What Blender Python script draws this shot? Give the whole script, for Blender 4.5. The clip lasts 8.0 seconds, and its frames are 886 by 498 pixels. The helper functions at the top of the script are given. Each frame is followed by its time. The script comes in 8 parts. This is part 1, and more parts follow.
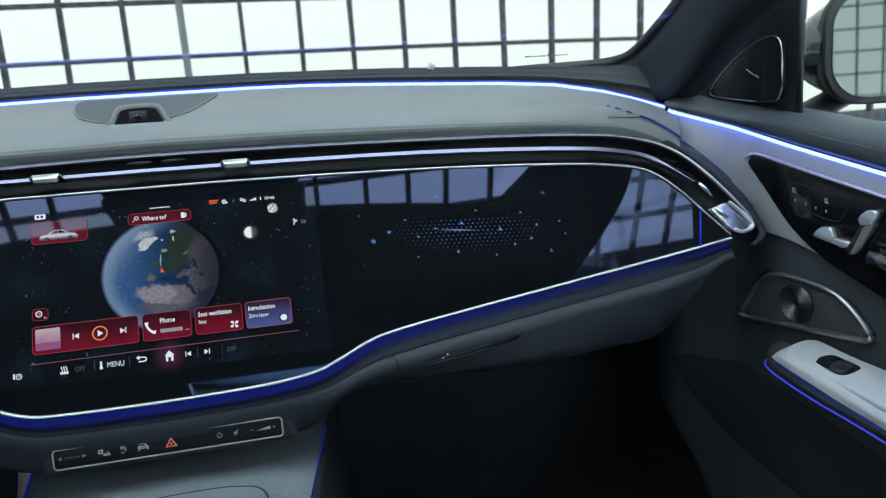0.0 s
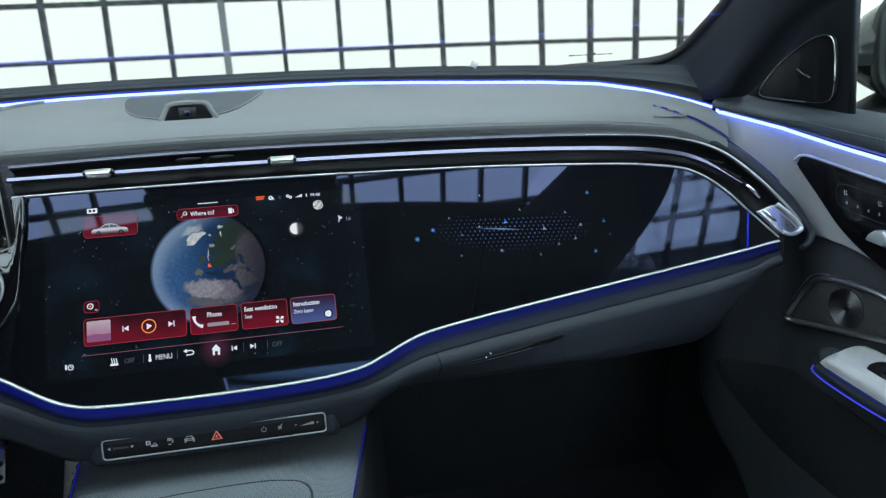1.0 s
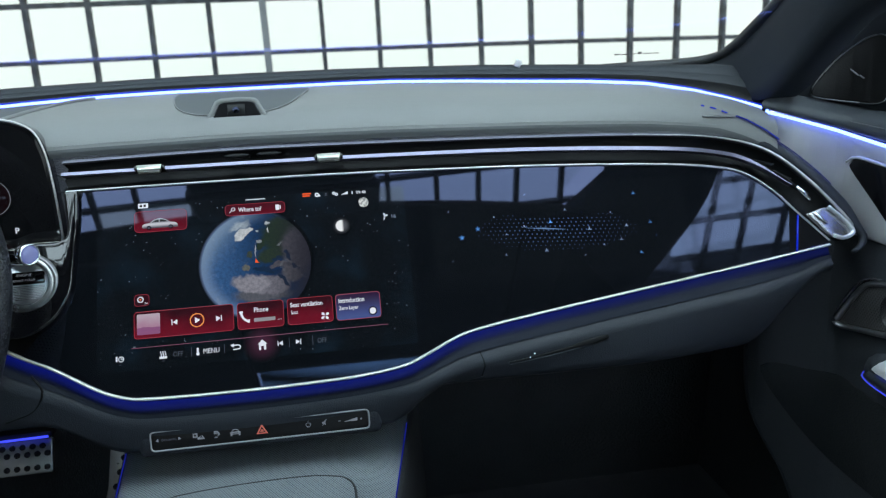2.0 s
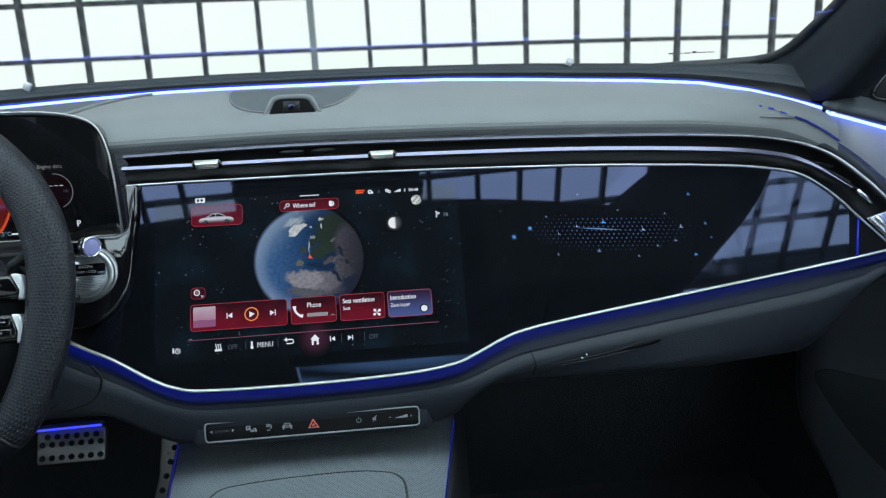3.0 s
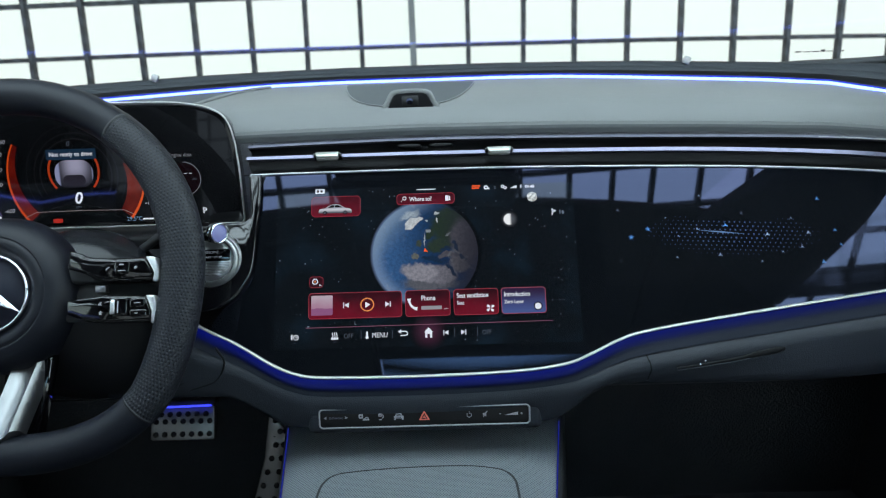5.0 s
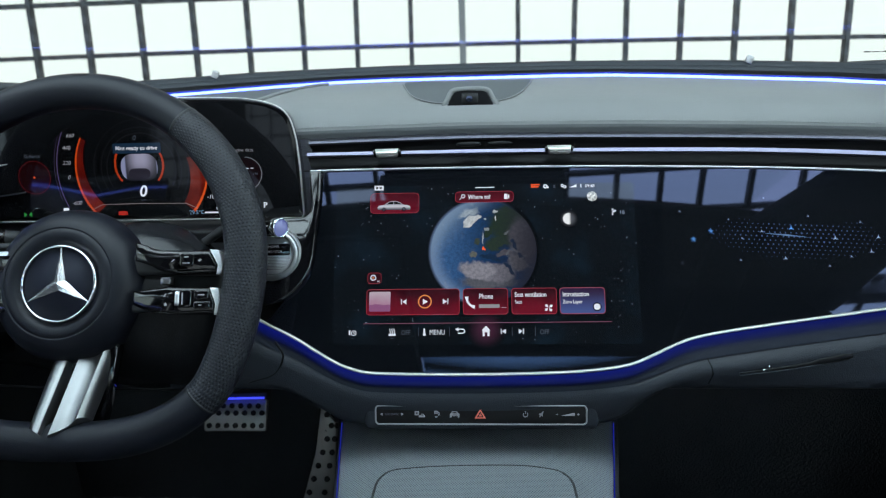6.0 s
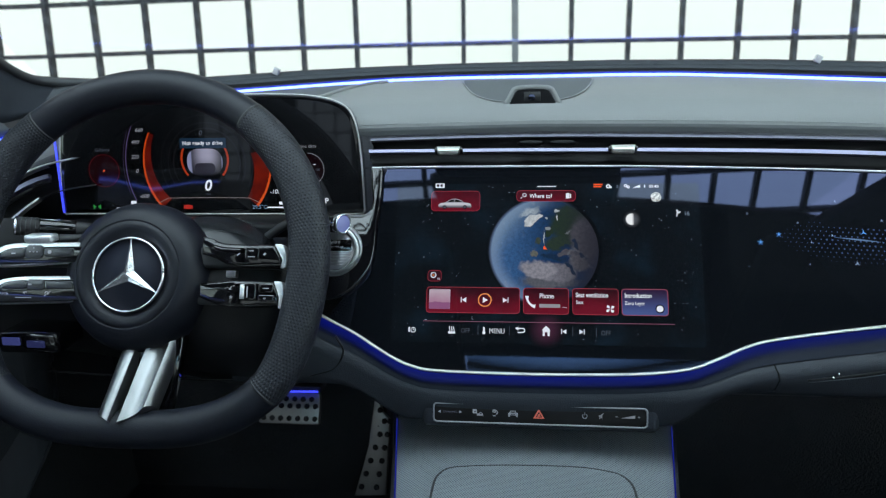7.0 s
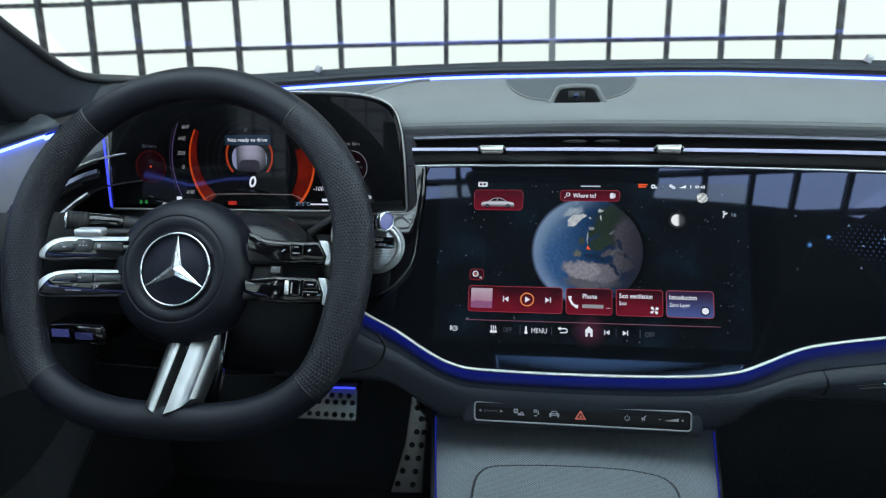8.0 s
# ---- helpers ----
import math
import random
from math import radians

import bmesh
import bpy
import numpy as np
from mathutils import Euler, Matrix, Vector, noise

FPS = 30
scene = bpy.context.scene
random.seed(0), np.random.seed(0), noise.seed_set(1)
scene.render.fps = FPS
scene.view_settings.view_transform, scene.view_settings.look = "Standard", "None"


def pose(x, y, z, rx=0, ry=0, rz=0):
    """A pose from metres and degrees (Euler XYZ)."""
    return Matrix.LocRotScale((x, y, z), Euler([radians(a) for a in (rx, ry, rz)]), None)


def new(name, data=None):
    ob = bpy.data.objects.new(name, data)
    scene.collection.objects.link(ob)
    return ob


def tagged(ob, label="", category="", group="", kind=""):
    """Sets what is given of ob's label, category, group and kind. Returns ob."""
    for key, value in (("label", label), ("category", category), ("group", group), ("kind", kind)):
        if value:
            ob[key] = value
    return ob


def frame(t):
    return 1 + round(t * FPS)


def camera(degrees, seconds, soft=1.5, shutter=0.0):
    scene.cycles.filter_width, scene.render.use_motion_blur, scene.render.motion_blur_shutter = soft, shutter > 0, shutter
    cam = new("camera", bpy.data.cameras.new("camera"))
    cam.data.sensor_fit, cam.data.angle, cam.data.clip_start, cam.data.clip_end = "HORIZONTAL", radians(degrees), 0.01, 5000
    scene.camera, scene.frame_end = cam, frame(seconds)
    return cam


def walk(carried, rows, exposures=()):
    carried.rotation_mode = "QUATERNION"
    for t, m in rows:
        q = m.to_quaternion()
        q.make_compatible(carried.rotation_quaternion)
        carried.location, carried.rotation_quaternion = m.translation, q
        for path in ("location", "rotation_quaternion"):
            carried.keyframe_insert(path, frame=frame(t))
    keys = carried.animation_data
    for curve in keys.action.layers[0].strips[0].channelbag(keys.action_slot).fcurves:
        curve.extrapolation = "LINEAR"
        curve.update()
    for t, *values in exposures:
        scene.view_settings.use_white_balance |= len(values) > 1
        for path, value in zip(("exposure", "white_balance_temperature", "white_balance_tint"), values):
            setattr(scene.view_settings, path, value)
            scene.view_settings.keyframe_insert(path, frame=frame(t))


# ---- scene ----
cam = camera(62.7, 8.0, soft=1.2)
# the lens is focused on the displays and opened to about four millimetres
cam.data.dof.use_dof = True
cam.data.dof.focus_distance = 0.69
cam.data.dof.aperture_fstop = cam.data.lens / 4.2
METRES, EYE, TILT, LEAN, TURN = 0.161, 0.65, 0.0, 0.0, -11.8
SIDE = 0.134
ROWS = [
    (0.0, 0.0, 0.0, 0.0, -0.82, -13.69, 3.37),
    (0.5, -0.0485, 0.0023, 0.0007, 0.22, -13.66, 3.25),
    (1.0, -0.1051, 0.0044, 0.0009, 1.44, -13.63, 3.11),
    (1.5, -0.1559, 0.0058, 0.0002, 2.53, -13.59, 3.0),
    (3.0, -0.3347, -0.0036, 0.0044, 6.39, -13.55, 2.56),
    (3.5, -0.3969, -0.0083, 0.0034, 7.73, -13.53, 2.42),
    (4.0, -0.4688, -0.0166, 0.0022, 9.23, -13.51, 2.24),
    (4.5, -0.5368, -0.027, 0.0031, 10.73, -13.51, 2.09),
    (6.0, -0.75, -0.0668, -0.0002, 15.09, -13.5, 1.54),
    (6.5, -0.8168, -0.0843, -0.0005, 16.57, -13.52, 1.39),
    (7.0, -0.8886, -0.1053, 0.0004, 18.17, -13.55, 1.2),
    (7.5, -0.9407, -0.1228, 0.0008, 19.35, -13.58, 1.07),
    (8.0, -0.9836, -0.1377, 0.0002, 20.34, -13.6, 0.97),
]
walk(cam, [(t, pose(SIDE, 0, EYE, TILT, LEAN, TURN) @ pose(METRES * x, METRES * y, METRES * z, 90 + pitch, roll, yaw)) for t, x, y, z, yaw, pitch, roll in ROWS])

# ---- light ----
world = bpy.data.worlds.new("studio_dusk")
scene.world = world
world.use_nodes = True
world.node_tree.nodes["Background"].inputs[0].default_value = (0.75, 0.85, 1.0, 1)
world.node_tree.nodes["Background"].inputs[1].default_value = 0.05
FRONT_LIGHT, TOP_LIGHT, SIDE_LIGHT, LEFT_LIGHT, REAR_LIGHT = 1.16, 6.5, 5.1, 2.8, 0.85
AMBIENT = (0.15, 0.235, 1.0)


# ---- materials ----
def nodes_of(name):
    m = bpy.data.materials.new(name)
    m.use_nodes = True
    return m, m.node_tree.nodes, m.node_tree.links, m.node_tree.nodes["Principled BSDF"]


def mat(name, color, rough=0.5, metal=0.0, grain=0.0, bump=0.0, vary=0.0, coat=0.0, stretch=(1, 1, 1), spec=0.5, wear=0.08, tint=None):
    """A surface with grain at the scale `grain` per metre, broad variation `vary` of its tone and a little uneven gloss."""
    m, n, l, b = nodes_of(name)
    b.inputs["Base Color"].default_value = (*color, 1)
    b.inputs["Roughness"].default_value = rough
    b.inputs["Metallic"].default_value = metal
    b.inputs["Coat Weight"].default_value = coat
    b.inputs["Coat Roughness"].default_value = 0.03
    b.inputs["Specular IOR Level"].default_value = spec
    if tint:
        b.inputs["Specular Tint"].default_value = (*tint, 1)
    tc = n.new("ShaderNodeTexCoord")
    mp = n.new("ShaderNodeMapping")
    mp.inputs["Scale"].default_value = stretch
    l.new(tc.outputs["Object"], mp.inputs["Vector"])
    big = n.new("ShaderNodeTexNoise")
    big.inputs["Scale"].default_value, big.inputs["Detail"].default_value = 14, 5
    l.new(mp.outputs[0], big.inputs["Vector"])
    if vary:
        mix = n.new("ShaderNodeMixRGB")
        mix.inputs[1].default_value = (*[c * (1 - vary) for c in color], 1)
        mix.inputs[2].default_value = (*[min(1, c * (1 + vary)) for c in color], 1)
        l.new(big.outputs[0], mix.inputs[0])
        l.new(mix.outputs[0], b.inputs["Base Color"])
    rr = n.new("ShaderNodeMapRange")
    rr.inputs[3].default_value, rr.inputs[4].default_value = max(0.01, rough * (1 - wear)), rough * (1 + wear)
    l.new(big.outputs[0], rr.inputs[0])
    l.new(rr.outputs[0], b.inputs["Roughness"])
    if bump:
        v = n.new("ShaderNodeTexVoronoi")
        v.inputs["Scale"].default_value = grain
        l.new(mp.outputs[0], v.inputs["Vector"])
        fine = n.new("ShaderNodeTexNoise")
        fine.inputs["Scale"].default_value, fine.inputs["Detail"].default_value = grain * 0.35, 4
        l.new(mp.outputs[0], fine.inputs["Vector"])
        add = n.new("ShaderNodeMath")
        l.new(v.outputs["Distance"], add.inputs[0])
        l.new(fine.outputs[0], add.inputs[1])
        bp = n.new("ShaderNodeBump")
        bp.inputs["Strength"].default_value, bp.inputs["Distance"].default_value = bump, 0.6 / grain
        l.new(add.outputs[0], bp.inputs["Height"])
        l.new(bp.outputs[0], b.inputs["Normal"])
    return m


def dotted(name, color, pitch, hole, rough, deep, lighter=None):
    """Small holes or bosses in rows, `pitch` metres apart, by the mesh's UV layer in metres."""
    m, n, l, b = nodes_of(name)
    b.inputs["Roughness"].default_value = rough
    uv = n.new("ShaderNodeUVMap")
    sep = n.new("ShaderNodeSeparateXYZ")
    l.new(uv.outputs[0], sep.inputs[0])

    def mth(op, a, c):
        q = n.new("ShaderNodeMath")
        q.operation = op
        for k, v in ((0, a), (1, c)):
            if isinstance(v, (int, float)):
                q.inputs[k].default_value = v
            else:
                l.new(v, q.inputs[k])
        return q.outputs[0]
    v = mth("DIVIDE", sep.outputs[1], pitch * 0.8)
    row = mth("MODULO", mth("FLOOR", v, 0), 2)
    u = mth("ADD", mth("DIVIDE", sep.outputs[0], pitch), mth("MULTIPLY", row, 0.5))
    du = mth("MULTIPLY", mth("SUBTRACT", mth("FRACT", u, 0), 0.5), 1.0)
    dv = mth("MULTIPLY", mth("SUBTRACT", mth("FRACT", v, 0), 0.5), 0.8)
    dist = mth("SQRT", mth("ADD", mth("MULTIPLY", du, du), mth("MULTIPLY", dv, dv)), 0)
    rim = n.new("ShaderNodeMapRange")
    rim.interpolation_type = "SMOOTHSTEP"
    rim.inputs[1].default_value, rim.inputs[2].default_value = hole * 0.6, hole * 1.3
    l.new(dist, rim.inputs[0])
    mix = n.new("ShaderNodeMixRGB")
    mix.inputs[1].default_value = (*(lighter or [c * 0.25 for c in color]), 1)
    mix.inputs[2].default_value = (*color, 1)
    l.new(rim.outputs[0], mix.inputs[0])
    l.new(mix.outputs[0], b.inputs["Base Color"])
    bp = n.new("ShaderNodeBump")
    bp.inputs["Strength"].default_value, bp.inputs["Distance"].default_value = deep, pitch * 0.3
    l.new(rim.outputs[0], bp.inputs["Height"])
    l.new(bp.outputs[0], b.inputs["Normal"])
    return m


def lit(name, color, strength, rough=0.06, base=(0.004, 0.004, 0.005)):
    """A part that gives off light: display pixels under gloss, a light guide, a lamp's cloth."""
    m, n, l, b = nodes_of(name)
    b.inputs["Base Color"].default_value = (*base, 1)
    b.inputs["Roughness"].default_value = rough
    b.inputs["Emission Color"].default_value = (*color, 1)
    b.inputs["Emission Strength"].default_value = strength
    b.inputs["Specular Tint"].default_value = (0.62, 0.68, 0.95, 1)
    return m


PAD = mat("grey_nappa_leather", (0.196, 0.200, 0.202), 0.58, grain=900, bump=0.22, vary=0.05, spec=0.3)
COWL = mat("charcoal_soft_plastic", (0.034, 0.039, 0.046), 0.55, grain=700, bump=0.3, vary=0.08, spec=0.3)
TRIM_GREY = mat("light_grey_leather", (0.36, 0.36, 0.37), 0.42, grain=900, bump=0.2, vary=0.05)
ARM_WHITE = mat("pale_grey_leather", (0.52, 0.52, 0.52), 0.42, grain=900, bump=0.2, vary=0.05)
BLACK = mat("piano_black", (0.004, 0.004, 0.005), 0.05, coat=0.6, vary=0.02)
GLASS_BLACK = mat("black_display_glass", (0.0042, 0.0050, 0.0066), 0.014, wear=0.02, spec=0.66, tint=(0.46, 0.53, 0.94))
MATT_BLACK = mat("matt_black_plastic", (0.024, 0.025, 0.028), 0.55, grain=800, bump=0.2, vary=0.1)
CARPET = mat("black_carpet", (0.086, 0.090, 0.097), 0.95, grain=500, bump=0.9, vary=0.25, spec=0.1)
CHROME = mat("polished_chrome", (0.84, 0.85, 0.87), 0.14, 1.0, vary=0.02, wear=0.2)
SATIN = mat("satin_chrome", (0.78, 0.79, 0.81), 0.34, 0.78, vary=0.03, wear=0.2)
BRUSHED = mat("brushed_aluminium", (0.62, 0.63, 0.66), 0.30, 1.0, grain=500, bump=0.06, vary=0.06, stretch=(1, 20, 1))
STEEL = mat("brushed_steel", (0.34, 0.33, 0.32), 0.36, 1.0, grain=500, bump=0.1, vary=0.08, stretch=(20, 1, 1))
RUBBER = mat("black_rubber", (0.012, 0.012, 0.013), 0.7, grain=900, bump=0.3, vary=0.1)
WHEEL_LEATHER = mat("smooth_black_leather", (0.0062, 0.0075, 0.0130), 0.46, grain=1200, bump=0.18, vary=0.08, spec=0.32)
GRIP = dotted("perforated_black_leather", (0.0098, 0.0118, 0.0190), 0.0034, 0.25, 0.5, 1.0, (0.003, 0.003, 0.004))
WEAVE = dotted("woven_grey_trim", (0.215, 0.238, 0.256), 0.0025, 0.27, 0.38, 0.8, (0.055, 0.062, 0.072))
GRILLE = dotted("pierced_speaker_metal", (0.065, 0.064, 0.064), 0.0030, 0.24, 0.3, 0.5, (0.012, 0.012, 0.012))
BOWL = mat("dark_matt_leather", (0.105, 0.112, 0.118), 0.8, grain=900, bump=0.2, vary=0.06, spec=0.08)
EDGE_METAL = mat("dull_chrome_edge", (0.58, 0.58, 0.56), 0.34, 0.85, vary=0.03, wear=0.2)
PLATE_METAL = mat("satin_plate_metal", (0.40, 0.40, 0.42), 0.24, 0.9, vary=0.04, wear=0.2)
DARK_CHROME = mat("dark_chrome", (0.24, 0.24, 0.26), 0.28, 0.9, vary=0.05, wear=0.3)
GLOVE = mat("dark_blue_grey_leather", (0.0235, 0.0272, 0.0355), 0.52, grain=900, bump=0.25, vary=0.08, spec=0.28)
CLUSTER_GLASS = mat("driver_display_glass", (0.0065, 0.0066, 0.0075), 0.03, wear=0.02, spec=0.36, tint=(0.8, 0.86, 1.0))
FRAME_GREY = mat("dull_silver_frame", (0.34, 0.34, 0.35), 0.36, 0.35, vary=0.05, wear=0.3)
KNEE = mat("black_knee_plastic", (0.0066, 0.007, 0.0085), 0.42, grain=700, bump=0.1, vary=0.08, spec=0.3)
BELT = mat("grey_belt_leather", (0.062, 0.071, 0.082), 0.5, grain=900, bump=0.25, vary=0.08, spec=0.35)
DOOR_DARK = mat("black_door_plastic", (0.034, 0.038, 0.044), 0.6, grain=700, bump=0.3, vary=0.08, spec=0.25)
PILLAR = mat("grey_pillar_cloth", (0.0195, 0.024, 0.031), 0.75, grain=900, bump=0.3, vary=0.08, spec=0.25)
# lavender in the base colour stands in for bluish light the blade reflects
BLADE = mat("lavender_blade", (0.195, 0.19, 0.265), 0.33, 0.85, vary=0.03, wear=0.2)
TAB = mat("pale_satin_metal", (0.90, 0.90, 0.84), 0.30, 0.85, vary=0.03, wear=0.2)
KEY_GREY = mat("dark_satin_key", (0.045, 0.047, 0.052), 0.16, 0.4, vary=0.05, wear=0.3)
POCKET = mat("dark_inlay_and_kick_felt", (0.022, 0.024, 0.026), 0.9, grain=500, bump=0.5, vary=0.15, spec=0.1)
LIP = mat("charcoal_leather_lip", (0.098, 0.104, 0.110), 0.55, grain=900, bump=0.22, vary=0.06, spec=0.3)
DUCT = mat("deep_black_plastic", (0.009, 0.0092, 0.0105), 0.35, vary=0.1, spec=0.15)
END_BLACK = mat("flat_black_end_cap", (0.006, 0.006, 0.007), 0.7, grain=700, bump=0.1, vary=0.1, spec=0.05)
BAR_BLACK = mat("dull_black_touch_glass", (0.008, 0.008, 0.009), 0.3, vary=0.05, spec=0.25)
STITCH = mat("grey_thread", (0.22, 0.23, 0.24), 0.7, grain=2000, bump=0.3, vary=0.1)
HEADLINER = mat("black_headliner_cloth", (0.012, 0.012, 0.014), 0.9, grain=900, bump=0.4, vary=0.1, spec=0.2)
STUDIO = mat("white_studio_paint", (0.72, 0.72, 0.72), 0.6, grain=60, bump=0.05, vary=0.05)
STUDIO_DARK = mat("grey_studio_wall", (0.55, 0.57, 0.59), 0.8, grain=60, bump=0.05, vary=0.1)
SLAT = mat("black_crate_fabric", (0.022, 0.023, 0.028), 0.7, grain=500, bump=0.4, vary=0.25)
# fabric loops give the slats a dashed look
_n, _l = SLAT.node_tree.nodes, SLAT.node_tree.links
_tc, _sep, _sum, _wave, _amt, _mix = (_n.new("ShaderNode" + k) for k in ("TexCoord", "SeparateXYZ", "Math", "Math", "MapRange", "MixRGB"))
_l.new(_tc.outputs["Object"], _sep.inputs[0])
_l.new(_sep.outputs[0], _sum.inputs[0]), _l.new(_sep.outputs[1], _sum.inputs[1])
_wave.operation = "SINE"
_scale = _n.new("ShaderNodeMath")
_scale.operation, _scale.inputs[1].default_value = "MULTIPLY", 2 * math.pi / 0.034
_l.new(_sum.outputs[0], _scale.inputs[0]), _l.new(_scale.outputs[0], _wave.inputs[0])
_amt.inputs[1].default_value, _amt.inputs[2].default_value = -0.2, 0.5
_l.new(_wave.outputs[0], _amt.inputs[0]), _l.new(_amt.outputs[0], _mix.inputs[0])
_mix.inputs[1].default_value, _mix.inputs[2].default_value = (0.014, 0.015, 0.019, 1), (0.040, 0.042, 0.052, 1)
_l.new(_mix.outputs[0], _n["Principled BSDF"].inputs["Base Color"])
SLAT_PALE = mat("grey_crate_fabric", (0.16, 0.165, 0.17), 0.8, grain=500, bump=0.4, vary=0.3)
BODY = mat("dark_grey_car_paint", (0.02, 0.022, 0.026), 0.2, 0.4, coat=1.0, vary=0.03)
MIRROR = mat("dimming_mirror_silver", (0.56, 0.60, 0.60), 0.012, 1.0)
GLOW = lit("ambient_light_guide", AMBIENT, 5.6)
LIP_GLOW = lit("blue_lip_spill", (0.02, 0.04, 1.0), 0.10)
EDGE_GLOW = lit("faint_blue_edge_guide", (0.02, 0.05, 1.0), 0.22)
BAND = mat("blue_spill_plastic", (0.016, 0.019, 0.028), 0.55, grain=600, bump=0.1, vary=0.05, spec=0.06)
# blue spill under the chrome is put into the emission, fading downwards
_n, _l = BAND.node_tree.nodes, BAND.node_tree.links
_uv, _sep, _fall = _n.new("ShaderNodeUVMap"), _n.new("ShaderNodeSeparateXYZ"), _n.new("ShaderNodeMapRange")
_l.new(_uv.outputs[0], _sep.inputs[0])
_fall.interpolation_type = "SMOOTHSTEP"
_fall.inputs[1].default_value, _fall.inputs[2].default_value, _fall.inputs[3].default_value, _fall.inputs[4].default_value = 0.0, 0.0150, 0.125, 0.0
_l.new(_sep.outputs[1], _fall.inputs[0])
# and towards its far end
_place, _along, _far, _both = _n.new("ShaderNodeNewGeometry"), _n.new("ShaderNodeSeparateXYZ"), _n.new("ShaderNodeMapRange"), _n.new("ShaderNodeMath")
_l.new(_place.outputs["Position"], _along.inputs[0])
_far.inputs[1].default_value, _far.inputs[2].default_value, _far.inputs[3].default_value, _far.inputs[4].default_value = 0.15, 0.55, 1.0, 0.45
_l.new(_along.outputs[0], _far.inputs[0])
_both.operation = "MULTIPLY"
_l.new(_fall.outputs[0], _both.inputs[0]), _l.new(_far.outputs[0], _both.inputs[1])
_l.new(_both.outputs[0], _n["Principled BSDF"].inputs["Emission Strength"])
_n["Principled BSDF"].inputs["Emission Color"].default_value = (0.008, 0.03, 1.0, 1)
GLOW_RIM = lit("deep_blue_light_guide", (0.006, 0.035, 0.9), 0.55)
GLOW_LINE = lit("fine_blue_light_guide", (0.05, 0.07, 1.0), 1.4)
WHITE_UI = lit("white_display_pixels", (0.85, 0.9, 1.0), 0.85)
DIM_UI = lit("dim_display_pixels", (0.5, 0.6, 0.8), 0.13)
RED_EDGE = lit("red_display_edge", (1.0, 0.08, 0.13), 0.24)
ORANGE_UI = lit("orange_display_pixels", (1.0, 0.13, 0.03), 0.75)
AMBER_UI = lit("amber_display_ring", (1.0, 0.33, 0.10), 0.75)
BLUE_UI = lit("blue_display_star", (0.14, 0.42, 1.0), 1.1)
STAR_UI = lit("pale_display_star", (0.55, 0.72, 1.0), 0.75)
DOT_UI = lit("dim_blue_display_dot", (0.28, 0.46, 1.0), 0.20)
GREEN_UI = lit("green_telltale", (0.05, 0.5, 0.1), 0.4)
PRINT = lit("pale_button_print", (0.7, 0.75, 0.85), 0.115, base=(0.24, 0.24, 0.26))
RED_PRINT = lit("red_button_print", (1.0, 0.25, 0.18), 0.28, base=(0.4, 0.1, 0.08))


def pane_glass(name, color):
    m, n, l, b = nodes_of(name)
    n.remove(b)
    clear, gloss, mix, fr = (n.new("ShaderNodeBsdf" + k) if k[0] != "!" else n.new("ShaderNode" + k[1:]) for k in ("Transparent", "Glossy", "!MixShader", "!LayerWeight"))
    clear.inputs[0].default_value = (*color, 1)
    gloss.inputs["Roughness"].default_value = 0.01
    fr.inputs[0].default_value = 0.5
    steep = n.new("ShaderNodeMath")
    steep.operation = "POWER"
    steep.inputs[1].default_value = 5
    l.new(fr.outputs["Facing"], steep.inputs[0])
    scaled = n.new("ShaderNodeMath")
    scaled.operation = "MULTIPLY_ADD"
    scaled.inputs[1].default_value, scaled.inputs[2].default_value = 1.0, 0.045
    l.new(steep.outputs[0], scaled.inputs[0])
    l.new(scaled.outputs[0], mix.inputs[0])
    l.new(clear.outputs[0], mix.inputs[1])
    l.new(gloss.outputs[0], mix.inputs[2])
    l.new(mix.outputs[0], n["Material Output"].inputs[0])
    return m


CLEAR = pane_glass("clear_glass", (0.93, 0.97, 0.95))
ROOF_GLASS = pane_glass("tinted_roof_glass", (0.74, 0.93, 1.0))


def soft_light(name, color, strength):
    m, n, l, b = nodes_of(name)
    n.remove(b)
    e = n.new("ShaderNodeEmission")
    tc, ns, mix = n.new("ShaderNodeTexCoord"), n.new("ShaderNodeTexNoise"), n.new("ShaderNodeMixRGB")
    ns.inputs["Scale"].default_value = 1.5
    l.new(tc.outputs["Object"], ns.inputs["Vector"])
    mix.inputs[1].default_value, mix.inputs[2].default_value = (*[c * 0.93 for c in color], 1), (*color, 1)
    l.new(ns.outputs[0], mix.inputs[0])
    l.new(mix.outputs[0], e.inputs[0])
    e.inputs[1].default_value = strength
    l.new(e.outputs[0], n["Material Output"].inputs[0])
    return m


CLOTH_FRONT = soft_light("lit_front_cloth", (0.91, 1.0, 0.975), FRONT_LIGHT)
CLOTH_TOP = soft_light("lit_top_cloth", (0.73, 0.89, 1.0), TOP_LIGHT)
CLOTH_REAR = soft_light("dim_rear_cloth", (0.84, 0.97, 1.0), REAR_LIGHT)
CLOTH_SIDE = soft_light("lit_side_cloth", (0.84, 0.97, 1.0), SIDE_LIGHT)
CLOTH_LEFT = soft_light("lit_left_cloth", (0.84, 0.97, 1.0), LEFT_LIGHT)


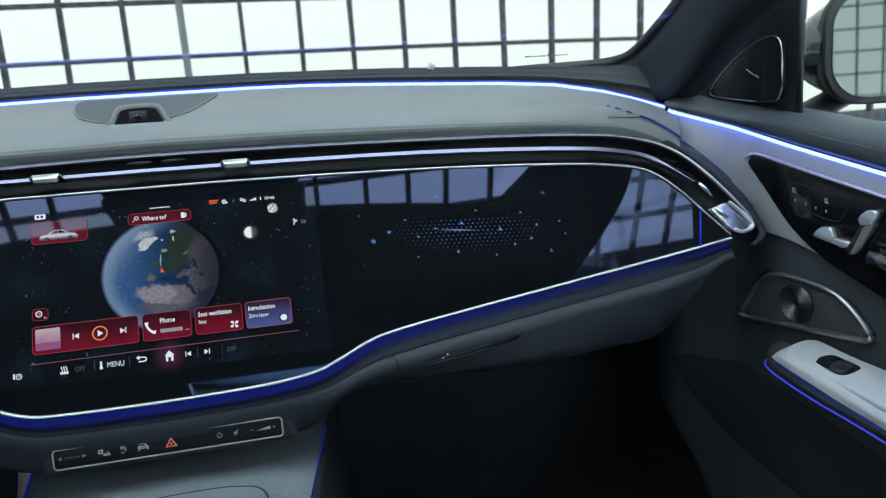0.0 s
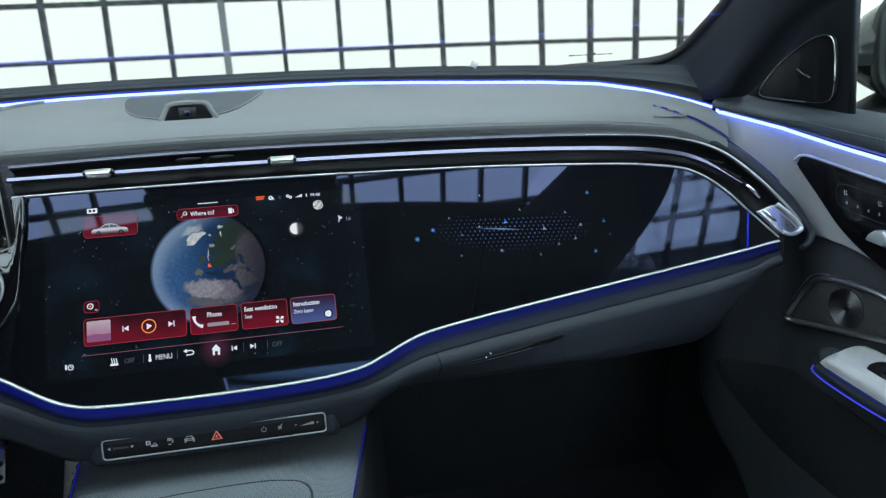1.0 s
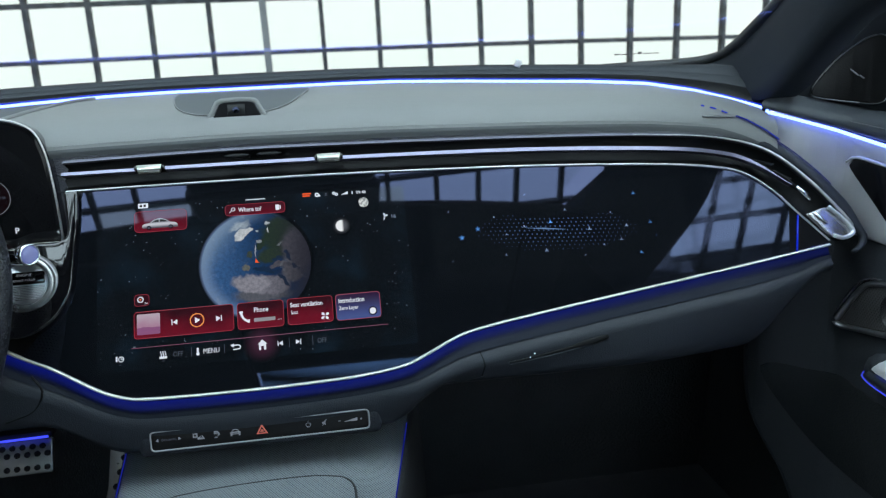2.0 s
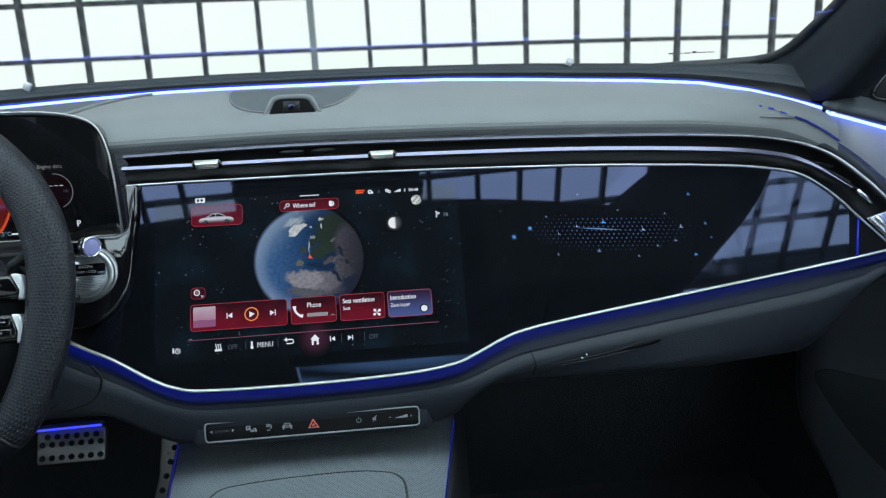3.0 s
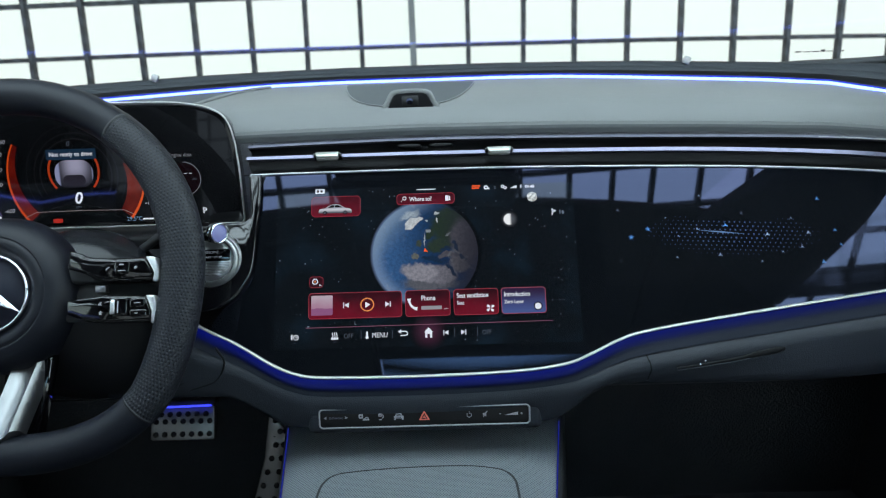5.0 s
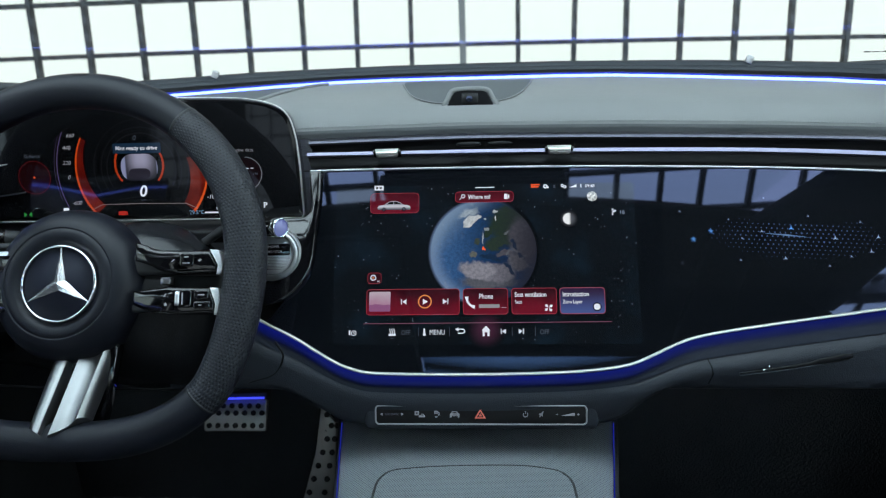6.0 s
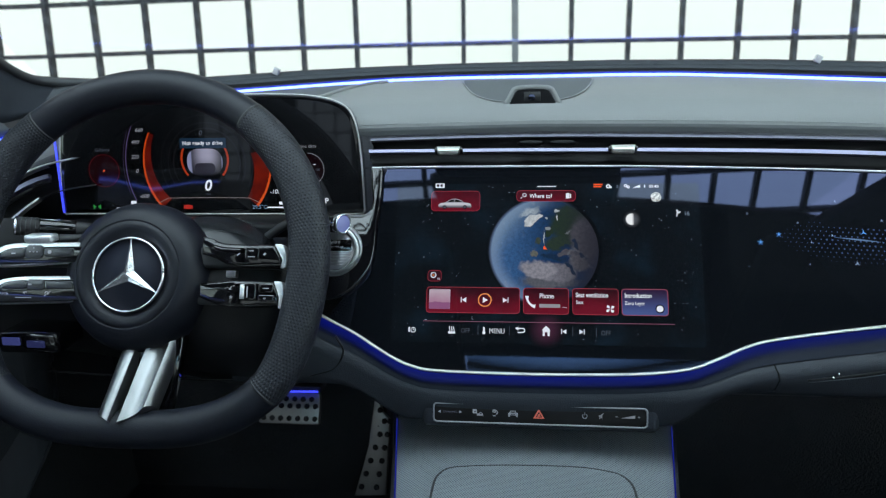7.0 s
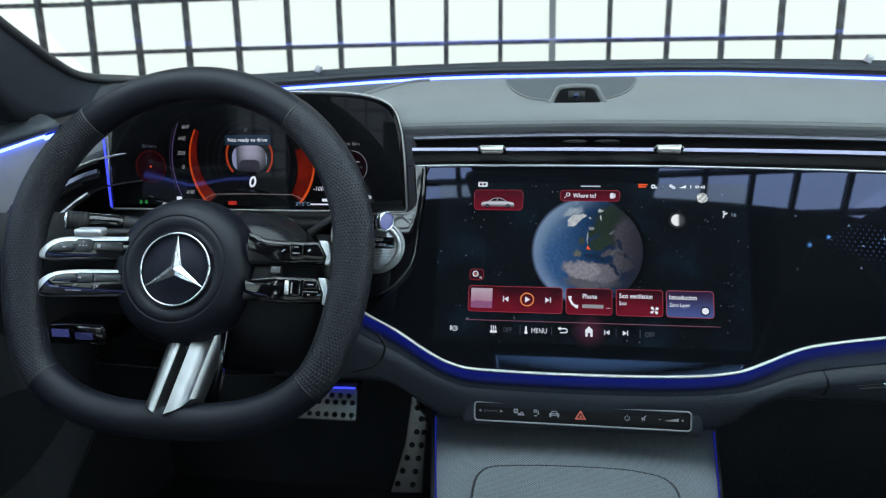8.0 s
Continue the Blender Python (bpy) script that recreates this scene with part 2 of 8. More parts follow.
# ---- building helpers ----
def bar(points, high, deep, flat=0.0, lean=1.0):
    """A slim flat-faced trim bar along places on the display's plane; its face leans up towards the light."""
    nrm, upw = Vector((0, -0.8944, 0.4472)), Vector((0, 0.4472, 0.8944))
    pts = [Vector(p) for p in points]
    rows = []
    for i, p in enumerate(pts):
        d = (pts[min(i + 1, len(pts) - 1)] - pts[max(i - 1, 0)]).normalized()
        u = nrm.cross(d).normalized()
        h = high(i / (len(pts) - 1)) if callable(high) else high
        rows.append([p + nrm * a + u * b for a, b in ((deep, -h / 2), (deep - lean * h, h / 2), (-0.003, h / 2), (-0.003, -h / 2))])
    bm = loft(rows, close=True)
    bmesh.ops.recalc_face_normals(bm, faces=bm.faces)
    return bm


def thing(name, loc, label, category, group="", kind=""):
    e = new(name)
    e.location = loc
    return tagged(e, label, category, group, kind)


def part(name, bm, material, parent=None, label="", smooth=True):
    me = bpy.data.meshes.new(name)
    bm.to_mesh(me)
    bm.free()
    me.materials.append(material)
    for p in me.polygons:
        p.use_smooth = smooth
    ob = new(name, me)
    return attach(ob, parent, label)


def attach(ob, parent, label=""):
    if parent is not None:
        ob.parent = parent
        if parent.parent is None:
            ob.matrix_parent_inverse = Matrix.Translation(parent.location).inverted()
    return tagged(ob, label)


def share(ob, m):
    """Another piece on the same mesh, moved by m."""
    o = ob.copy()
    scene.collection.objects.link(o)
    o.matrix_basis = m
    return o


def sharp(ob, degrees=35):
    for p in ob.data.polygons:
        p.use_smooth = True
    bm = bmesh.new()
    bm.from_mesh(ob.data)
    for e in bm.edges:
        if len(e.link_faces) == 2 and e.calc_face_angle(0) > radians(degrees):
            e.smooth = False
    bm.to_mesh(ob.data)
    bm.free()
    return ob


def curve(points, n):
    """n + 1 places, evenly spaced, on a smooth line through the points."""
    p = [Vector(q) for q in points]
    p = [p[0] * 2 - p[1]] + p + [p[-1] * 2 - p[-2]]
    fine = []
    for i in range(1, len(p) - 2):
        for k in range(24):
            t = k / 24
            a, b, c, d = p[i - 1:i + 3]
            fine.append(0.5 * ((2 * b) + (c - a) * t + (2 * a - 5 * b + 4 * c - d) * t * t + (3 * b - a - 3 * c + d) * t ** 3))
    fine.append(p[-2])
    run = [0.0]
    for a, b in zip(fine, fine[1:]):
        run.append(run[-1] + (b - a).length)
    out, j = [], 0
    for k in range(n + 1):
        s = run[-1] * k / n
        while j < len(run) - 2 and run[j + 1] < s:
            j += 1
        f = (s - run[j]) / max(1e-9, run[j + 1] - run[j])
        out.append(fine[j].lerp(fine[j + 1], min(1, f)))
    return out


def loft(rows, close=False, flip=False, uv=False):
    """A skin over rows of places; uv: a UV layer in metres along the rows and across."""
    bm = bmesh.new()
    vs = [[bm.verts.new(p) for p in r] for r in rows]
    lay = bm.loops.layers.uv.new("UVMap") if uv else None
    n, k = len(rows[0]), len(rows)
    across = [0.0]
    for r, q in zip(rows, rows[1:]):
        across.append(across[-1] + (Vector(q[n // 2]) - Vector(r[n // 2])).length)
    mid = rows[k // 2]
    along = [0.0]
    for a, b in zip(mid, list(mid[1:]) + [mid[0]]):
        along.append(along[-1] + (Vector(b) - Vector(a)).length)
    for i in range(k - 1):
        for j in range(n if close else n - 1):
            q = [(i, j), (i, j + 1), (i + 1, j + 1), (i + 1, j)]
            if flip:
                q.reverse()
            f = bm.faces.new([vs[a][b % n] for a, b in q])
            if uv:
                for loop, (a, b) in zip(f.loops, q):
                    loop[lay].uv = (along[b], across[a])
    return bm


def tube(points, ry, rz=None, n=10, up=(0, 0, 1), closed=False, caps=True, uv=False):
    """A rod along the points: ry half its width, rz half its height."""
    rz = rz or ry
    pts = [Vector(p) for p in points]
    rings = []
    for i, p in enumerate(pts):
        a = pts[i - 1] if i or closed else p
        b = pts[(i + 1) % len(pts)] if i < len(pts) - 1 or closed else p
        d = (b - a).normalized()
        side = d.cross(Vector(up)).normalized()
        top = side.cross(d)
        k = ry(i / (len(pts) - 1)) if callable(ry) else ry
        kz = rz(i / (len(pts) - 1)) if callable(rz) else rz
        rings.append([p + side * k * math.cos(2 * math.pi * j / n) + top * kz * math.sin(2 * math.pi * j / n) for j in range(n)])
    if closed:
        rings.append(rings[0])
    bm = loft(rings, close=True, flip=True, uv=uv)
    if caps and not closed:
        bm.verts.ensure_lookup_table()
        bm.faces.new([bm.verts[j] for j in range(n)])
        bm.faces.new([bm.verts[len(bm.verts) - 1 - j] for j in range(n)])
    if closed:
        bmesh.ops.remove_doubles(bm, verts=bm.verts, dist=1e-6)
    return bm


def slab(outline, thick, m, bevel=0.0, seg=2, uv=False):
    """A plate: outline in the plane of m (x, y), from 0 down to -thick, with its upper rim rounded."""
    bm = bmesh.new()
    vs = [bm.verts.new((*p, 0)) for p in outline]
    f = bm.faces.new(vs)
    if f.normal.z < 0:
        f.normal_flip()
    bm.normal_update()
    if f.normal.z < 0:
        f.normal_flip()
    ext = bmesh.ops.extrude_face_region(bm, geom=[f])
    for v in [g for g in ext["geom"] if isinstance(g, bmesh.types.BMVert)]:
        v.co.z -= thick
    bmesh.ops.recalc_face_normals(bm, faces=bm.faces)
    if bevel:
        rim = [e for e in bm.edges if all(abs(v.co.z) < 1e-7 for v in e.verts)]
        bmesh.ops.bevel(bm, geom=rim, offset=bevel, segments=seg, profile=0.5, affect="EDGES", clamp_overlap=True)
    if uv:
        lay = bm.loops.layers.uv.new("UVMap")
        for g in bm.faces:
            for loop in g.loops:
                loop[lay].uv = loop.vert.co.xy
    bmesh.ops.transform(bm, matrix=m, verts=bm.verts)
    return bm


def rounded(x0, y0, x1, y1, r, n=5):
    """The outline of a rectangle with round corners."""
    out = []
    r = min(r, abs(x1 - x0) / 2 - 1e-6, abs(y1 - y0) / 2 - 1e-6)
    for cx, cy, a in ((x1 - r, y1 - r, 0), (x0 + r, y1 - r, 90), (x0 + r, y0 + r, 180), (x1 - r, y0 + r, 270)):
        for k in range(n + 1):
            b = radians(a + 90 * k / n)
            out.append((cx + r * math.cos(b), cy + r * math.sin(b)))
    return out


def disc(cx, cy, r, n=32):
    return [(cx + r * math.cos(2 * math.pi * k / n), cy + r * math.sin(2 * math.pi * k / n)) for k in range(n)]


def ring(cx, cy, r0, r1, m, thick=0.0004, a0=0, a1=360, n=48):
    """A flat ring or a piece of one, with a little thickness."""
    bm = bmesh.new()
    full = a1 - a0 >= 360
    k = n if full else n + 1
    loops = []
    for r, z in ((r0, -thick), (r0, 0), (r1, 0), (r1, -thick)):
        loops.append([bm.verts.new((cx + r * math.cos(radians(a0 + (a1 - a0) * i / n)), cy + r * math.sin(radians(a0 + (a1 - a0) * i / n)), z)) for i in range(k)])
    for a, b in zip(loops, loops[1:]):
        for i in range(n):
            bm.faces.new((a[i], b[i], b[(i + 1) % k], a[(i + 1) % k]))
    bmesh.ops.recalc_face_normals(bm, faces=bm.faces)
    for f in bm.faces:
        if abs(f.normal.z) > 0.9 and f.normal.z < 0:
            f.normal_flip()
    bmesh.ops.transform(bm, matrix=m, verts=bm.verts)
    return bm


def box(x0, y0, z0, x1, y1, z1, bevel=0.0, m=None, seg=2):
    bm = bmesh.new()
    bmesh.ops.create_cube(bm, size=1, matrix=Matrix.LocRotScale(((x0 + x1) / 2, (y0 + y1) / 2, (z0 + z1) / 2), None, (abs(x1 - x0), abs(y1 - y0), abs(z1 - z0))))
    if bevel:
        bmesh.ops.bevel(bm, geom=bm.edges[:], offset=bevel, segments=seg, profile=0.5, affect="EDGES", clamp_overlap=True)
    if m is not None:
        bmesh.ops.transform(bm, matrix=m, verts=bm.verts)
    return bm


def lathe(profile, m, n=40):
    """A turned shape: (radius, height) pairs about m's z axis."""
    bm = loft([[(r * math.cos(2 * math.pi * j / n), r * math.sin(2 * math.pi * j / n), h) for j in range(n)] for r, h in profile], close=True)
    bmesh.ops.remove_doubles(bm, verts=bm.verts, dist=1e-6)
    bmesh.ops.recalc_face_normals(bm, faces=bm.faces)
    bmesh.ops.transform(bm, matrix=m, verts=bm.verts)
    return bm


def words(text, height, x, y, m, material, parent, align="LEFT", bold=0.0, slant=0.0, label=""):
    """Writing in the plane of m, its base line starting at x, y."""
    cu = bpy.data.curves.new("text", "FONT")
    cu.body, cu.size, cu.align_x, cu.offset, cu.shear, cu.resolution_u = text, height * 1.38, align, bold, slant, 3
    tmp = bpy.data.objects.new("text", cu)
    scene.collection.objects.link(tmp)
    me = bpy.data.meshes.new_from_object(tmp.evaluated_get(bpy.context.evaluated_depsgraph_get()))
    bpy.data.objects.remove(tmp)
    bpy.data.curves.remove(cu)
    me.transform(m @ Matrix.Translation((x, y, 0)))
    me.materials.clear()
    me.materials.append(material)
    return attach(new("text", me), parent, label)


def plane_at(origin, right, up):
    r, u = Vector(right).normalized(), Vector(up).normalized()
    k = r.cross(u)
    return Matrix(((r.x, u.x, k.x, origin[0]), (r.y, u.y, k.y, origin[1]), (r.z, u.z, k.z, origin[2]), (0, 0, 0, 1)))


def mirrored(bm):
    """The same shape on the other side of the car's middle."""
    bmesh.ops.transform(bm, matrix=Matrix.Translation((-0.016, 0, 0)) @ Matrix.Diagonal((-1, 1, 1, 1)), verts=bm.verts)
    bmesh.ops.reverse_faces(bm, faces=bm.faces)
    return bm


SLOPE = 0.5
TALL = math.hypot(1, SLOPE)
SCREEN = plane_at((0, 0.675, 0.409), (1, 0, 0), (0, SLOPE, 1))


def on_screen(x, z, out=0.0):
    """A place on the plane of the wide display at height z, brought out of it by `out`."""
    return SCREEN @ Vector((x, (z - 0.409) * TALL, out))


def lifted(out):
    return SCREEN @ Matrix.Translation((0, 0, out))


def sz(z):
    return (z - 0.409) * TALL


# ---- outlines of the dashboard, in its cross direction and height ----
UPPER = [(0, 0.586), (0.15, 0.584), (0.3, 0.580), (0.42, 0.575), (0.502, 0.567), (0.554, 0.551), (0.593, 0.52), (0.625, 0.482), (0.637, 0.462)]
MID = [(0, 0.5725), (0.15, 0.571), (0.298, 0.5675), (0.434, 0.560), (0.499, 0.552), (0.536, 0.540), (0.575, 0.514)]
RIM = [(-0.172, 0.557), (0.0, 0.5575), (0.12, 0.5565), (0.295, 0.552), (0.43, 0.545), (0.495, 0.538), (0.527, 0.529), (0.555, 0.509), (0.577, 0.486), (0.605, 0.457)]
LOW = [(-0.30, 0.468), (-0.25, 0.440), (-0.206, 0.418), (-0.176, 0.405), (-0.141, 0.3865), (-0.119, 0.378), (-0.091, 0.374), (0.0, 0.373), (0.091, 0.375), (0.14, 0.380), (0.165, 0.388), (0.191, 0.3985), (0.215, 0.405), (0.271, 0.413), (0.404, 0.429), (0.538, 0.445), (0.604, 0.4535)]


def step(x, a, b):
    t = min(1, max(0, (x - a) / (b - a)))
    return t * t * (3 - 2 * t)


def along(x, xs, zs):
    return float(np.interp(abs(x), xs, zs))


def lip(x):
    """The pad's front lower edge."""
    z = along(x, [p[0] for p in UPPER], [p[1] for p in UPPER]) + 0.004
    return Vector(on_screen(x, z, 0.003))


def strip(x):
    """The line of the light guide under the windscreen."""
    z = along(x, [0, 0.1, 0.17, 0.25, 0.335, 0.4, 0.459, 0.503, 0.534, 0.57, 0.6], [0.6435, 0.6435, 0.6425, 0.639, 0.6345, 0.6312, 0.626, 0.6165, 0.606, 0.5915, 0.579])
    return Vector((x, 0.94 - 0.18 * (abs(x) / 0.57) ** 3, z))


def cowl(x):
    z = along(x, [0, 0.1, 0.2, 0.28, 0.4, 0.5, 0.55, 0.62], [0.6617, 0.6615, 0.6597, 0.6577, 0.6520, 0.6462, 0.6435, 0.63])
    return Vector((x, 0.958 - 0.16 * (abs(x) / 0.6) ** 3, z))


PROFILE = [(0, 0), (-0.006, 0.09), (0.0, 0.18), (0.018, 0.27), (0.045, 0.37), (0.085, 0.48), (0.13, 0.57), (0.2, 0.65), (0.32, 0.74), (0.5, 0.835), (0.7, 0.91), (0.86, 0.965), (1, 1)]


def pad_at(x, k, lift=0.0):
    """A place on the pad: k runs from the lip (0) to the light strip (1)."""
    a, b = lip(x), strip(x)
    ks = [i / (len(PROFILE) - 1) for i in range(len(PROFILE))]
    f, g = float(np.interp(k, ks, [p[0] for p in PROFILE])), float(np.interp(k, ks, [p[1] for p in PROFILE]))
    return Vector((x, a.y + (b.y - a.y) * f, a.z + (b.z - a.z) * g + lift))


# ---- studio round the car ----
part("floor", box(-6, -6, -0.36, 6, 6, -0.30), STUDIO)
tagged(bpy.data.objects["floor"], "smooth white painted studio floor under the car", "floor", kind="structure")
for nm, b in (("wall_front", (-6, 5.9, -0.3, 6, 6, 4)), ("wall_back", (-6, -6, -0.3, 6, -5.9, 4)), ("wall_right", (5.9, -5.9, -0.3, 6, 5.9, 4)), ("wall_left", (-6, -5.9, -0.3, -5.9, 5.9, 4))):
    tagged(part(nm, box(*b), STUDIO_DARK), "plain grey studio wall", "wall", kind="structure")
tagged(part("ceiling", box(-6, -6, 4, 6, 6, 4.1), STUDIO_DARK), "plain grey studio ceiling", "ceiling", kind="structure")


def crate_light(name, m, wide, high, px, py, x0, y0, cloth, label, deep=0.016, thick=0.008, hung=False, crate=True, bow=None, pale=()):
    """A soft box whose cloth glows behind a crate of fabric slats; m: its lower left corner, x along, y up, z to the front."""
    root = thing(name, m.translation, label, "studio light", "soft boxes round the car")
    back = slab([(0, 0), (wide, 0), (wide, high), (0, high)], 0.004, m @ Matrix.Translation((0, 0, -0.06)))
    part("cloth", back, cloth, root, "glowing white diffuser cloth", smooth=False)
    e = 0.03
    for b in ((-e, -e, -0.12, 0, high + e, 0.012), (wide, -e, -0.12, wide + e, high + e, 0.012), (0, -e, -0.12, wide, 0, 0.012), (0, high, -0.12, wide, high + e, 0.012)):
        part("frame_side", box(*b, m=m), SLAT, root, smooth=False)
    part("rear_cover", box(0, 0, -0.12, wide, high, -0.10, m=m), SLAT, root, smooth=False)
    rnd = random.Random(len(name))
    first = None
    for k in range(int((wide - x0) / px) + 1 if crate else 0):
        if first is None:
            first = part("upright_slat", box(-thick / 2, 0, -deep, thick / 2, high, 0), SLAT, root, smooth=False)
            o = first
        else:
            o = share(first, Matrix())
        o.matrix_basis = m @ Matrix.Translation((x0 + k * px + rnd.uniform(-0.002, 0.002), 0, 0)) @ Matrix.Rotation(rnd.uniform(-0.012, 0.012), 4, "Z") @ Matrix.Diagonal((1.5 if k in pale else 1, 1, 1, 1))
        if k in pale:
            o.material_slots[0].link = "OBJECT"
            o.material_slots[0].material = SLAT_PALE
    first = None
    for k in range(int((high - y0) / py) + 1 if crate else 0):
        if first is None:
            rows = []
            for q in range(49):
                x, lift = wide * q / 48, bow(wide * q / 48) if bow else 0.0
                rows.append([(x, lift - thick / 2, -deep - 0.003), (x, lift - thick / 2, -0.003), (x, lift + thick / 2, -0.003), (x, lift + thick / 2, -deep - 0.003)])
            first = part("level_slat", loft(rows, close=True), SLAT, root, smooth=False)
            o = first
        else:
            o = share(first, Matrix())
        o.matrix_basis = m @ Matrix.Translation((0, y0 + k * py + rnd.uniform(-0.001, 0.001), 0))
    corners = [m @ Vector((x, y, -0.06)) for x in (-0.015, wide + 0.015) for y in (-0.015, high + 0.015)]
    if hung:
        for q in corners:
            part("hanger", tube([q, (q.x, q.y, 4.0)], 0.01, n=8), SLAT, root)
    else:
        for q in corners:
            if q.z < 1:
                part("stand", tube([(q.x, q.y, -0.3), (q.x, q.y, q.z + 0.02)], 0.02, n=8), SLAT, root)
    return root


# front box, facing the windscreen a little askew; its lower edge hides behind the scuttle, its level slats arch slightly
FRONT_PITCH = 0.1098
FRONT_RIGHT, FRONT_UP = Vector((0.1097, 0.0045, -0.0005)).normalized(), Vector((0.0046, 0, 1)).normalized()
FRONT_ORIGIN = Vector((-0.1389, 1.5406, 0.7046)) - FRONT_RIGHT * (FRONT_PITCH * 18 + 0.05) - FRONT_UP * 0.209


def front_bow(x):
    return 0.004 - 0.0065 * min(1.3, abs(x - 0.05 - FRONT_PITCH * 20) / (FRONT_PITCH * 8)) ** 2


crate_light("soft_box", plane_at(FRONT_ORIGIN, FRONT_RIGHT, FRONT_UP), FRONT_PITCH * 36 + 0.1, 1.05, FRONT_PITCH, 0.1045, 0.05, 0.1045, CLOTH_FRONT, "wide white soft box with black fabric crate before the windscreen", thick=0.0085, bow=front_bow, pale=(19,))
# canopy box, leaning over the windscreen and lower towards the roof, glowing downwards
CANOPY_MID = Vector((0.295, 0.122, 1.2615))
CANOPY_RIGHT, CANOPY_UP = Vector((0.9980, -0.0036, 0.0626)), Vector((0.0176, -0.9424, -0.3340))
crate_light("soft_box", plane_at(CANOPY_MID - CANOPY_RIGHT * 1.9 - CANOPY_UP * 0.80, CANOPY_RIGHT, CANOPY_UP), 3.8, 1.24, 0.1095, 0.1142, 0.0495, 0.0641, CLOTH_TOP, "bluish soft box with black fabric crate leaning over the windscreen", thick=0.011, hung=True)
# rear top box, hanging level over the roof
crate_light("soft_box", plane_at((-2.25, -0.45, 1.9), (1, 0, 0), (0, -1, 0)), 4.5, 1.2, 0.18, 0.25, 0.09, 0.12, CLOTH_TOP, "large bluish overhead soft box with black fabric crate", thick=0.02, hung=True)
crate_light("soft_box", plane_at((-1.5, -1.70, 1.9), (1, 0, 0), (0, -1, 0)), 3.0, 1.4, 0.15, 0.15, 0.075, 0.075, CLOTH_TOP, "bluish overhead soft box with bare cloth over the rear", hung=True, crate=False)
# side boxes
crate_light("soft_box", plane_at((2.3, 3.2, 0.0), (0, -1, 0), (0, 0, 1)), 6.8, 1.9, 0.13, 0.13, 0.065, 0.065, CLOTH_SIDE, "white side soft box with black fabric crate", thick=0.010)
crate_light("soft_box", plane_at((2.2, -3.2, 0.0), (-1, 0, 0), (0, 0, 1)), 4.4, 1.9, 0.13, 0.13, 0.065, 0.065, CLOTH_REAR, "white rear soft box with black fabric crate", thick=0.010)
crate_light("soft_box", plane_at((-2.3, -2.0, 0.0), (0, 1, 0), (0, 0, 1)), 5.2, 1.9, 0.13, 0.13, 0.065, 0.065, CLOTH_LEFT, "white side soft box with black fabric crate", thick=0.010)


# ---- the car's shell ----
shell = thing("car_shell", (0, 0.2, 0.0), "dark cabin shell of a saloon car with black headliner", "car body", kind="structure")
part("floor_carpet", box(-0.66, -1.2, -0.02, 0.66, 1.15, 0.02), CARPET, shell, "black carpet")
part("firewall", box(-0.66, 1.0, 0.02, 0.66, 1.04, 0.60), CARPET, shell)
part("rear_bulkhead", box(-0.66, -1.24, -0.02, 0.66, -1.2, 0.75), CARPET, shell)
WIND_TOP_Y, WIND_TOP_Z = 0.10, 1.06


def splayed(bm):
    """The driver's post stands a little further out above its foot."""
    for v in bm.verts:
        v.co.x -= 0.033 * (1 - step(v.co.y, 0.86, 0.94))
    return bm


def pillar(side):
    """The front roof post: a broad soft foot that narrows up to the roof."""
    edge = curve([(0.47, 0.925, 0.640), (0.515, 0.905, 0.642), (0.550, 0.868, 0.647), (0.563, 0.84, 0.658), (0.568, 0.795, 0.683), (0.566, 0.735, 0.714), (0.562, 0.60, 0.79), (0.555, 0.40, 0.89), (0.545, 0.10, 1.05)], 36)
    back = curve([(0.50, 0.88, 0.628), (0.535, 0.855, 0.618), (0.556, 0.80, 0.606), (0.562, 0.755, 0.606), (0.563, 0.715, 0.630), (0.565, 0.675, 0.661), (0.572, 0.63, 0.690), (0.614, 0.54, 0.725), (0.646, 0.38, 0.771), (0.658, 0.05, 0.860)], 36)
    rows = []
    for i, (p, q) in enumerate(zip(edge, back)):
        m = p.lerp(q, 0.5)
        bulge = Vector((-0.018, -0.006, 0.004)) * step(i / 36, 0.1, 0.45)
        rows.append([p + Vector((0.05, 0.03, 0.012)), p + Vector((0.004, 0.006, 0.001)), p + Vector((-0.003, -0.003, 0.0)), p.lerp(q, 0.25) + bulge * 0.7, m + bulge, p.lerp(q, 0.75) + bulge * 0.7, q + Vector((-0.002, 0, 0)), q + Vector((0.03, 0.0, 0.0))])
    bm = loft(rows, flip=True)
    if side < 0:
        splayed(mirrored(bm))
    part("roof_post", bm, PILLAR, shell, "dark grey cloth-covered windscreen post")
    bm = tube(curve([(0.33, 0.975, 0.636), (0.40, 0.952, 0.6435), (0.46, 0.921, 0.6465), (0.515, 0.897, 0.6475), (0.548, 0.868, 0.6505), (0.561, 0.84, 0.660), (0.566, 0.795, 0.684), (0.565, 0.735, 0.715), (0.561, 0.60, 0.791)], 40), 0.008, 0.006, n=8)
    if side < 0:
        splayed(mirrored(bm))
    part("black_border", bm, MATT_BLACK, shell, "black border of the windscreen")
    rows = [[Vector((0.658 - 0.03 * k / 8, 0.06 - 1.3 * k / 8, 0.859 + 0.09 * k / 8)) + Vector(o) for k in range(9)] for o in ((0.02, 0, -0.01), (0, 0, 0), (-0.02, 0, 0.06), (-0.08, 0, 0.16), (-0.16, 0, 0.19))]
    bm = loft(rows)
    if side < 0:
        mirrored(bm)
    if side < 0:
        part("corner_backing", box(-0.695, 0.67, 0.50, -0.685, 1.06, 0.622), COWL, shell)
    part("cant_rail", bm, HEADLINER, shell, "black roof side lining")


pillar(1), pillar(-1)
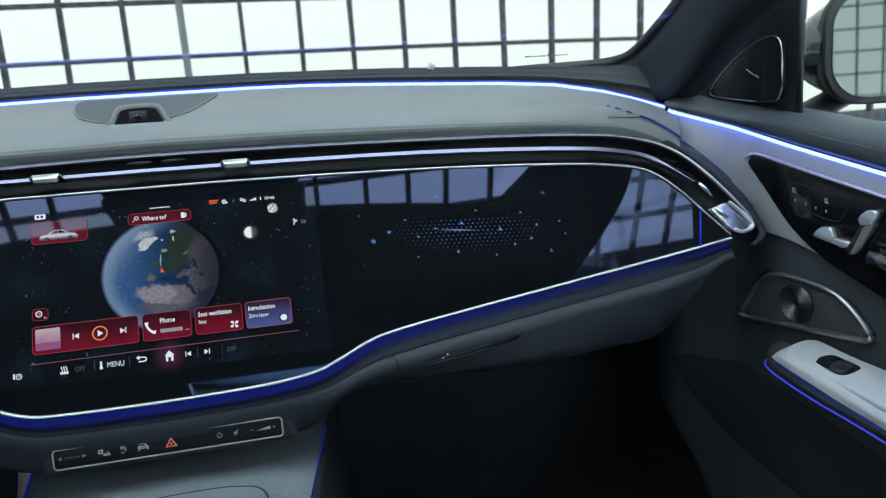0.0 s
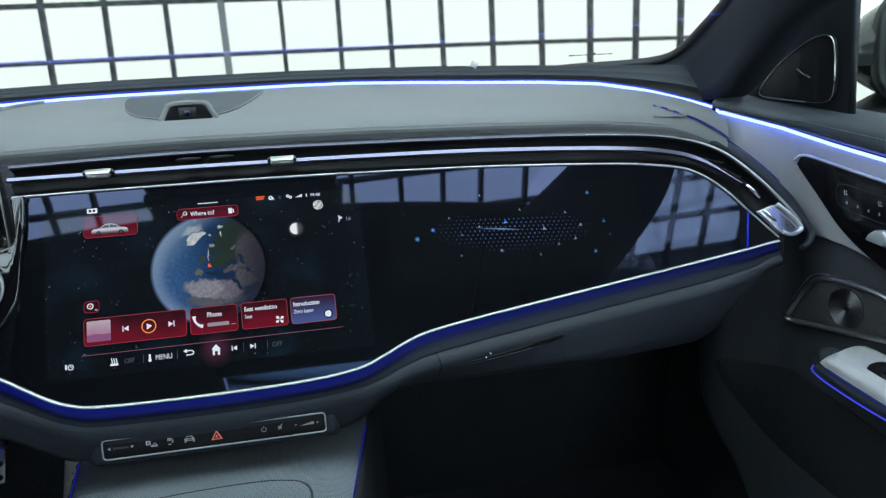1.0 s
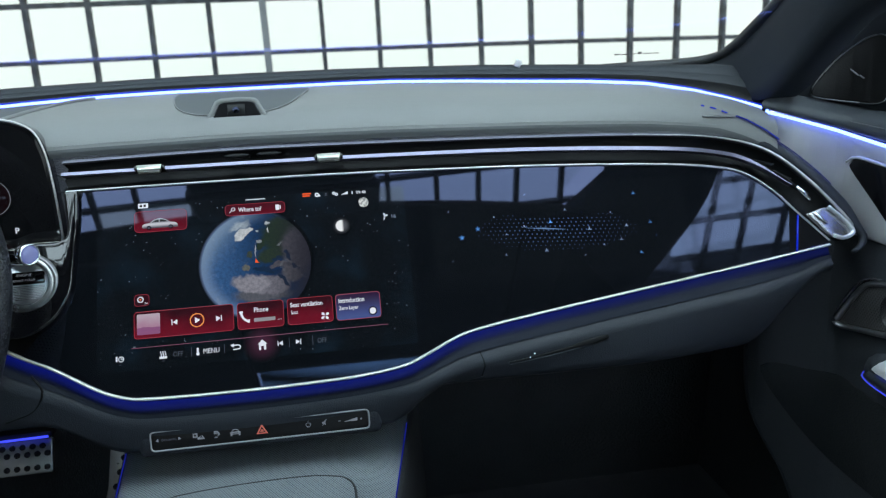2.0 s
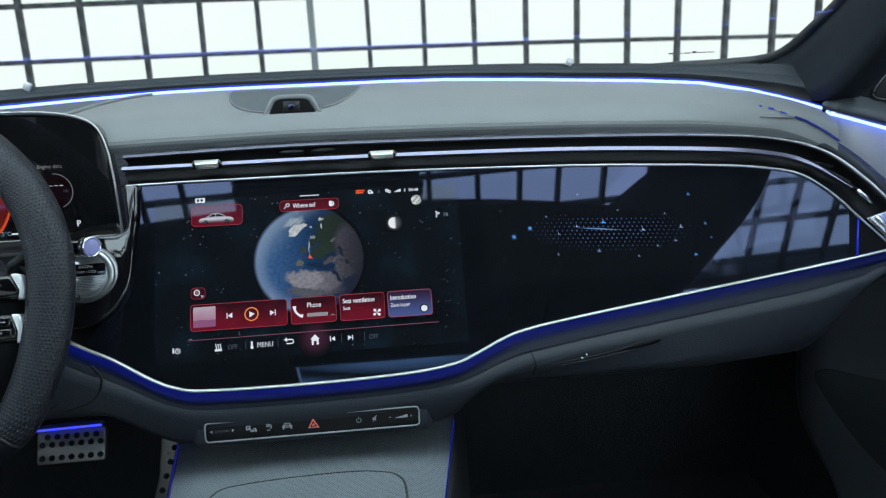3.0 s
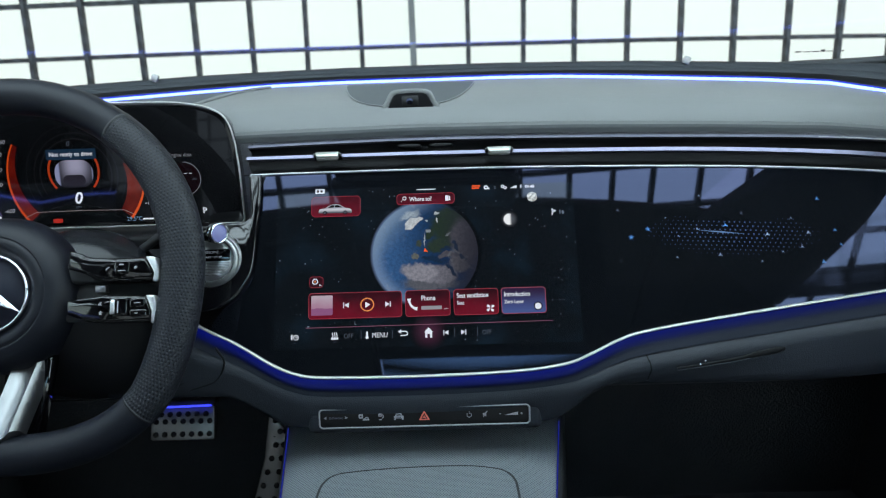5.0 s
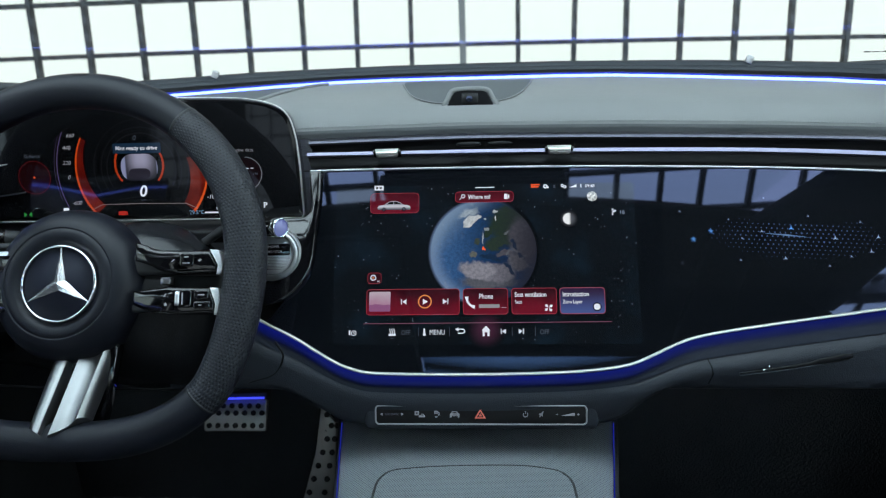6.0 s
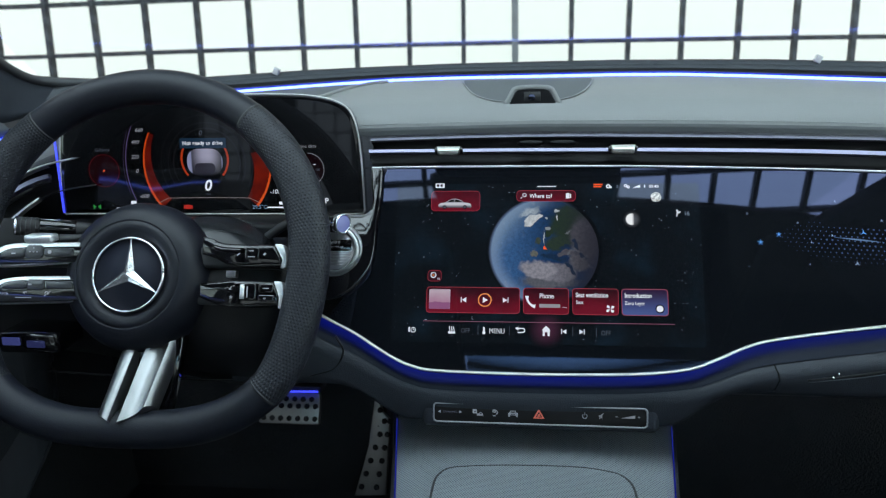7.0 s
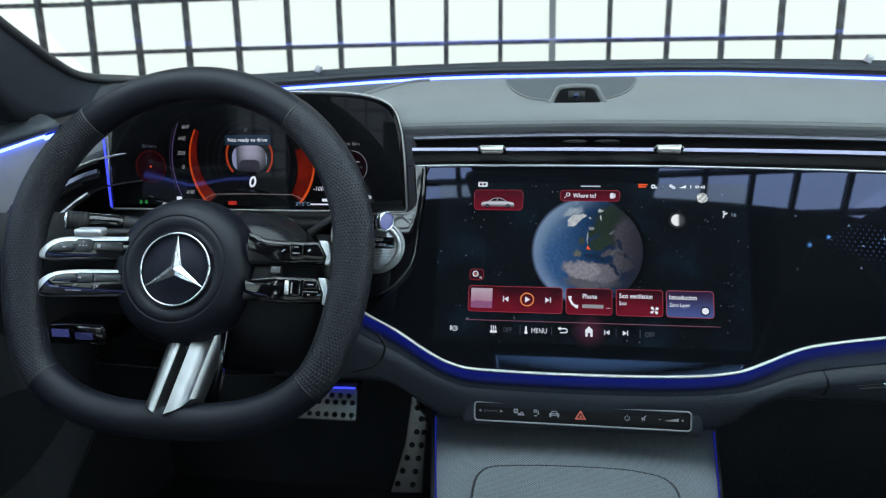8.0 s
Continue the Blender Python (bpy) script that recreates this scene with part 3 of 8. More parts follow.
# roof: front rail, side rails, and a pane of glass between them
rail = [(x, 0.183 - 0.175 * x * x) for x in [-0.60 + 0.05 * k for k in range(25)]]
part("front_rail", slab(rail + [(0.60, -0.40), (-0.60, -0.40)], 0.032, Matrix.Translation((0, 0, 1.062)), 0.006, 2), HEADLINER, shell, "black roof lining above the windscreen")
part("rear_rail", box(-0.60, -1.24, 1.03, 0.60, -1.05, 1.09, 0.02), HEADLINER, shell)
for s in (-1, 1):
    # the left rail is drawn wide, unseen, to bound the roof pane's reflection
    part("side_rail", box(0.47 if s > 0 else -0.17, -1.24, 1.02, s * 0.62, WIND_TOP_Y - 0.0, 1.066, 0.014), HEADLINER, shell)
    part("door_post", box(s * 0.60, -0.38, 0.30, s * 0.68, -0.22, 1.05, 0.02), HEADLINER, shell)
    part("door_skin", box(s * 0.86, -1.2, -0.1, s * 0.90, 1.1, 0.545, 0.01), BODY, shell)
pane = part("roof_pane", box(-0.17, -1.05, 1.06, 0.47, -0.40, 1.066), ROOF_GLASS, shell, "tinted glass roof pane")
pane.visible_shadow = False
# windscreen
rows = []
for k in range(9):
    t = k / 8
    row = []
    for j in range(25):
        x = -0.56 + 1.12 * j / 24
        f = cowl(x) + Vector((0, 0.0028, -0.001))
        top = Vector((x * 0.93, WIND_TOP_Y + 0.05 * (1 - (x / 0.6) ** 2), WIND_TOP_Z + 0.02 * (1 - (x / 0.6) ** 2)))
        row.append(f.lerp(top, t) + Vector((0, 0, 0.03 * math.sin(math.pi * t) ** 2)))
    rows.append(row)
pane = part("windscreen_pane", loft(rows), CLEAR, shell, "clear curved windscreen glass")
pane.visible_shadow = False
# reversed lettering on the glass, too small to read: plain bars
for k, (x, w, h) in enumerate(((0.480, 0.007, 0.0026), (0.489, 0.009, 0.0018), (0.500, 0.008, 0.0022), (0.510, 0.005, 0.0045), (0.517, 0.011, 0.0018), (0.530, 0.007, 0.0018))):
    part("decal_bar", box(0.032 + (x - 0.05) * 0.94, 0.925 - x * 0.09, 0.6612, 0.032 + (x + w - 0.05) * 0.94, 0.9262 - x * 0.09, 0.6612 + h * 0.56), MATT_BLACK, shell)

rv = thing("rear_view_mirror", (0.0, 0.25, 1.04), "black rear-view mirror and sensor pod at the windscreen top", "mirror")
part("pod", slab(rounded(-0.19, -0.04, 0.165, 0.18, 0.03), 0.02, plane_at((0, 0.28, 0.985), (1, 0, 0), (0, -0.9, 0.42)), 0.012, 3), MATT_BLACK, rv)
part("housing", slab(rounded(-0.173, -0.030, 0.157, 0.030, 0.022, 6), 0.022, plane_at((0, 0.355, 0.972), (1, 0, 0), (0, 0.15, 1)), 0.006, 3), MATT_BLACK, rv)
part("mirror_glass", slab(rounded(-0.167, -0.025, 0.151, 0.025, 0.018, 6), 0.002, plane_at((0, 0.3535, 0.972), (1, 0, 0), (0, 0.15, 1))), MIRROR, rv)

# ---- dashboard ----
dash = thing("dashboard", (0, 0.75, 0.30), "grey leather car dashboard with blue light strip and black trim", "dashboard")
N = 96
XS = [-0.582 + 1.148 * j / N for j in range(N + 1)]


def lip_top(x):
    return 0.135 * (1 - step(abs(x), 0.52, 0.575))


part("top_pad", loft([[pad_at(x, lip_top(x) * 0.996 + (1 - lip_top(x) * 0.996) * k / 24) for x in XS] for k in range(25)], flip=False), PAD, dash, "grey nappa leather top pad")
part("front_lip", loft([[pad_at(x, lip_top(x) * k / 8) for x in XS] for k in range(9)], flip=False), LIP, dash, "charcoal leather front lip")
part("light_strip", tube([strip(x) + Vector((0, -0.0035, 0.0006)) for x in XS], 0.0022, n=8), GLOW, dash, "bright blue-white ambient light guide")
# the blue halo over the strip is put in as a second glowing tube
part("strip_halo", tube([strip(x) + Vector((0, -0.0005, 0.0036)) for x in XS], 0.0014, n=8), GLOW_RIM, dash, "deep blue halo of the light guide, put in as a tube")
SCUTTLE_XS = [-0.560 + 1.129 * j / N for j in range(N + 1)]


def scuttle(k, h):
    return [strip(x) + (cowl(x) - strip(x)) * k + Vector((0, 0, h)) for x in SCUTTLE_XS]


part("strip_channel", loft([scuttle(k, h) for k, h in ((0.0, -0.004), (0.1, -0.001), (0.22, 0.001), (0.36, 0.0006), (0.50, 0.0))]), DUCT, dash, "black channel behind the light guide")
part("scuttle_pad", loft([scuttle(k, h) for k, h in ((0.44, -0.003), (0.47, 0.0), (0.52, 0.0012), (0.62, 0.0012), (0.70, 0.0008), (0.72, 0.0003), (0.74, 0.0010), (0.86, 0.0010), (0.95, 0.0006), (1, 0), (1.1, -0.004), (1.5, -0.04))]), COWL, dash, "dark grey scuttle pad below the windscreen")
part("scuttle_edge", tube([cowl(x) + Vector((0, 0.001, 0.0)) for x in SCUTTLE_XS], 0.0012, n=6), MATT_BLACK, dash, "black border of the windscreen")
# seam and stitches along the lip
for k in range(290):
    x = -0.50 + k * 1.0 / 289
    a = pad_at(x, 0.185, 0.0004) + Vector((0, -0.0004, 0))
    st = tube([a + Vector((-0.0012, 0, 0)), a + Vector((0.0012, 0, 0.0002))], 0.0003, n=5) if k == 0 else None
    if k == 0:
        first, origin = part("stitch", st, STITCH, dash), a
    else:
        share(first, Matrix.Translation(a - origin))
# bowl round the camera and the camera itself
rows = []
for k in range(9):
    row = []
    for j in range(33):
        x = 0.0745 * (-1 + 2 * j / 32)
        near = 0.47 + 0.36 * abs(x / 0.0745) ** 3.2
        s = near + (0.90 - near) * k / 8
        row.append(pad_at(x - 0.0085, s, 0.0006))
    rows.append(row)
part("camera_bowl", loft(rows), BOWL, dash, "dark leather bowl behind the camera")
part("bowl_seam", tube([Vector(p) + Vector((0, 0, 0.0004)) for p in rows[0]], 0.0008, n=6), PAD, dash)
rows = []
for k in range(7):
    row = []
    for j in range(31):
        x = -0.535 + 0.357 * j / 30
        near = 0.58 + 0.355 * step(x, -0.265, -0.186)
        s = near + (0.945 - near) * k / 6
        row.append(pad_at(x, s, 0.0007))
    rows.append(row)
part("driver_bowl", loft(rows), BOWL, dash, "dark leather field behind the driver display")
part("driver_bowl_seam", tube([Vector(p) + Vector((0, 0, 0.0004)) for p in rows[0]], 0.0022, n=8), PAD, dash)
dash_cam = thing("dash_camera", (-0.003, 0.785, 0.618), "small black camera housing on the dashboard pad", "camera")
CAMF = plane_at((-0.003, 0.782, 0.617), (1, 0, 0), (0, 0.35, 1))
hood = [(-0.0290, -0.002), (-0.0243, 0.006), (-0.0205, 0.0135), (-0.0165, 0.0172), (0.0, 0.0182), (0.0165, 0.0172), (0.0205, 0.0135), (0.0243, 0.006), (0.0290, -0.002)]
hs = [(p.x, p.y) for p in curve([(*p, 0) for p in hood], 20)]
part("housing", slab(hs, 0.045, CAMF, 0.003, 3), MATT_BLACK, dash_cam)
part("lens_window", slab([(x * 0.86, y * 0.86 + 0.001) for x, y in hs], 0.002, CAMF @ Matrix.Translation((0, 0, 0.0012)), 0.0008), END_BLACK, dash_cam, "dark lens window")
part("hood_edge", tube([CAMF @ Vector((x, y + 0.0005, -0.001)) for x, y in hs], 0.0022, 0.0030, n=10), PAD, dash_cam, "padded grey hood")
part("lens", lathe([(0.0, 0.0012), (0.0025, 0.0010), (0.0034, 0.0006), (0.0036, 0.0)], CAMF @ Matrix.Translation((-0.001, 0.0075, 0.0018)), 24), GLASS_BLACK, dash_cam, "small glass lens")
part("sensor_block", box(-0.009, 0.0025, 0.0010, 0.008, 0.0135, 0.0018, 0.0004, CAMF), BAR_BLACK, dash_cam, "dark grey sensor block")
# soft dark lip that wraps the end of the vent
for s in (1, -1):
    way = curve([(x, 0, z) for x, z in UPPER if x > 0.49] + [(0.6395, 0, 0.4570), (0.6350, 0, 0.4515), (0.6270, 0, 0.4475)], 70)
    pts, glow = [], []
    for i, p in enumerate(way):
        d = (way[min(i + 1, 70)] - way[max(i - 1, 0)]).normalized()
        o = 0.0040 + 0.0035 * step(i / 70, 0.0, 0.3) - 0.0034 * step(i / 70, 0.72, 0.86)
        pts.append(on_screen(s * (p.x - d.z * o), p.z + d.x * o, -0.009 + 0.0105 * step(i / 70, 0.0, 0.30)))
        if 14 < i < 46:
            glow.append(on_screen(s * (p.x - d.z * (o + 0.0072)), p.z + d.x * (o + 0.0072), 0.003))
    part("vent_lip", tube(pts, lambda t: 0.0020 + 0.0052 * step(t, 0.0, 0.3) * (1 - 0.85 * step(t, 0.78, 1.0)), 0.0045, n=10, up=(0, -1, 0.5)), GLOVE, dash, "dark leather lip round the vent")
    # blue light bouncing on the lip is put in as a faint glowing tube
    part("lip_spill", tube(glow, 0.0006, n=6), LIP_GLOW, dash, "faint blue spill along the lip, put in as a line")
# side sensors on the scuttle
for s in (-1, 1):
    c = cowl(0.325 * s)
    clip = part("scuttle_clip", box(-0.004, -0.003, 0, 0.004, 0.003, 0.009, 0.001, Matrix.Translation(c + Vector((0, -0.004, -0.002))) @ pose(0, 0, 0, 0, 25, 0)), ARM_WHITE, None)
    tagged(clip, "tiny white clip standing on the dark scuttle", "clip", "clips on the scuttle")
part("demister_slot", slab(rounded(-0.018, -0.0013, 0.018, 0.0013, 0.0012), 0.001, plane_at(pad_at(0.505, 0.335, 0.0028), (1, -0.1, -0.06), (0, 1, 0.75))), PAD, dash)


# vent band: black duct, three chrome lines, thumb tabs
def both(points):
    return [(-x, z) for x, z in reversed(points[1:])] + list(points)


up_all = curve([(x, 0, z) for x, z in both(UPPER)], 160)
rim_full = curve([(x, 0, z) for x, z in [(-0.605, 0.457), (-0.577, 0.486), (-0.555, 0.509), (-0.527, 0.529), (-0.495, 0.538), (-0.43, 0.545), (-0.295, 0.552)] + RIM], 160)
up_line = [p for p in up_all if p.x > -0.174]
vent = thing("air_vent", (0, 0.75, 0.56), "full-width slim black air vent with chrome blades", "air vent")
rows = [[on_screen(a.x + (b.x - a.x) * k, a.z + (b.z - a.z) * k, o) for a, b in zip(up_all, rim_full)] for k, o in ((-0.02, 0.001), (0.05, -0.002), (0.1, -0.010), (0.45, -0.013), (0.65, -0.013), (0.88, -0.010), (0.95, -0.001), (1.02, 0.0))]
part("duct_wall", loft([[p for p in r if p.x > -0.176] for r in rows]), DUCT, vent)
part("left_duct_wall", loft([r[:22] for r in rows]), DUCT, vent)
part("upper_edge", bar([on_screen(p.x, p.z + 0.0003, 0.0) for p in up_line], 0.0030, 0.003, lean=0.3), mat("dull_lavender_metal", (0.10, 0.10, 0.13), 0.4, 0.7, vary=0.05), vent, "dull dark metal upper edge", smooth=False)
for nm, way in (("left_upper_edge", up_all), ("left_lower_edge", rim_full)):
    part(nm, bar([on_screen(p.x, p.z, 0.0) for p in way if p.x < -0.523], 0.0030, 0.003, lean=0.3), EDGE_METAL, vent, "satin chrome edge", smooth=False)
for s in (1, -1):
    arc = tube([on_screen(s * (p.x - 0.0006), p.z - 0.0006, 0.0045) for p in up_all if 0.40 < p.x < 0.634], lambda t: 0.0003 + 0.0015 * step(t, 0.0, 0.7), n=8, up=(0, -1, 0.5))
    part("outer_edge", arc, EDGE_METAL, vent, "satin chrome outer edge")
    mid = [on_screen(p.x, p.z, 0.0) for p in curve([(x, 0, z) for x, z in MID], 90)]
    if s > 0:
        mid = [on_screen(-0.171 + 0.0095 * k, 0.5725 - 0.0000 * k, 0.0) for k in range(18)] + mid
        bm = bar(mid, lambda t: (0.0034 + 0.0014 * t) * (1 - 0.8 * step(t, 0.9, 1.0)), 0.0035, lean=0.22)
    else:
        bm = mirrored(bar([p for p in mid if p.x > 0.505], 0.0056, 0.0035, lean=0.22))
    part("blade", bm, BLADE, vent, "bright chrome blade", smooth=False)
    part("end_slider", tube([on_screen(s * x, z, 0.005) for x, z in ((0.578, 0.511), (0.584, 0.505), (0.590, 0.497))], 0.002, 0.0032, n=8, up=(0, -1, 0.5)), CHROME, vent)
    for j in range(3):
        q = 0.004 + 0.006 * j
        part("slat", tube([on_screen(s * (0.525 + 0.018 * j), 0.543 - 0.014 * j + q, -0.004), on_screen(s * (0.562 + 0.016 * j), 0.537 - 0.016 * j, -0.003)], 0.0005, 0.004, n=6, up=(0, -1, 0.5)), MATT_BLACK, vent)
    plate = [(0.584, 0.484), (0.594, 0.473), (0.606, 0.4600), (0.618, 0.4565), (0.630, 0.4605), (0.631, 0.467), (0.622, 0.478), (0.611, 0.4885), (0.601, 0.4885)]
    bm = slab([(p.x, sz(p.z)) for p in curve([(x, 0, z) for x, z in plate + plate[:1]], 40)[:-1]], 0.008, lifted(0.004), 0.002, 3)
    part("end_plate", bm if s > 0 else mirrored(bm), PLATE_METAL, vent, "satin chrome end plate")
    bm = tube([on_screen(x, z, 0.0055) for x, z in ((0.592, 0.4845), (0.597, 0.4785), (0.604, 0.4730))], 0.0014, n=8)
    rim = tube([on_screen(x, z, 0.0055) for x, z in [(q.x, q.z) for q in curve([(0.609, 0, 0.4890), (0.620, 0, 0.4785), (0.630, 0, 0.4665), (0.629, 0, 0.4605), (0.618, 0, 0.4575), (0.608, 0, 0.4605)], 30)]], 0.0022, 0.0026, n=8, up=(0, -1, 0.5))
    part("end_rim", rim if s > 0 else mirrored(rim), SATIN, vent, "raised satin rim")
    part("end_fillet", bm if s > 0 else mirrored(bm), CHROME, vent)
for x0 in (-0.100, 0.0735):
    t = part("thumb_tab", slab([(x0, 0.0030), (x0 + 0.0010, 0.0036), (x0 + 0.0235, 0.0036), (x0 + 0.0245, 0.0030), (x0 + 0.0228, -0.0030), (x0 + 0.0212, -0.0038), (x0 + 0.0033, -0.0038), (x0 + 0.0017, -0.0030)], 0.006, lifted(0.0105) @ Matrix.Translation((0, sz(0.5722), 0)) @ Matrix.Rotation(radians(-32), 4, "X"), 0.0010, 3), TAB, vent, "pale chrome thumb tab")
    part("tab_neck", box(x0 - 0.002, -0.0025, -0.012, x0 + 0.0265, 0.0015, 0.003, 0.001, lifted(0.006) @ Matrix.Translation((0, sz(0.5725), 0))), BLACK, t)
for x0 in (-0.018, 0.014):
    part("vent_bar", slab([(x0 + 0.013 + 0.0125 * math.cos(a), sz(0.5802) + 0.0021 * math.sin(a)) for a in [math.tau * k / 20 for k in range(20)]], 0.004, lifted(0.002), 0.0008), DUCT, vent, "small black oval stud")

# lower dash: a soft rolled lip, blue light under the chrome, then the face down to its hem
low = curve([(x, 0, z) for x, z in LOW], 190)


def hem(x):
    side = step(abs(x), 0.118, 0.195)
    z = 0.318 + 0.0355 * side + 0.07 * step(x, 0.50, 0.606)
    y = 0.660 + 0.0 * side + 0.03 * step(x, 0.35, 0.6)
    return y, z


SEAM = 0.2155


def bulge_at(x):
    """How far the lip under the display swells out."""
    return (0.30 + 1.2 * step(abs(x), 0.112, 0.24)) * (1 - 0.55 * step(x, 0.5, 0.6))


def low_rows(points):
    rows = [[] for _ in range(11)]
    for p in points:
        y0 = 0.675 + (p.z - 0.409) * SLOPE
        ye, ze = hem(p.x)
        fat = bulge_at(p.x)
        prof = [(0.002, -0.003), (0.007, -0.006), (0.007, -0.012), (0.001, -0.0165), (-0.008 * fat, -0.0195), (-0.0135 * fat, -0.025), (-0.0145 * fat, -0.031)]
        span = (p.z - 0.031) - (ze + 0.006)
        for r, (dy, dz) in zip(rows, prof):
            r.append(Vector((p.x, y0 + dy, p.z + dz * min(1, 0.25 + (p.z - ze) / 0.06))))
        rows[7].append(Vector((p.x, (y0 - 0.0145 * fat) * 0.45 + ye * 0.55, ze + max(0.008, span * 0.4))))
        rows[8].append(Vector((p.x, ye, ze + 0.004)))
        rows[9].append(Vector((p.x, ye + 0.006, ze)))
        rows[10].append(Vector((p.x, ye + 0.25, ze + 0.02)))
        near = max(0.0, 1 - abs(p.x - SEAM) / 0.07)
        for r, dx in zip(rows, (0, 0, 0, 0, 0.001, 0.003, 0.004, 0.001, -0.022, -0.025, -0.025)):
            r[-1].x += dx * near
    return rows


SEAM_Z = float(np.interp(SEAM, [p.x for p in low], [p.z for p in low]))
left_low = [p for p in low if p.x < SEAM - 0.002] + [Vector((SEAM - 0.0007, 0, SEAM_Z))]
right_low = [Vector((SEAM + 0.0007, 0, SEAM_Z))] + [p for p in low if p.x > SEAM + 0.002]
part("lower_trim", loft(low_rows(left_low), flip=True), GLOVE, dash, "dark grey leather lower dash")
part("seam_backing", loft([[q + Vector((0, 0.003, 0)) for q in r] for r in low_rows([Vector((SEAM + d, 0, SEAM_Z)) for d in (-0.004, 0, 0.004)])], flip=True), DUCT, dash)
glove = thing("glove_box", (0.4, 0.67, 0.36), "dark grey glove box lid with slim black handle slot", "glove box")
part("lid", loft(low_rows(right_low), flip=True), GLOVE, glove)
part("chrome_edge", bar([on_screen(p.x, p.z - 0.0003, 0.0) for p in low], 0.0030, 0.004), EDGE_METAL, dash, "satin chrome lower edge")
# strip that carries the blue spill, following the lip below the chrome
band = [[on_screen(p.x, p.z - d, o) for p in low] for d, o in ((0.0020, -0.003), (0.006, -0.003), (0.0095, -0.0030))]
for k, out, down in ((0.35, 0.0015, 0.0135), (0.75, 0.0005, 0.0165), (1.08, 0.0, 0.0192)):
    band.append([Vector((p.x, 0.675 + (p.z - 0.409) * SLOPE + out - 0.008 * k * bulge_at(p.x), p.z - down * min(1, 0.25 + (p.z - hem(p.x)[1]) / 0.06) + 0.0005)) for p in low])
part("spill_band", loft(band, flip=True, uv=True), BAND, dash, "dark band under the display with blue spill in its emission")
g0, g1 = Vector((0.243, 0.651, 0.376)), Vector((0.346, 0.660, 0.389))
slot = [g0 + Vector((0, -0.0, 0)), g0.lerp(g1, 0.5) + Vector((0, -0.001, -0.001)), g1]
part("handle_slot", tube(curve(slot, 24), lambda t: 0.0007 + 0.0010 * step(t, 0.1, 0.6) + 0.0016 * step(t, 0.62, 0.72) * (1 - step(t, 0.92, 1.02)), 0.0012, n=8, up=(0, -1, 0)), DUCT, glove, "black recessed pull")
part("slot_edge", tube([p + Vector((0, -0.0006, -0.0022)) for p in curve(slot, 24)], lambda t: 0.0002 + 0.0003 * math.sin(math.pi * t), n=6), BELT, glove, "thin pale lower edge of the slot")
# the lock's two glints are put in as chrome beads
for dx, dz in ((0.0, 0.0), (0.0045, 0.0034)):
    part("lock", lathe([(0, 0.0008), (0.0007, 0.0006), (0.0010, 0)], plane_at((0.263 + dx, 0.6475, 0.3805 + dz), (1, 0, 0), (0, 0.2, 1)), 12), CHROME, glove, "tiny chrome bead for a glint on the lock")
# knee panel under the steering column
rows = []
for dy, z in ((0.03, 0.50), (0.005, 0.47), (-0.005, 0.43), (-0.002, 0.40), (0.01, 0.372), (0.03, 0.352), (0.06, 0.346), (0.25, 0.36)):
    rows.append([Vector((-0.62 + 0.425 * j / 30, 0.668 + dy + 0.02 * math.sin(6 * j / 30) + 0.07 * step(j / 30, 0.86, 1.0), z + 0.012 * math.cos(3 * j / 30))) for j in range(31)])
part("side_filler", box(-0.665, 0.785, 0.34, -0.50, 0.80, 0.60, 0.004), KNEE, dash)
part("knee_panel", loft(rows), KNEE, dash, "dark grey panel under the steering column")
part("knee_seam", tube(curve([(-0.21, 0.664, 0.385), (-0.235, 0.662, 0.366), (-0.29, 0.661, 0.357), (-0.38, 0.662, 0.356), (-0.50, 0.664, 0.36)], 40), 0.0010, n=6), DUCT, dash)
part("knee_seam", tube(curve([(-0.192, 0.662, 0.405), (-0.185, 0.661, 0.39), (-0.195, 0.661, 0.372), (-0.22, 0.661, 0.363)], 24), 0.0012, n=6), DUCT, dash)
# pocket with blue light on the driver's lower left
pocket = thing("light_switch_pocket", (-0.52, 0.66, 0.43), "small black switch block with faint blue light", "switch")
part("block", box(-0.535, 0.645, 0.386, -0.470, 0.690, 0.408, 0.004), BLACK, pocket)
part("blue_key", box(-0.529, 0.6435, 0.395, -0.510, 0.6465, 0.4035, 0.001), lit("blue_key_face", (0.2, 0.25, 0.9), 0.16), pocket)
part("blue_key", box(-0.503, 0.6435, 0.393, -0.484, 0.6465, 0.4005, 0.001), lit("blue_key_face_dim", (0.2, 0.25, 0.9), 0.08), pocket)
# grey corner pieces where the dash meets the doors
for s in (1, -1):
    rows = [[] for _ in range(8)]
    for j in range(49):
        x = 0.43 + 0.137 * j / 48
        w = float(np.interp(x, (0.43, 0.46, 0.49, 0.513, 0.535, 0.5525, 0.567), (0.0, 0.25, 0.44, 0.52, 0.58, 0.66, 0.71)))
        for q, r in enumerate(rows):
            r.append(pad_at(x, 1 - w * q / 7, 0.0002 + 0.0020 * step(x, 0.48, 0.54)))
    bm = loft(rows, flip=True)
    if s < 0:
        mirrored(bm)
    part("corner_trim", bm, PAD, dash, "light grey leather corner")
    # reflected blue dots are put in as short glowing dashes, then the line
    for a, b in ((21, 22), (24, 26), (28, 30), (33, 48)):
        ln = tube([p + Vector((0, -0.001, 0.0)) for p in rows[7][a:b + 1]], 0.0009 if b > 40 else 0.0007, n=6)
        part("corner_light", ln if s > 0 else mirrored(ln), EDGE_GLOW if b > 40 else GLOW_RIM, dash, "fine blue light line")

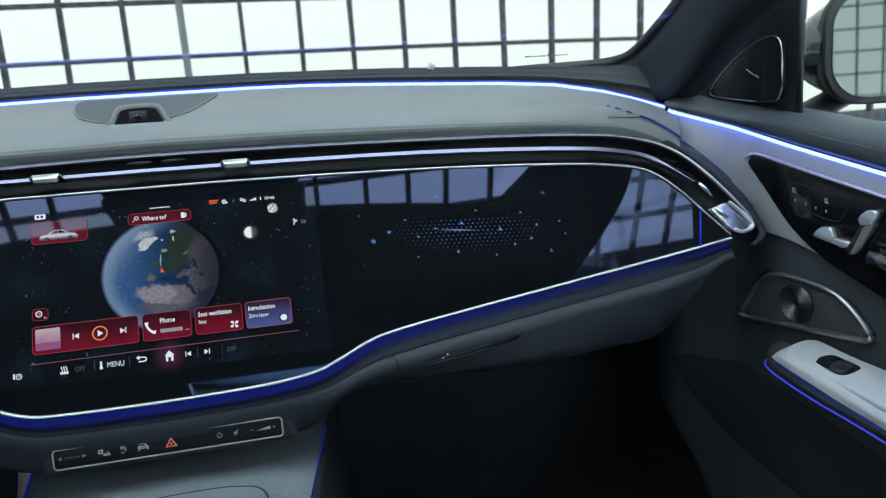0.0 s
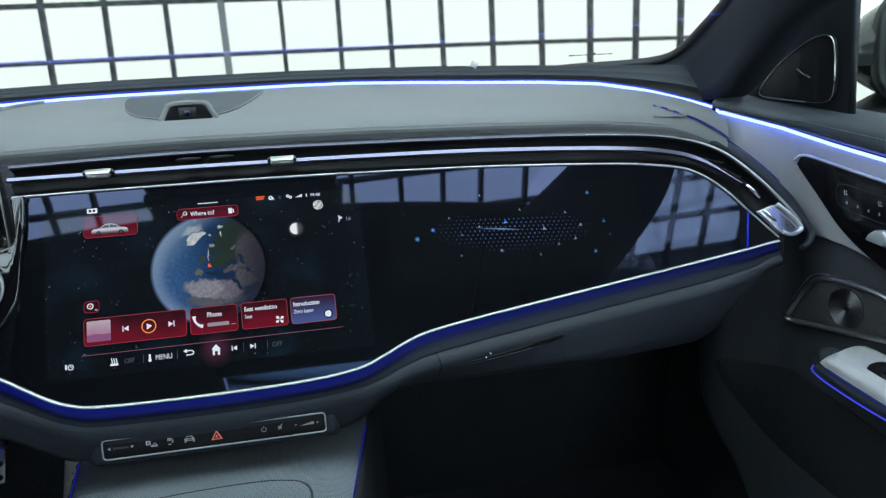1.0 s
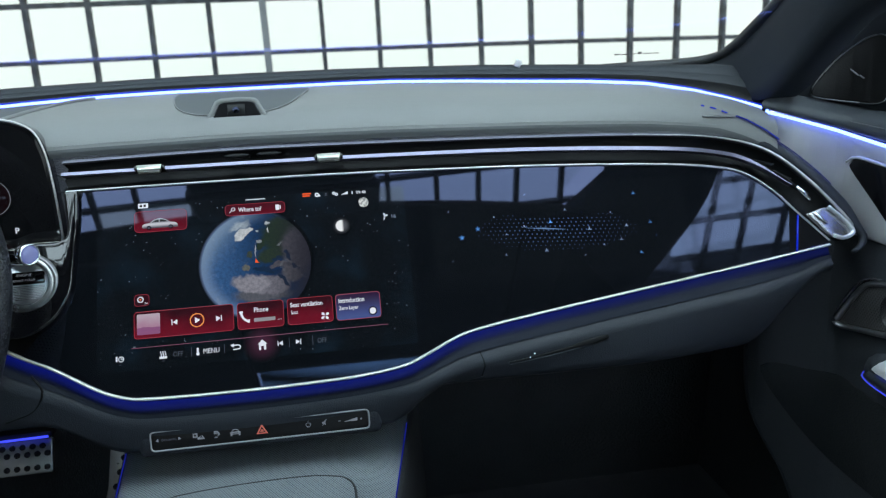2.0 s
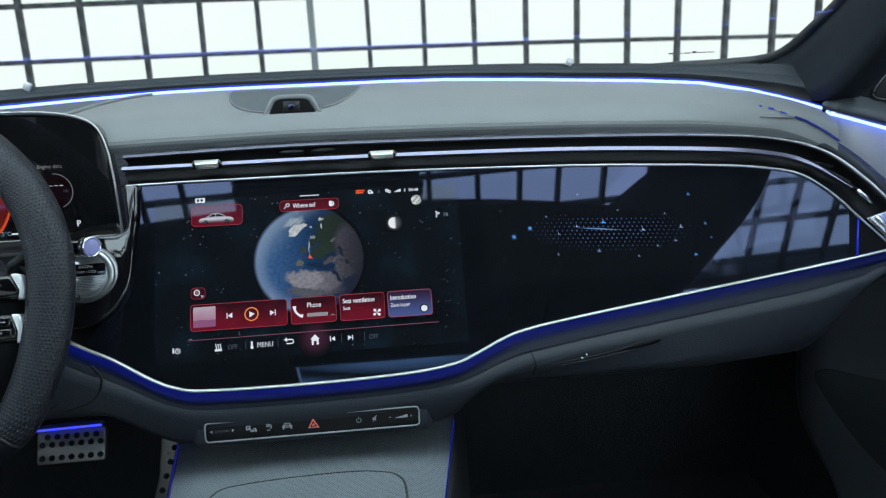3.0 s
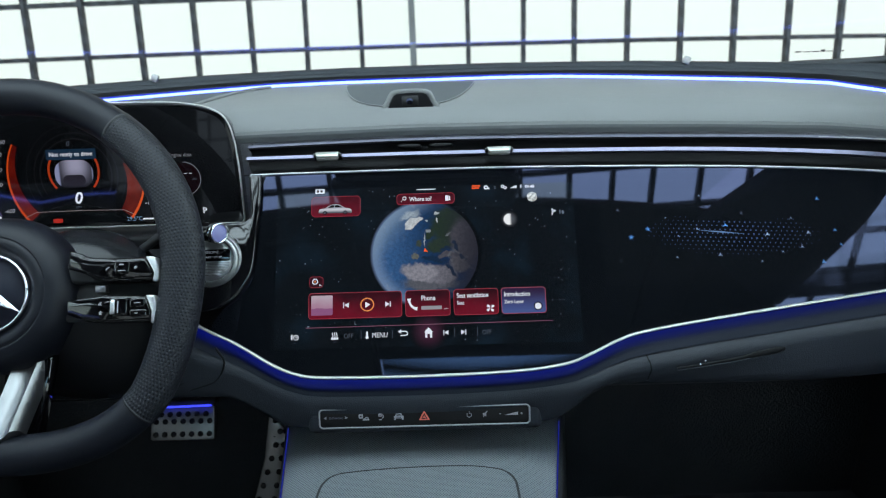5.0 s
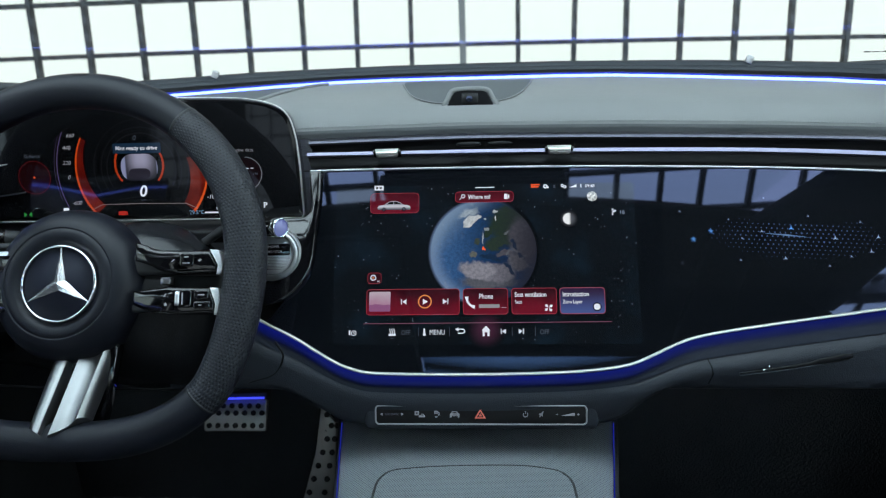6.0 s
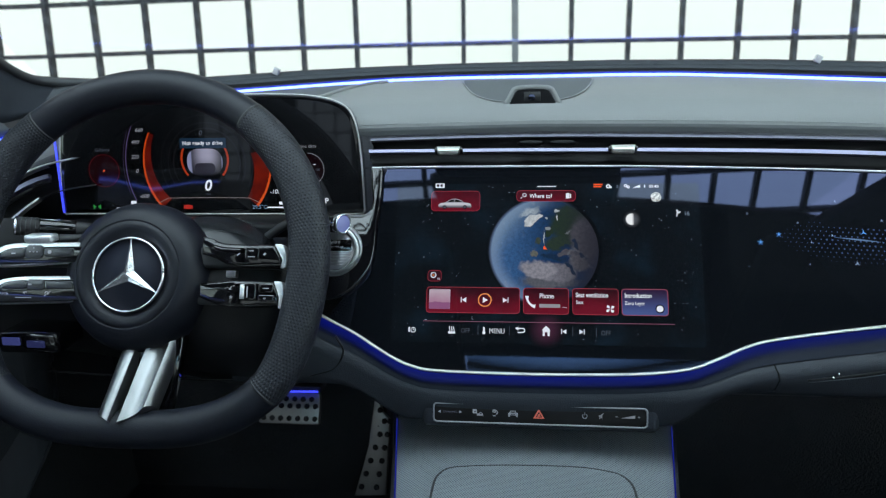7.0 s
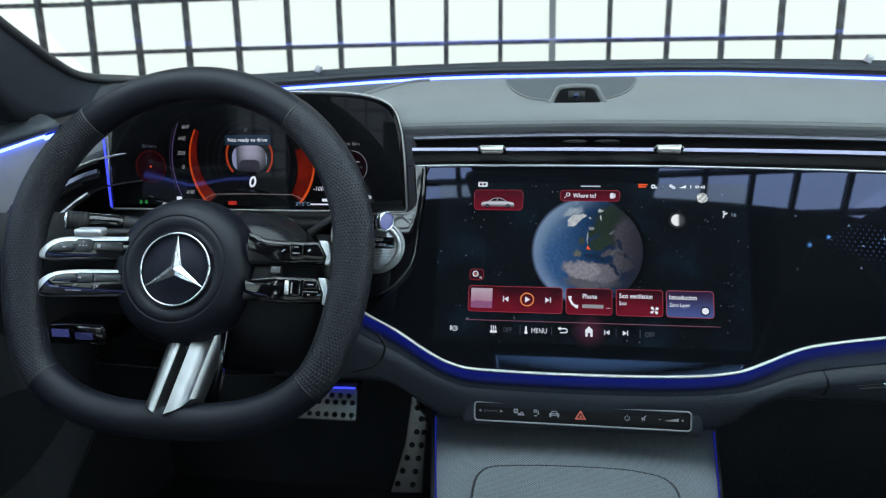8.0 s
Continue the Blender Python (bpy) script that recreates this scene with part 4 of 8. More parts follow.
# ---- wide display ----
display = thing("touchscreen", (0, 0.66, 0.40), "wide black glass dashboard display, lit with a globe and red cards", "display")
lower = [(p.x, p.z + 0.001) for p in low if p.x > -0.205]
upper = [(p.x, p.z - 0.001) for p in reversed(rim_full) if p.x > -0.157] + [(-0.160, 0.53), (-0.162, 0.50), (-0.168, 0.465), (-0.185, 0.44)]
part("glass", slab([(x, sz(z)) for x, z in lower + upper], 0.012, SCREEN), GLASS_BLACK, display, "glossy black glass", smooth=False)
part("top_chrome", bar([on_screen(p.x, p.z, 0.0) for p in rim_full if p.x > -0.172], 0.0018, 0.003), SATIN, display, "thin chrome top edge")
part("end_light", tube([on_screen(0.5755, 0.484, 0.001), on_screen(0.5655, 0.4485, 0.001)], 0.0011, n=6, up=(0, -1, 0.5)), GLOW_RIM, display, "blue light line at the end of the display")
part("end_cover", slab([(x, sz(z)) for x, z in ((0.5685, 0.4930), (0.577, 0.4845), (0.600, 0.4605), (0.603, 0.4555), (0.558, 0.4492))], 0.0008, lifted(0.0004)), END_BLACK, display, "matt black end of the display", smooth=False)


# ---- pictures on the wide display ----
def maths(n, l, op, *args):
    q = n.new("ShaderNodeMath")
    q.operation = op
    for k, v in enumerate(args):
        if isinstance(v, (int, float)):
            q.inputs[k].default_value = v
        else:
            l.new(v, q.inputs[k])
    return q.outputs[0]


def ease(n, l, value, a, b):
    q = n.new("ShaderNodeMapRange")
    q.interpolation_type = "SMOOTHSTEP"
    q.inputs[1].default_value, q.inputs[2].default_value = a, b
    l.new(value, q.inputs[0])
    return q.outputs[0]


def blend(n, l, f, a, b):
    q = n.new("ShaderNodeMixRGB")
    for k, v in enumerate((f, a, b)):
        if isinstance(v, tuple):
            q.inputs[k].default_value = (*v, 1)
        elif isinstance(v, float):
            q.inputs[k].default_value = v
        else:
            l.new(v, q.inputs[k])
    return q.outputs[0]


def sky_picture():
    """Faint star dust on near-black blue."""
    m, n, l, b = nodes_of("star_dust_picture")
    b.inputs["Base Color"].default_value, b.inputs["Roughness"].default_value = (0.0044, 0.0050, 0.0064, 1), 0.03
    b.inputs["Specular Tint"].default_value = (0.62, 0.68, 0.95, 1)
    uv = n.new("ShaderNodeUVMap")
    cloud, stars, which = n.new("ShaderNodeTexNoise"), n.new("ShaderNodeTexVoronoi"), n.new("ShaderNodeTexNoise")
    cloud.inputs["Scale"].default_value, cloud.inputs["Detail"].default_value = 22, 6
    stars.inputs["Scale"].default_value, which.inputs["Scale"].default_value = 240, 60
    for t in (cloud, stars, which):
        l.new(uv.outputs[0], t.inputs["Vector"])
    dust = blend(n, l, ease(n, l, cloud.outputs[0], 0.45, 0.8), (0.0008, 0.0015, 0.0024), (0.0030, 0.0095, 0.0165))
    spot = maths(n, l, "MULTIPLY", ease(n, l, stars.outputs["Distance"], 0.16, 0.05), ease(n, l, which.outputs[0], 0.52, 0.66))
    l.new(blend(n, l, spot, dust, (0.35, 0.42, 0.5)), b.inputs["Emission Color"])
    b.inputs["Emission Strength"].default_value = 1.0
    return m


def globe_picture(cx, cy, r):
    """A globe seen from space: sea, land, ice, cloud and a bright rim of air, darker towards its night side."""
    m, n, l, b = nodes_of("globe_picture")
    b.inputs["Base Color"].default_value, b.inputs["Roughness"].default_value = (0.003, 0.003, 0.004, 1), 0.03
    b.inputs["Specular Tint"].default_value = (0.62, 0.68, 0.95, 1)
    uv, mp = n.new("ShaderNodeUVMap"), n.new("ShaderNodeMapping")
    mp.inputs["Location"].default_value, mp.inputs["Scale"].default_value = (-cx / r, -cy / r, 0), (1 / r, 1 / r, 1)
    l.new(uv.outputs[0], mp.inputs["Vector"])
    ns = n.new("ShaderNodeTexNoise")
    ns.inputs["Scale"].default_value, ns.inputs["Detail"].default_value, ns.inputs["Roughness"].default_value = 4.2, 6, 0.55
    l.new(mp.outputs[0], ns.inputs["Vector"])
    off, mul, add = n.new("ShaderNodeVectorMath"), n.new("ShaderNodeVectorMath"), n.new("ShaderNodeVectorMath")
    off.operation, mul.operation = "SUBTRACT", "SCALE"
    l.new(ns.outputs["Color"], off.inputs[0])
    off.inputs[1].default_value = (0.5, 0.5, 0.5)
    l.new(off.outputs[0], mul.inputs[0])
    mul.inputs["Scale"].default_value = 0.30
    l.new(mp.outputs[0], add.inputs[0])
    l.new(mul.outputs[0], add.inputs[1])
    raw, sep = n.new("ShaderNodeSeparateXYZ"), n.new("ShaderNodeSeparateXYZ")
    l.new(mp.outputs[0], raw.inputs[0])
    l.new(add.outputs[0], sep.inputs[0])

    def blob(x, y, sx, sy, turn, soft):
        ca, sa = math.cos(radians(turn)), math.sin(radians(turn))
        dx, dy = maths(n, l, "SUBTRACT", sep.outputs[0], x), maths(n, l, "SUBTRACT", sep.outputs[1], y)
        u = maths(n, l, "ADD", maths(n, l, "MULTIPLY", dx, ca / sx), maths(n, l, "MULTIPLY", dy, sa / sx))
        v = maths(n, l, "ADD", maths(n, l, "MULTIPLY", dx, -sa / sy), maths(n, l, "MULTIPLY", dy, ca / sy))
        d = maths(n, l, "SQRT", maths(n, l, "ADD", maths(n, l, "MULTIPLY", u, u), maths(n, l, "MULTIPLY", v, v)))
        return ease(n, l, d, 1 + soft / 2, 1 - soft / 2)
    rad = maths(n, l, "SQRT", maths(n, l, "ADD", maths(n, l, "MULTIPLY", raw.outputs[0], raw.outputs[0]), maths(n, l, "MULTIPLY", raw.outputs[1], raw.outputs[1])))
    c = blend(n, l, ease(n, l, raw.outputs[0], -0.85, 0.3), (0.050, 0.150, 0.37), (0.007, 0.036, 0.115))
    green, sand, deep, ice = (0.024, 0.044, 0.026), (0.118, 0.117, 0.145), (0.010, 0.032, 0.080), (0.80, 0.86, 0.90)
    lands = [(0.48, 0.52, 0.38, 0.40, -20, 0.5, green), (0.24, 0.13, 0.25, 0.13, 15, 0.6, (0.030, 0.052, 0.032)), (0.09, 0.36, 0.055, 0.14, -20, 0.4, green)]
    lands += [(-0.12, 0.17, 0.035, 0.06, 0, 0.5, (0.06, 0.08, 0.06)), (-0.20, -0.05, 0.075, 0.055, 0, 0.4, (0.17, 0.18, 0.16)), (0.76, 0.20, 0.27, 0.42, 10, 0.6, sand)]
    lands += [(0.42, -0.05, 0.17, 0.055, 8, 0.4, sand), (0.62, -0.20, 0.17, 0.14, -25, 0.4, (0.16, 0.16, 0.19)), (0.10, -0.60, 0.52, 0.13, 0, 0.6, (0.13, 0.14, 0.17))]
    lands += [(0.26, -0.42, 0.34, 0.19, 0, 0.4, (0.23, 0.23, 0.28)), (-0.13, -0.36, 0.33, 0.18, -4, 0.35, (0.34, 0.34, 0.40)), (0.16, -0.12, 0.22, 0.045, -10, 0.4, deep)]
    lands += [(0.49, -0.34, 0.030, 0.15, 40, 0.5, deep), (0.57, 0.14, 0.045, 0.10, 20, 0.4, deep), (0.36, 0.07, 0.10, 0.03, 5, 0.5, deep), (0.73, -0.08, 0.09, 0.03, -35, 0.5, deep)]
    lands += [(-0.30, 0.77, 0.17, 0.06, 20, 1.2, (0.50, 0.60, 0.68)), (-0.22, 0.62, 0.20, 0.085, 38, 0.3, ice), (0.04, 0.64, 0.030, 0.035, 0, 0.5, (0.5, 0.6, 0.66)), (0.24, 0.78, 0.07, 0.022, 12, 0.6, (0.6, 0.68, 0.72))]
    lands += [(0.23, 0.66, 0.018, 0.06, 12, 0.6, ice), (-0.01, 0.27, 0.016, 0.12, -8, 0.6, (0.50, 0.58, 0.64)), (0.06, 0.43, 0.03, 0.03, 0, 0.6, (0.36, 0.42, 0.46)), (0.45, 0.37, 0.08, 0.018, 25, 0.6, (0.22, 0.25, 0.27))]
    for x, y, sx, sy, turn, soft, col in lands:
        c = blend(n, l, blob(x, y, sx, sy, turn, soft), c, col)
    veil = n.new("ShaderNodeTexNoise")
    veil.inputs["Scale"].default_value, veil.inputs["Detail"].default_value, veil.inputs["Distortion"].default_value = 3.2, 9, 1.2
    l.new(mp.outputs[0], veil.inputs["Vector"])
    c = blend(n, l, maths(n, l, "MULTIPLY", ease(n, l, veil.outputs[0], 0.58, 0.82), 0.30), c, (0.60, 0.66, 0.72))
    fine = n.new("ShaderNodeTexNoise")
    fine.inputs["Scale"].default_value, fine.inputs["Detail"].default_value, fine.inputs["Roughness"].default_value = 16, 8, 0.7
    l.new(mp.outputs[0], fine.inputs["Vector"])
    c = blend(n, l, maths(n, l, "MULTIPLY", ease(n, l, fine.outputs[0], 0.62, 0.36), 0.34), c, (0.010, 0.020, 0.034))
    air = maths(n, l, "MULTIPLY", ease(n, l, rad, 0.72, 1.0), ease(n, l, raw.outputs[0], 0.45, -0.6))
    c = blend(n, l, maths(n, l, "MULTIPLY", air, 0.42), c, (0.36, 0.50, 0.72))
    haze = maths(n, l, "MULTIPLY", ease(n, l, maths(n, l, "SUBTRACT", maths(n, l, "MULTIPLY", raw.outputs[1], 0.6), maths(n, l, "MULTIPLY", raw.outputs[0], 0.7)), 0.40, 1.0), 0.46)
    c = blend(n, l, haze, c, (0.30, 0.44, 0.58))
    night = maths(n, l, "MULTIPLY", ease(n, l, maths(n, l, "ADD", raw.outputs[0], maths(n, l, "MULTIPLY", raw.outputs[1], -0.10)), 0.10, 0.98), 0.90)
    c = blend(n, l, night, c, (0.020, 0.021, 0.032))
    l.new(c, b.inputs["Emission Color"])
    b.inputs["Emission Strength"].default_value = 0.66
    return m


def halo_picture(cx, cy, r):
    """The thin shell of air round the globe, bright on its day side."""
    m, n, l, b = nodes_of("globe_air_picture")
    b.inputs["Base Color"].default_value, b.inputs["Roughness"].default_value = (0.003, 0.0032, 0.004, 1), 0.03
    b.inputs["Specular Tint"].default_value = (0.62, 0.68, 0.95, 1)
    uv, mp, sep = n.new("ShaderNodeUVMap"), n.new("ShaderNodeMapping"), n.new("ShaderNodeSeparateXYZ")
    mp.inputs["Location"].default_value, mp.inputs["Scale"].default_value = (-cx / r, -cy / r, 0), (1 / r, 1 / r, 1)
    l.new(uv.outputs[0], mp.inputs["Vector"]), l.new(mp.outputs[0], sep.inputs[0])
    rad = maths(n, l, "SQRT", maths(n, l, "ADD", maths(n, l, "MULTIPLY", sep.outputs[0], sep.outputs[0]), maths(n, l, "MULTIPLY", sep.outputs[1], sep.outputs[1])))
    day = ease(n, l, maths(n, l, "SUBTRACT", sep.outputs[0], maths(n, l, "MULTIPLY", sep.outputs[1], 0.25)), 0.55, -0.75)
    glow = maths(n, l, "MULTIPLY", ease(n, l, rad, 1.065, 0.985), day)
    l.new(blend(n, l, glow, (0.0012, 0.002, 0.0035), (0.20, 0.30, 0.52)), b.inputs["Emission Color"])
    b.inputs["Emission Strength"].default_value = 0.55
    return m


def ui(name, x0, z0, x1, z1, r, material, out, parent=None, label=""):
    return part(name, slab(rounded(x0, sz(z0), x1, sz(z1), r, 5), 0.0003, lifted(out), uv=True), material, parent or display, label, smooth=False)


def ui_poly(name, pts, material, out, parent):
    return part(name, slab([(x, sz(z)) for x, z in pts], 0.0002, lifted(out)), material, parent, smooth=False)


def frame_ui(x0, z0, x1, z1, r, w, material, out, parent):
    """A thin outline round a card."""
    pts = [SCREEN @ Vector((x, y, out)) for x, y in rounded(x0, sz(z0), x1, sz(z1), r, 5)]
    return part("card_edge", tube(pts, w / 2, 0.0002, n=4, up=(0, -0.894, 0.447), closed=True), material, parent)


screen = ui("screen_area", -0.139, 0.398, 0.158, 0.541, 0.003, sky_picture(), 0.0004, label="lit screen showing dark starry space")
ER, EX, EZ = 0.0520, 0.0090, 0.4795
part("globe", slab(disc(EX, sz(EZ), ER, 72), 0.0002, lifted(0.0008), uv=True), globe_picture(EX, sz(EZ), ER), screen, "picture of a blue globe with cloud", smooth=False)
part("globe_air", slab(disc(EX, sz(EZ), ER * 1.065, 72), 0.0002, lifted(0.0006), uv=True), halo_picture(EX, sz(EZ), ER), screen, "faint shell of air round the globe", smooth=False)
part("globe_marker", slab([(EX - 0.0015, sz(0.481)), (EX + 0.0025, sz(0.4805)), (EX - 0.0005, sz(0.4845))], 0.0002, lifted(0.0011)), ORANGE_UI, screen, smooth=False)


def red_fade(name, z0, z1):
    """A card that is darker at its top and glows red at its foot."""
    m, n, l, b = nodes_of(name)
    b.inputs["Base Color"].default_value, b.inputs["Roughness"].default_value = (0.006, 0.005, 0.006, 1), 0.03
    b.inputs["Specular Tint"].default_value = (0.62, 0.68, 0.95, 1)
    uv, sep, cl = n.new("ShaderNodeUVMap"), n.new("ShaderNodeSeparateXYZ"), n.new("ShaderNodeTexNoise")
    l.new(uv.outputs[0], sep.inputs[0])
    cl.inputs["Scale"].default_value = 30
    l.new(uv.outputs[0], cl.inputs["Vector"])
    f = ease(n, l, maths(n, l, "ADD", sep.outputs[1], maths(n, l, "MULTIPLY", maths(n, l, "SUBTRACT", cl.outputs[0], 0.5), 0.030)), sz(z0), sz(z1))
    l.new(blend(n, l, f, (0.125, 0.0030, 0.013), (0.022, 0.0012, 0.0050)), b.inputs["Emission Color"])
    b.inputs["Emission Strength"].default_value = 1.0
    return m


CARD_FADE = red_fade("red_fading_card", 0.424, 0.446)
CARD_TOP = red_fade("red_fading_top_card", 0.510, 0.545)
UIM = lifted(0.0016)
UP = 0.0013


def tri(cx, cz, w, h, d):
    return [(cx - d * w / 2, cz - h / 2), (cx + d * w / 2, cz), (cx - d * w / 2, cz + h / 2)]


def skip_mark(cx, cz, d, parent, s=1.0):
    ui_poly("skip_mark", tri(cx - d * 0.0004, cz, 0.0042 * s, 0.0046 * s, d), WHITE_UI, 0.0016, parent)
    ui("skip_bar", cx + d * 0.0024 * s - 0.0004, cz - 0.0024 * s, cx + d * 0.0024 * s + 0.0004, cz + 0.0024 * s, 0.0001, WHITE_UI, 0.0016, parent)


def slim(text, height, x, z, parent, bold=0.00010, material=WHITE_UI):
    """Narrow display writing."""
    return words(text, height, x / 0.80, sz(z), UIM @ Matrix.Diagonal((0.80, 1, 1, 1)), material, parent, bold=bold)


# upper row
c = ui("car_card", -0.104, 0.5155, -0.0552, 0.534, 0.004, CARD_TOP, UP, screen, "dark red card with a small white saloon")
frame_ui(-0.104, 0.5155, -0.0552, 0.534, 0.004, 0.0005, RED_EDGE, 0.0014, c)
car_pts = curve([(-0.0965, 0.5188, 0), (-0.0968, 0.5208, 0), (-0.0950, 0.5226, 0), (-0.0905, 0.5233, 0), (-0.0870, 0.5252, 0), (-0.0835, 0.5266, 0), (-0.0785, 0.5268, 0), (-0.0745, 0.5256, 0), (-0.0705, 0.5234, 0), (-0.0662, 0.5226, 0), (-0.0640, 0.5212, 0), (-0.0636, 0.5192, 0), (-0.0640, 0.5184, 0)], 40)


def car_picture():
    """Silver car sides: bright shoulders above darker doors."""
    m, n, l, b = nodes_of("silver_car_picture")
    b.inputs["Base Color"].default_value, b.inputs["Roughness"].default_value = (0.01, 0.01, 0.01, 1), 0.03
    uv, sep = n.new("ShaderNodeUVMap"), n.new("ShaderNodeSeparateXYZ")
    l.new(uv.outputs[0], sep.inputs[0])
    side = blend(n, l, ease(n, l, sep.outputs[1], sz(0.5188), sz(0.5222)), (0.10, 0.11, 0.13), (0.52, 0.54, 0.60))
    l.new(blend(n, l, ease(n, l, sep.outputs[1], sz(0.5222), sz(0.5234)), side, (0.30, 0.31, 0.36)), b.inputs["Emission Color"])
    b.inputs["Emission Strength"].default_value = 1.0
    return m


part("car_outline", slab([(p.x, sz(p.y)) for p in car_pts], 0.0002, lifted(0.0016), uv=True), car_picture(), c, smooth=False)
for pts in ([(-0.0878, 0.5236), (-0.0845, 0.5257), (-0.0812, 0.5261), (-0.0812, 0.5238)], [(-0.0804, 0.5238), (-0.0804, 0.5261), (-0.0778, 0.5260), (-0.0738, 0.5244), (-0.0728, 0.5237)]):
    ui_poly("car_window", pts, BLACK, 0.0018, c)
ui("car_shade", -0.0945, 0.5186, -0.0650, 0.5194, 0.0003, DIM_UI, 0.0017, c)
for x in (-0.0905, -0.0702):
    part("car_wheel_mark", slab(disc(x, sz(0.5190), 0.0021, 20), 0.0002, lifted(0.0018)), BLACK, c, smooth=False)
    part("car_hub_mark", ring(x, sz(0.5190), 0.0004, 0.0013, lifted(0.0020), 0.0002, n=16), DIM_UI, c, smooth=False)
i0 = ui("status_mark", -0.1005, 0.5372, -0.0912, 0.5415, 0.0006, WHITE_UI, UP, screen)
for x in (-0.0978, -0.0942):
    ui("status_hole", x - 0.0011, 0.5383, x + 0.0011, 0.5404, 0.0004, BLACK, 0.0016, i0)
ui("pull_bar", 0.0015, 0.5378, 0.0205, 0.5386, 0.0003, WHITE_UI, UP, screen)
w = ui("search_card", -0.0185, 0.5245, 0.0392, 0.5343, 0.0035, CARD_TOP, UP, screen, "dark red search card")
frame_ui(-0.0185, 0.5245, 0.0392, 0.5343, 0.0035, 0.0005, RED_EDGE, 0.0014, w)
slim("Where to?", 0.0046, -0.0058, 0.5274, w)
part("search_ring", ring(-0.0108, sz(0.5302), 0.0013, 0.0020, UIM, 0.0002, n=20), WHITE_UI, w, smooth=False)
ui_poly("search_stem", [(-0.0128, 0.5288), (-0.0122, 0.5292), (-0.0142, 0.5268), (-0.0148, 0.5272)], WHITE_UI, 0.0016, w)
ui("fuel_mark", 0.0300, 0.5270, 0.0335, 0.5318, 0.0005, WHITE_UI, 0.0016, w)
ui("fuel_hose", 0.0340, 0.5275, 0.0350, 0.5310, 0.0003, WHITE_UI, 0.0016, w)
for k in range(2):
    ui("traffic_bar", 0.0570, 0.5372 + 0.0020 * k, 0.0645 + 0.0012 * k, 0.5385 + 0.0020 * k, 0.0003, ORANGE_UI, UP, screen)
part("camera_mark", ring(0.0712, sz(0.5382), 0.0009, 0.0022, lifted(UP), 0.0002, n=20), WHITE_UI, screen, smooth=False)
ui("camera_mark_side", 0.0726, 0.5365, 0.0746, 0.5380, 0.0003, WHITE_UI, UP, screen)
ui("person_slot", 0.0790, 0.5368, 0.0812, 0.5376, 0.0003, DIM_UI, UP, screen)
ui("seat_mark", 0.0792, 0.5379, 0.0810, 0.5394, 0.0007, DIM_UI, UP, screen)
part("bubble_mark", ring(0.0880, sz(0.5387), 0.0006, 0.0016, lifted(UP), 0.0002, n=16), WHITE_UI, screen, smooth=False)
part("bubble_mark", ring(0.0905, sz(0.5374), 0.0006, 0.0016, lifted(UP), 0.0002, n=16), WHITE_UI, screen, smooth=False)
ui_poly("signal_wedge", [(0.0950, 0.5368), (0.1020, 0.5368), (0.1020, 0.5396)], WHITE_UI, UP, screen)
ui("battery_mark", 0.1058, 0.5366, 0.1068, 0.5396, 0.0003, WHITE_UI, UP, screen)
words("09:48", 0.0031, 0.1102, sz(0.5366), lifted(UP), WHITE_UI, screen, bold=0.00006)


def moon_picture():
    m, n, l, b = nodes_of("cratered_moon_picture")
    b.inputs["Base Color"].default_value, b.inputs["Roughness"].default_value = (0.01, 0.01, 0.01, 1), 0.03
    uv, ns = n.new("ShaderNodeUVMap"), n.new("ShaderNodeTexNoise")
    ns.inputs["Scale"].default_value = 420
    l.new(uv.outputs[0], ns.inputs["Vector"])
    l.new(blend(n, l, ease(n, l, ns.outputs[0], 0.4, 0.6), (0.32, 0.35, 0.36), (0.8, 0.84, 0.84)), b.inputs["Emission Color"])
    b.inputs["Emission Strength"].default_value = 0.8
    return m


part("moon", slab(disc(0.1168, sz(0.5282), 0.0050, 32), 0.0002, lifted(UP), uv=True), moon_picture(), screen, "picture of a pale moon", smooth=False)


def half_moon_picture(cx, cy, r):
    """A half moon, soft along its shadow line, in a faint haze."""
    m, n, l, b = nodes_of("half_moon_picture")
    b.inputs["Base Color"].default_value, b.inputs["Roughness"].default_value = (0.004, 0.004, 0.005, 1), 0.03
    uv, mp, sep = n.new("ShaderNodeUVMap"), n.new("ShaderNodeMapping"), n.new("ShaderNodeSeparateXYZ")
    mp.inputs["Location"].default_value, mp.inputs["Scale"].default_value = (-cx / r, -cy / r, 0), (1 / r, 1 / r, 1)
    l.new(uv.outputs[0], mp.inputs["Vector"]), l.new(mp.outputs[0], sep.inputs[0])
    rad = maths(n, l, "SQRT", maths(n, l, "ADD", maths(n, l, "MULTIPLY", sep.outputs[0], sep.outputs[0]), maths(n, l, "MULTIPLY", sep.outputs[1], sep.outputs[1])))
    lit_side = maths(n, l, "MULTIPLY", ease(n, l, rad, 0.68, 0.56), ease(n, l, sep.outputs[0], 0.28, -0.02))
    haze = blend(n, l, ease(n, l, rad, 1.0, 0.25), (0.0012, 0.0021, 0.0033), (0.085, 0.095, 0.11))
    l.new(blend(n, l, lit_side, haze, (0.86, 0.90, 0.92)), b.inputs["Emission Color"])
    b.inputs["Emission Strength"].default_value = 0.9
    return m


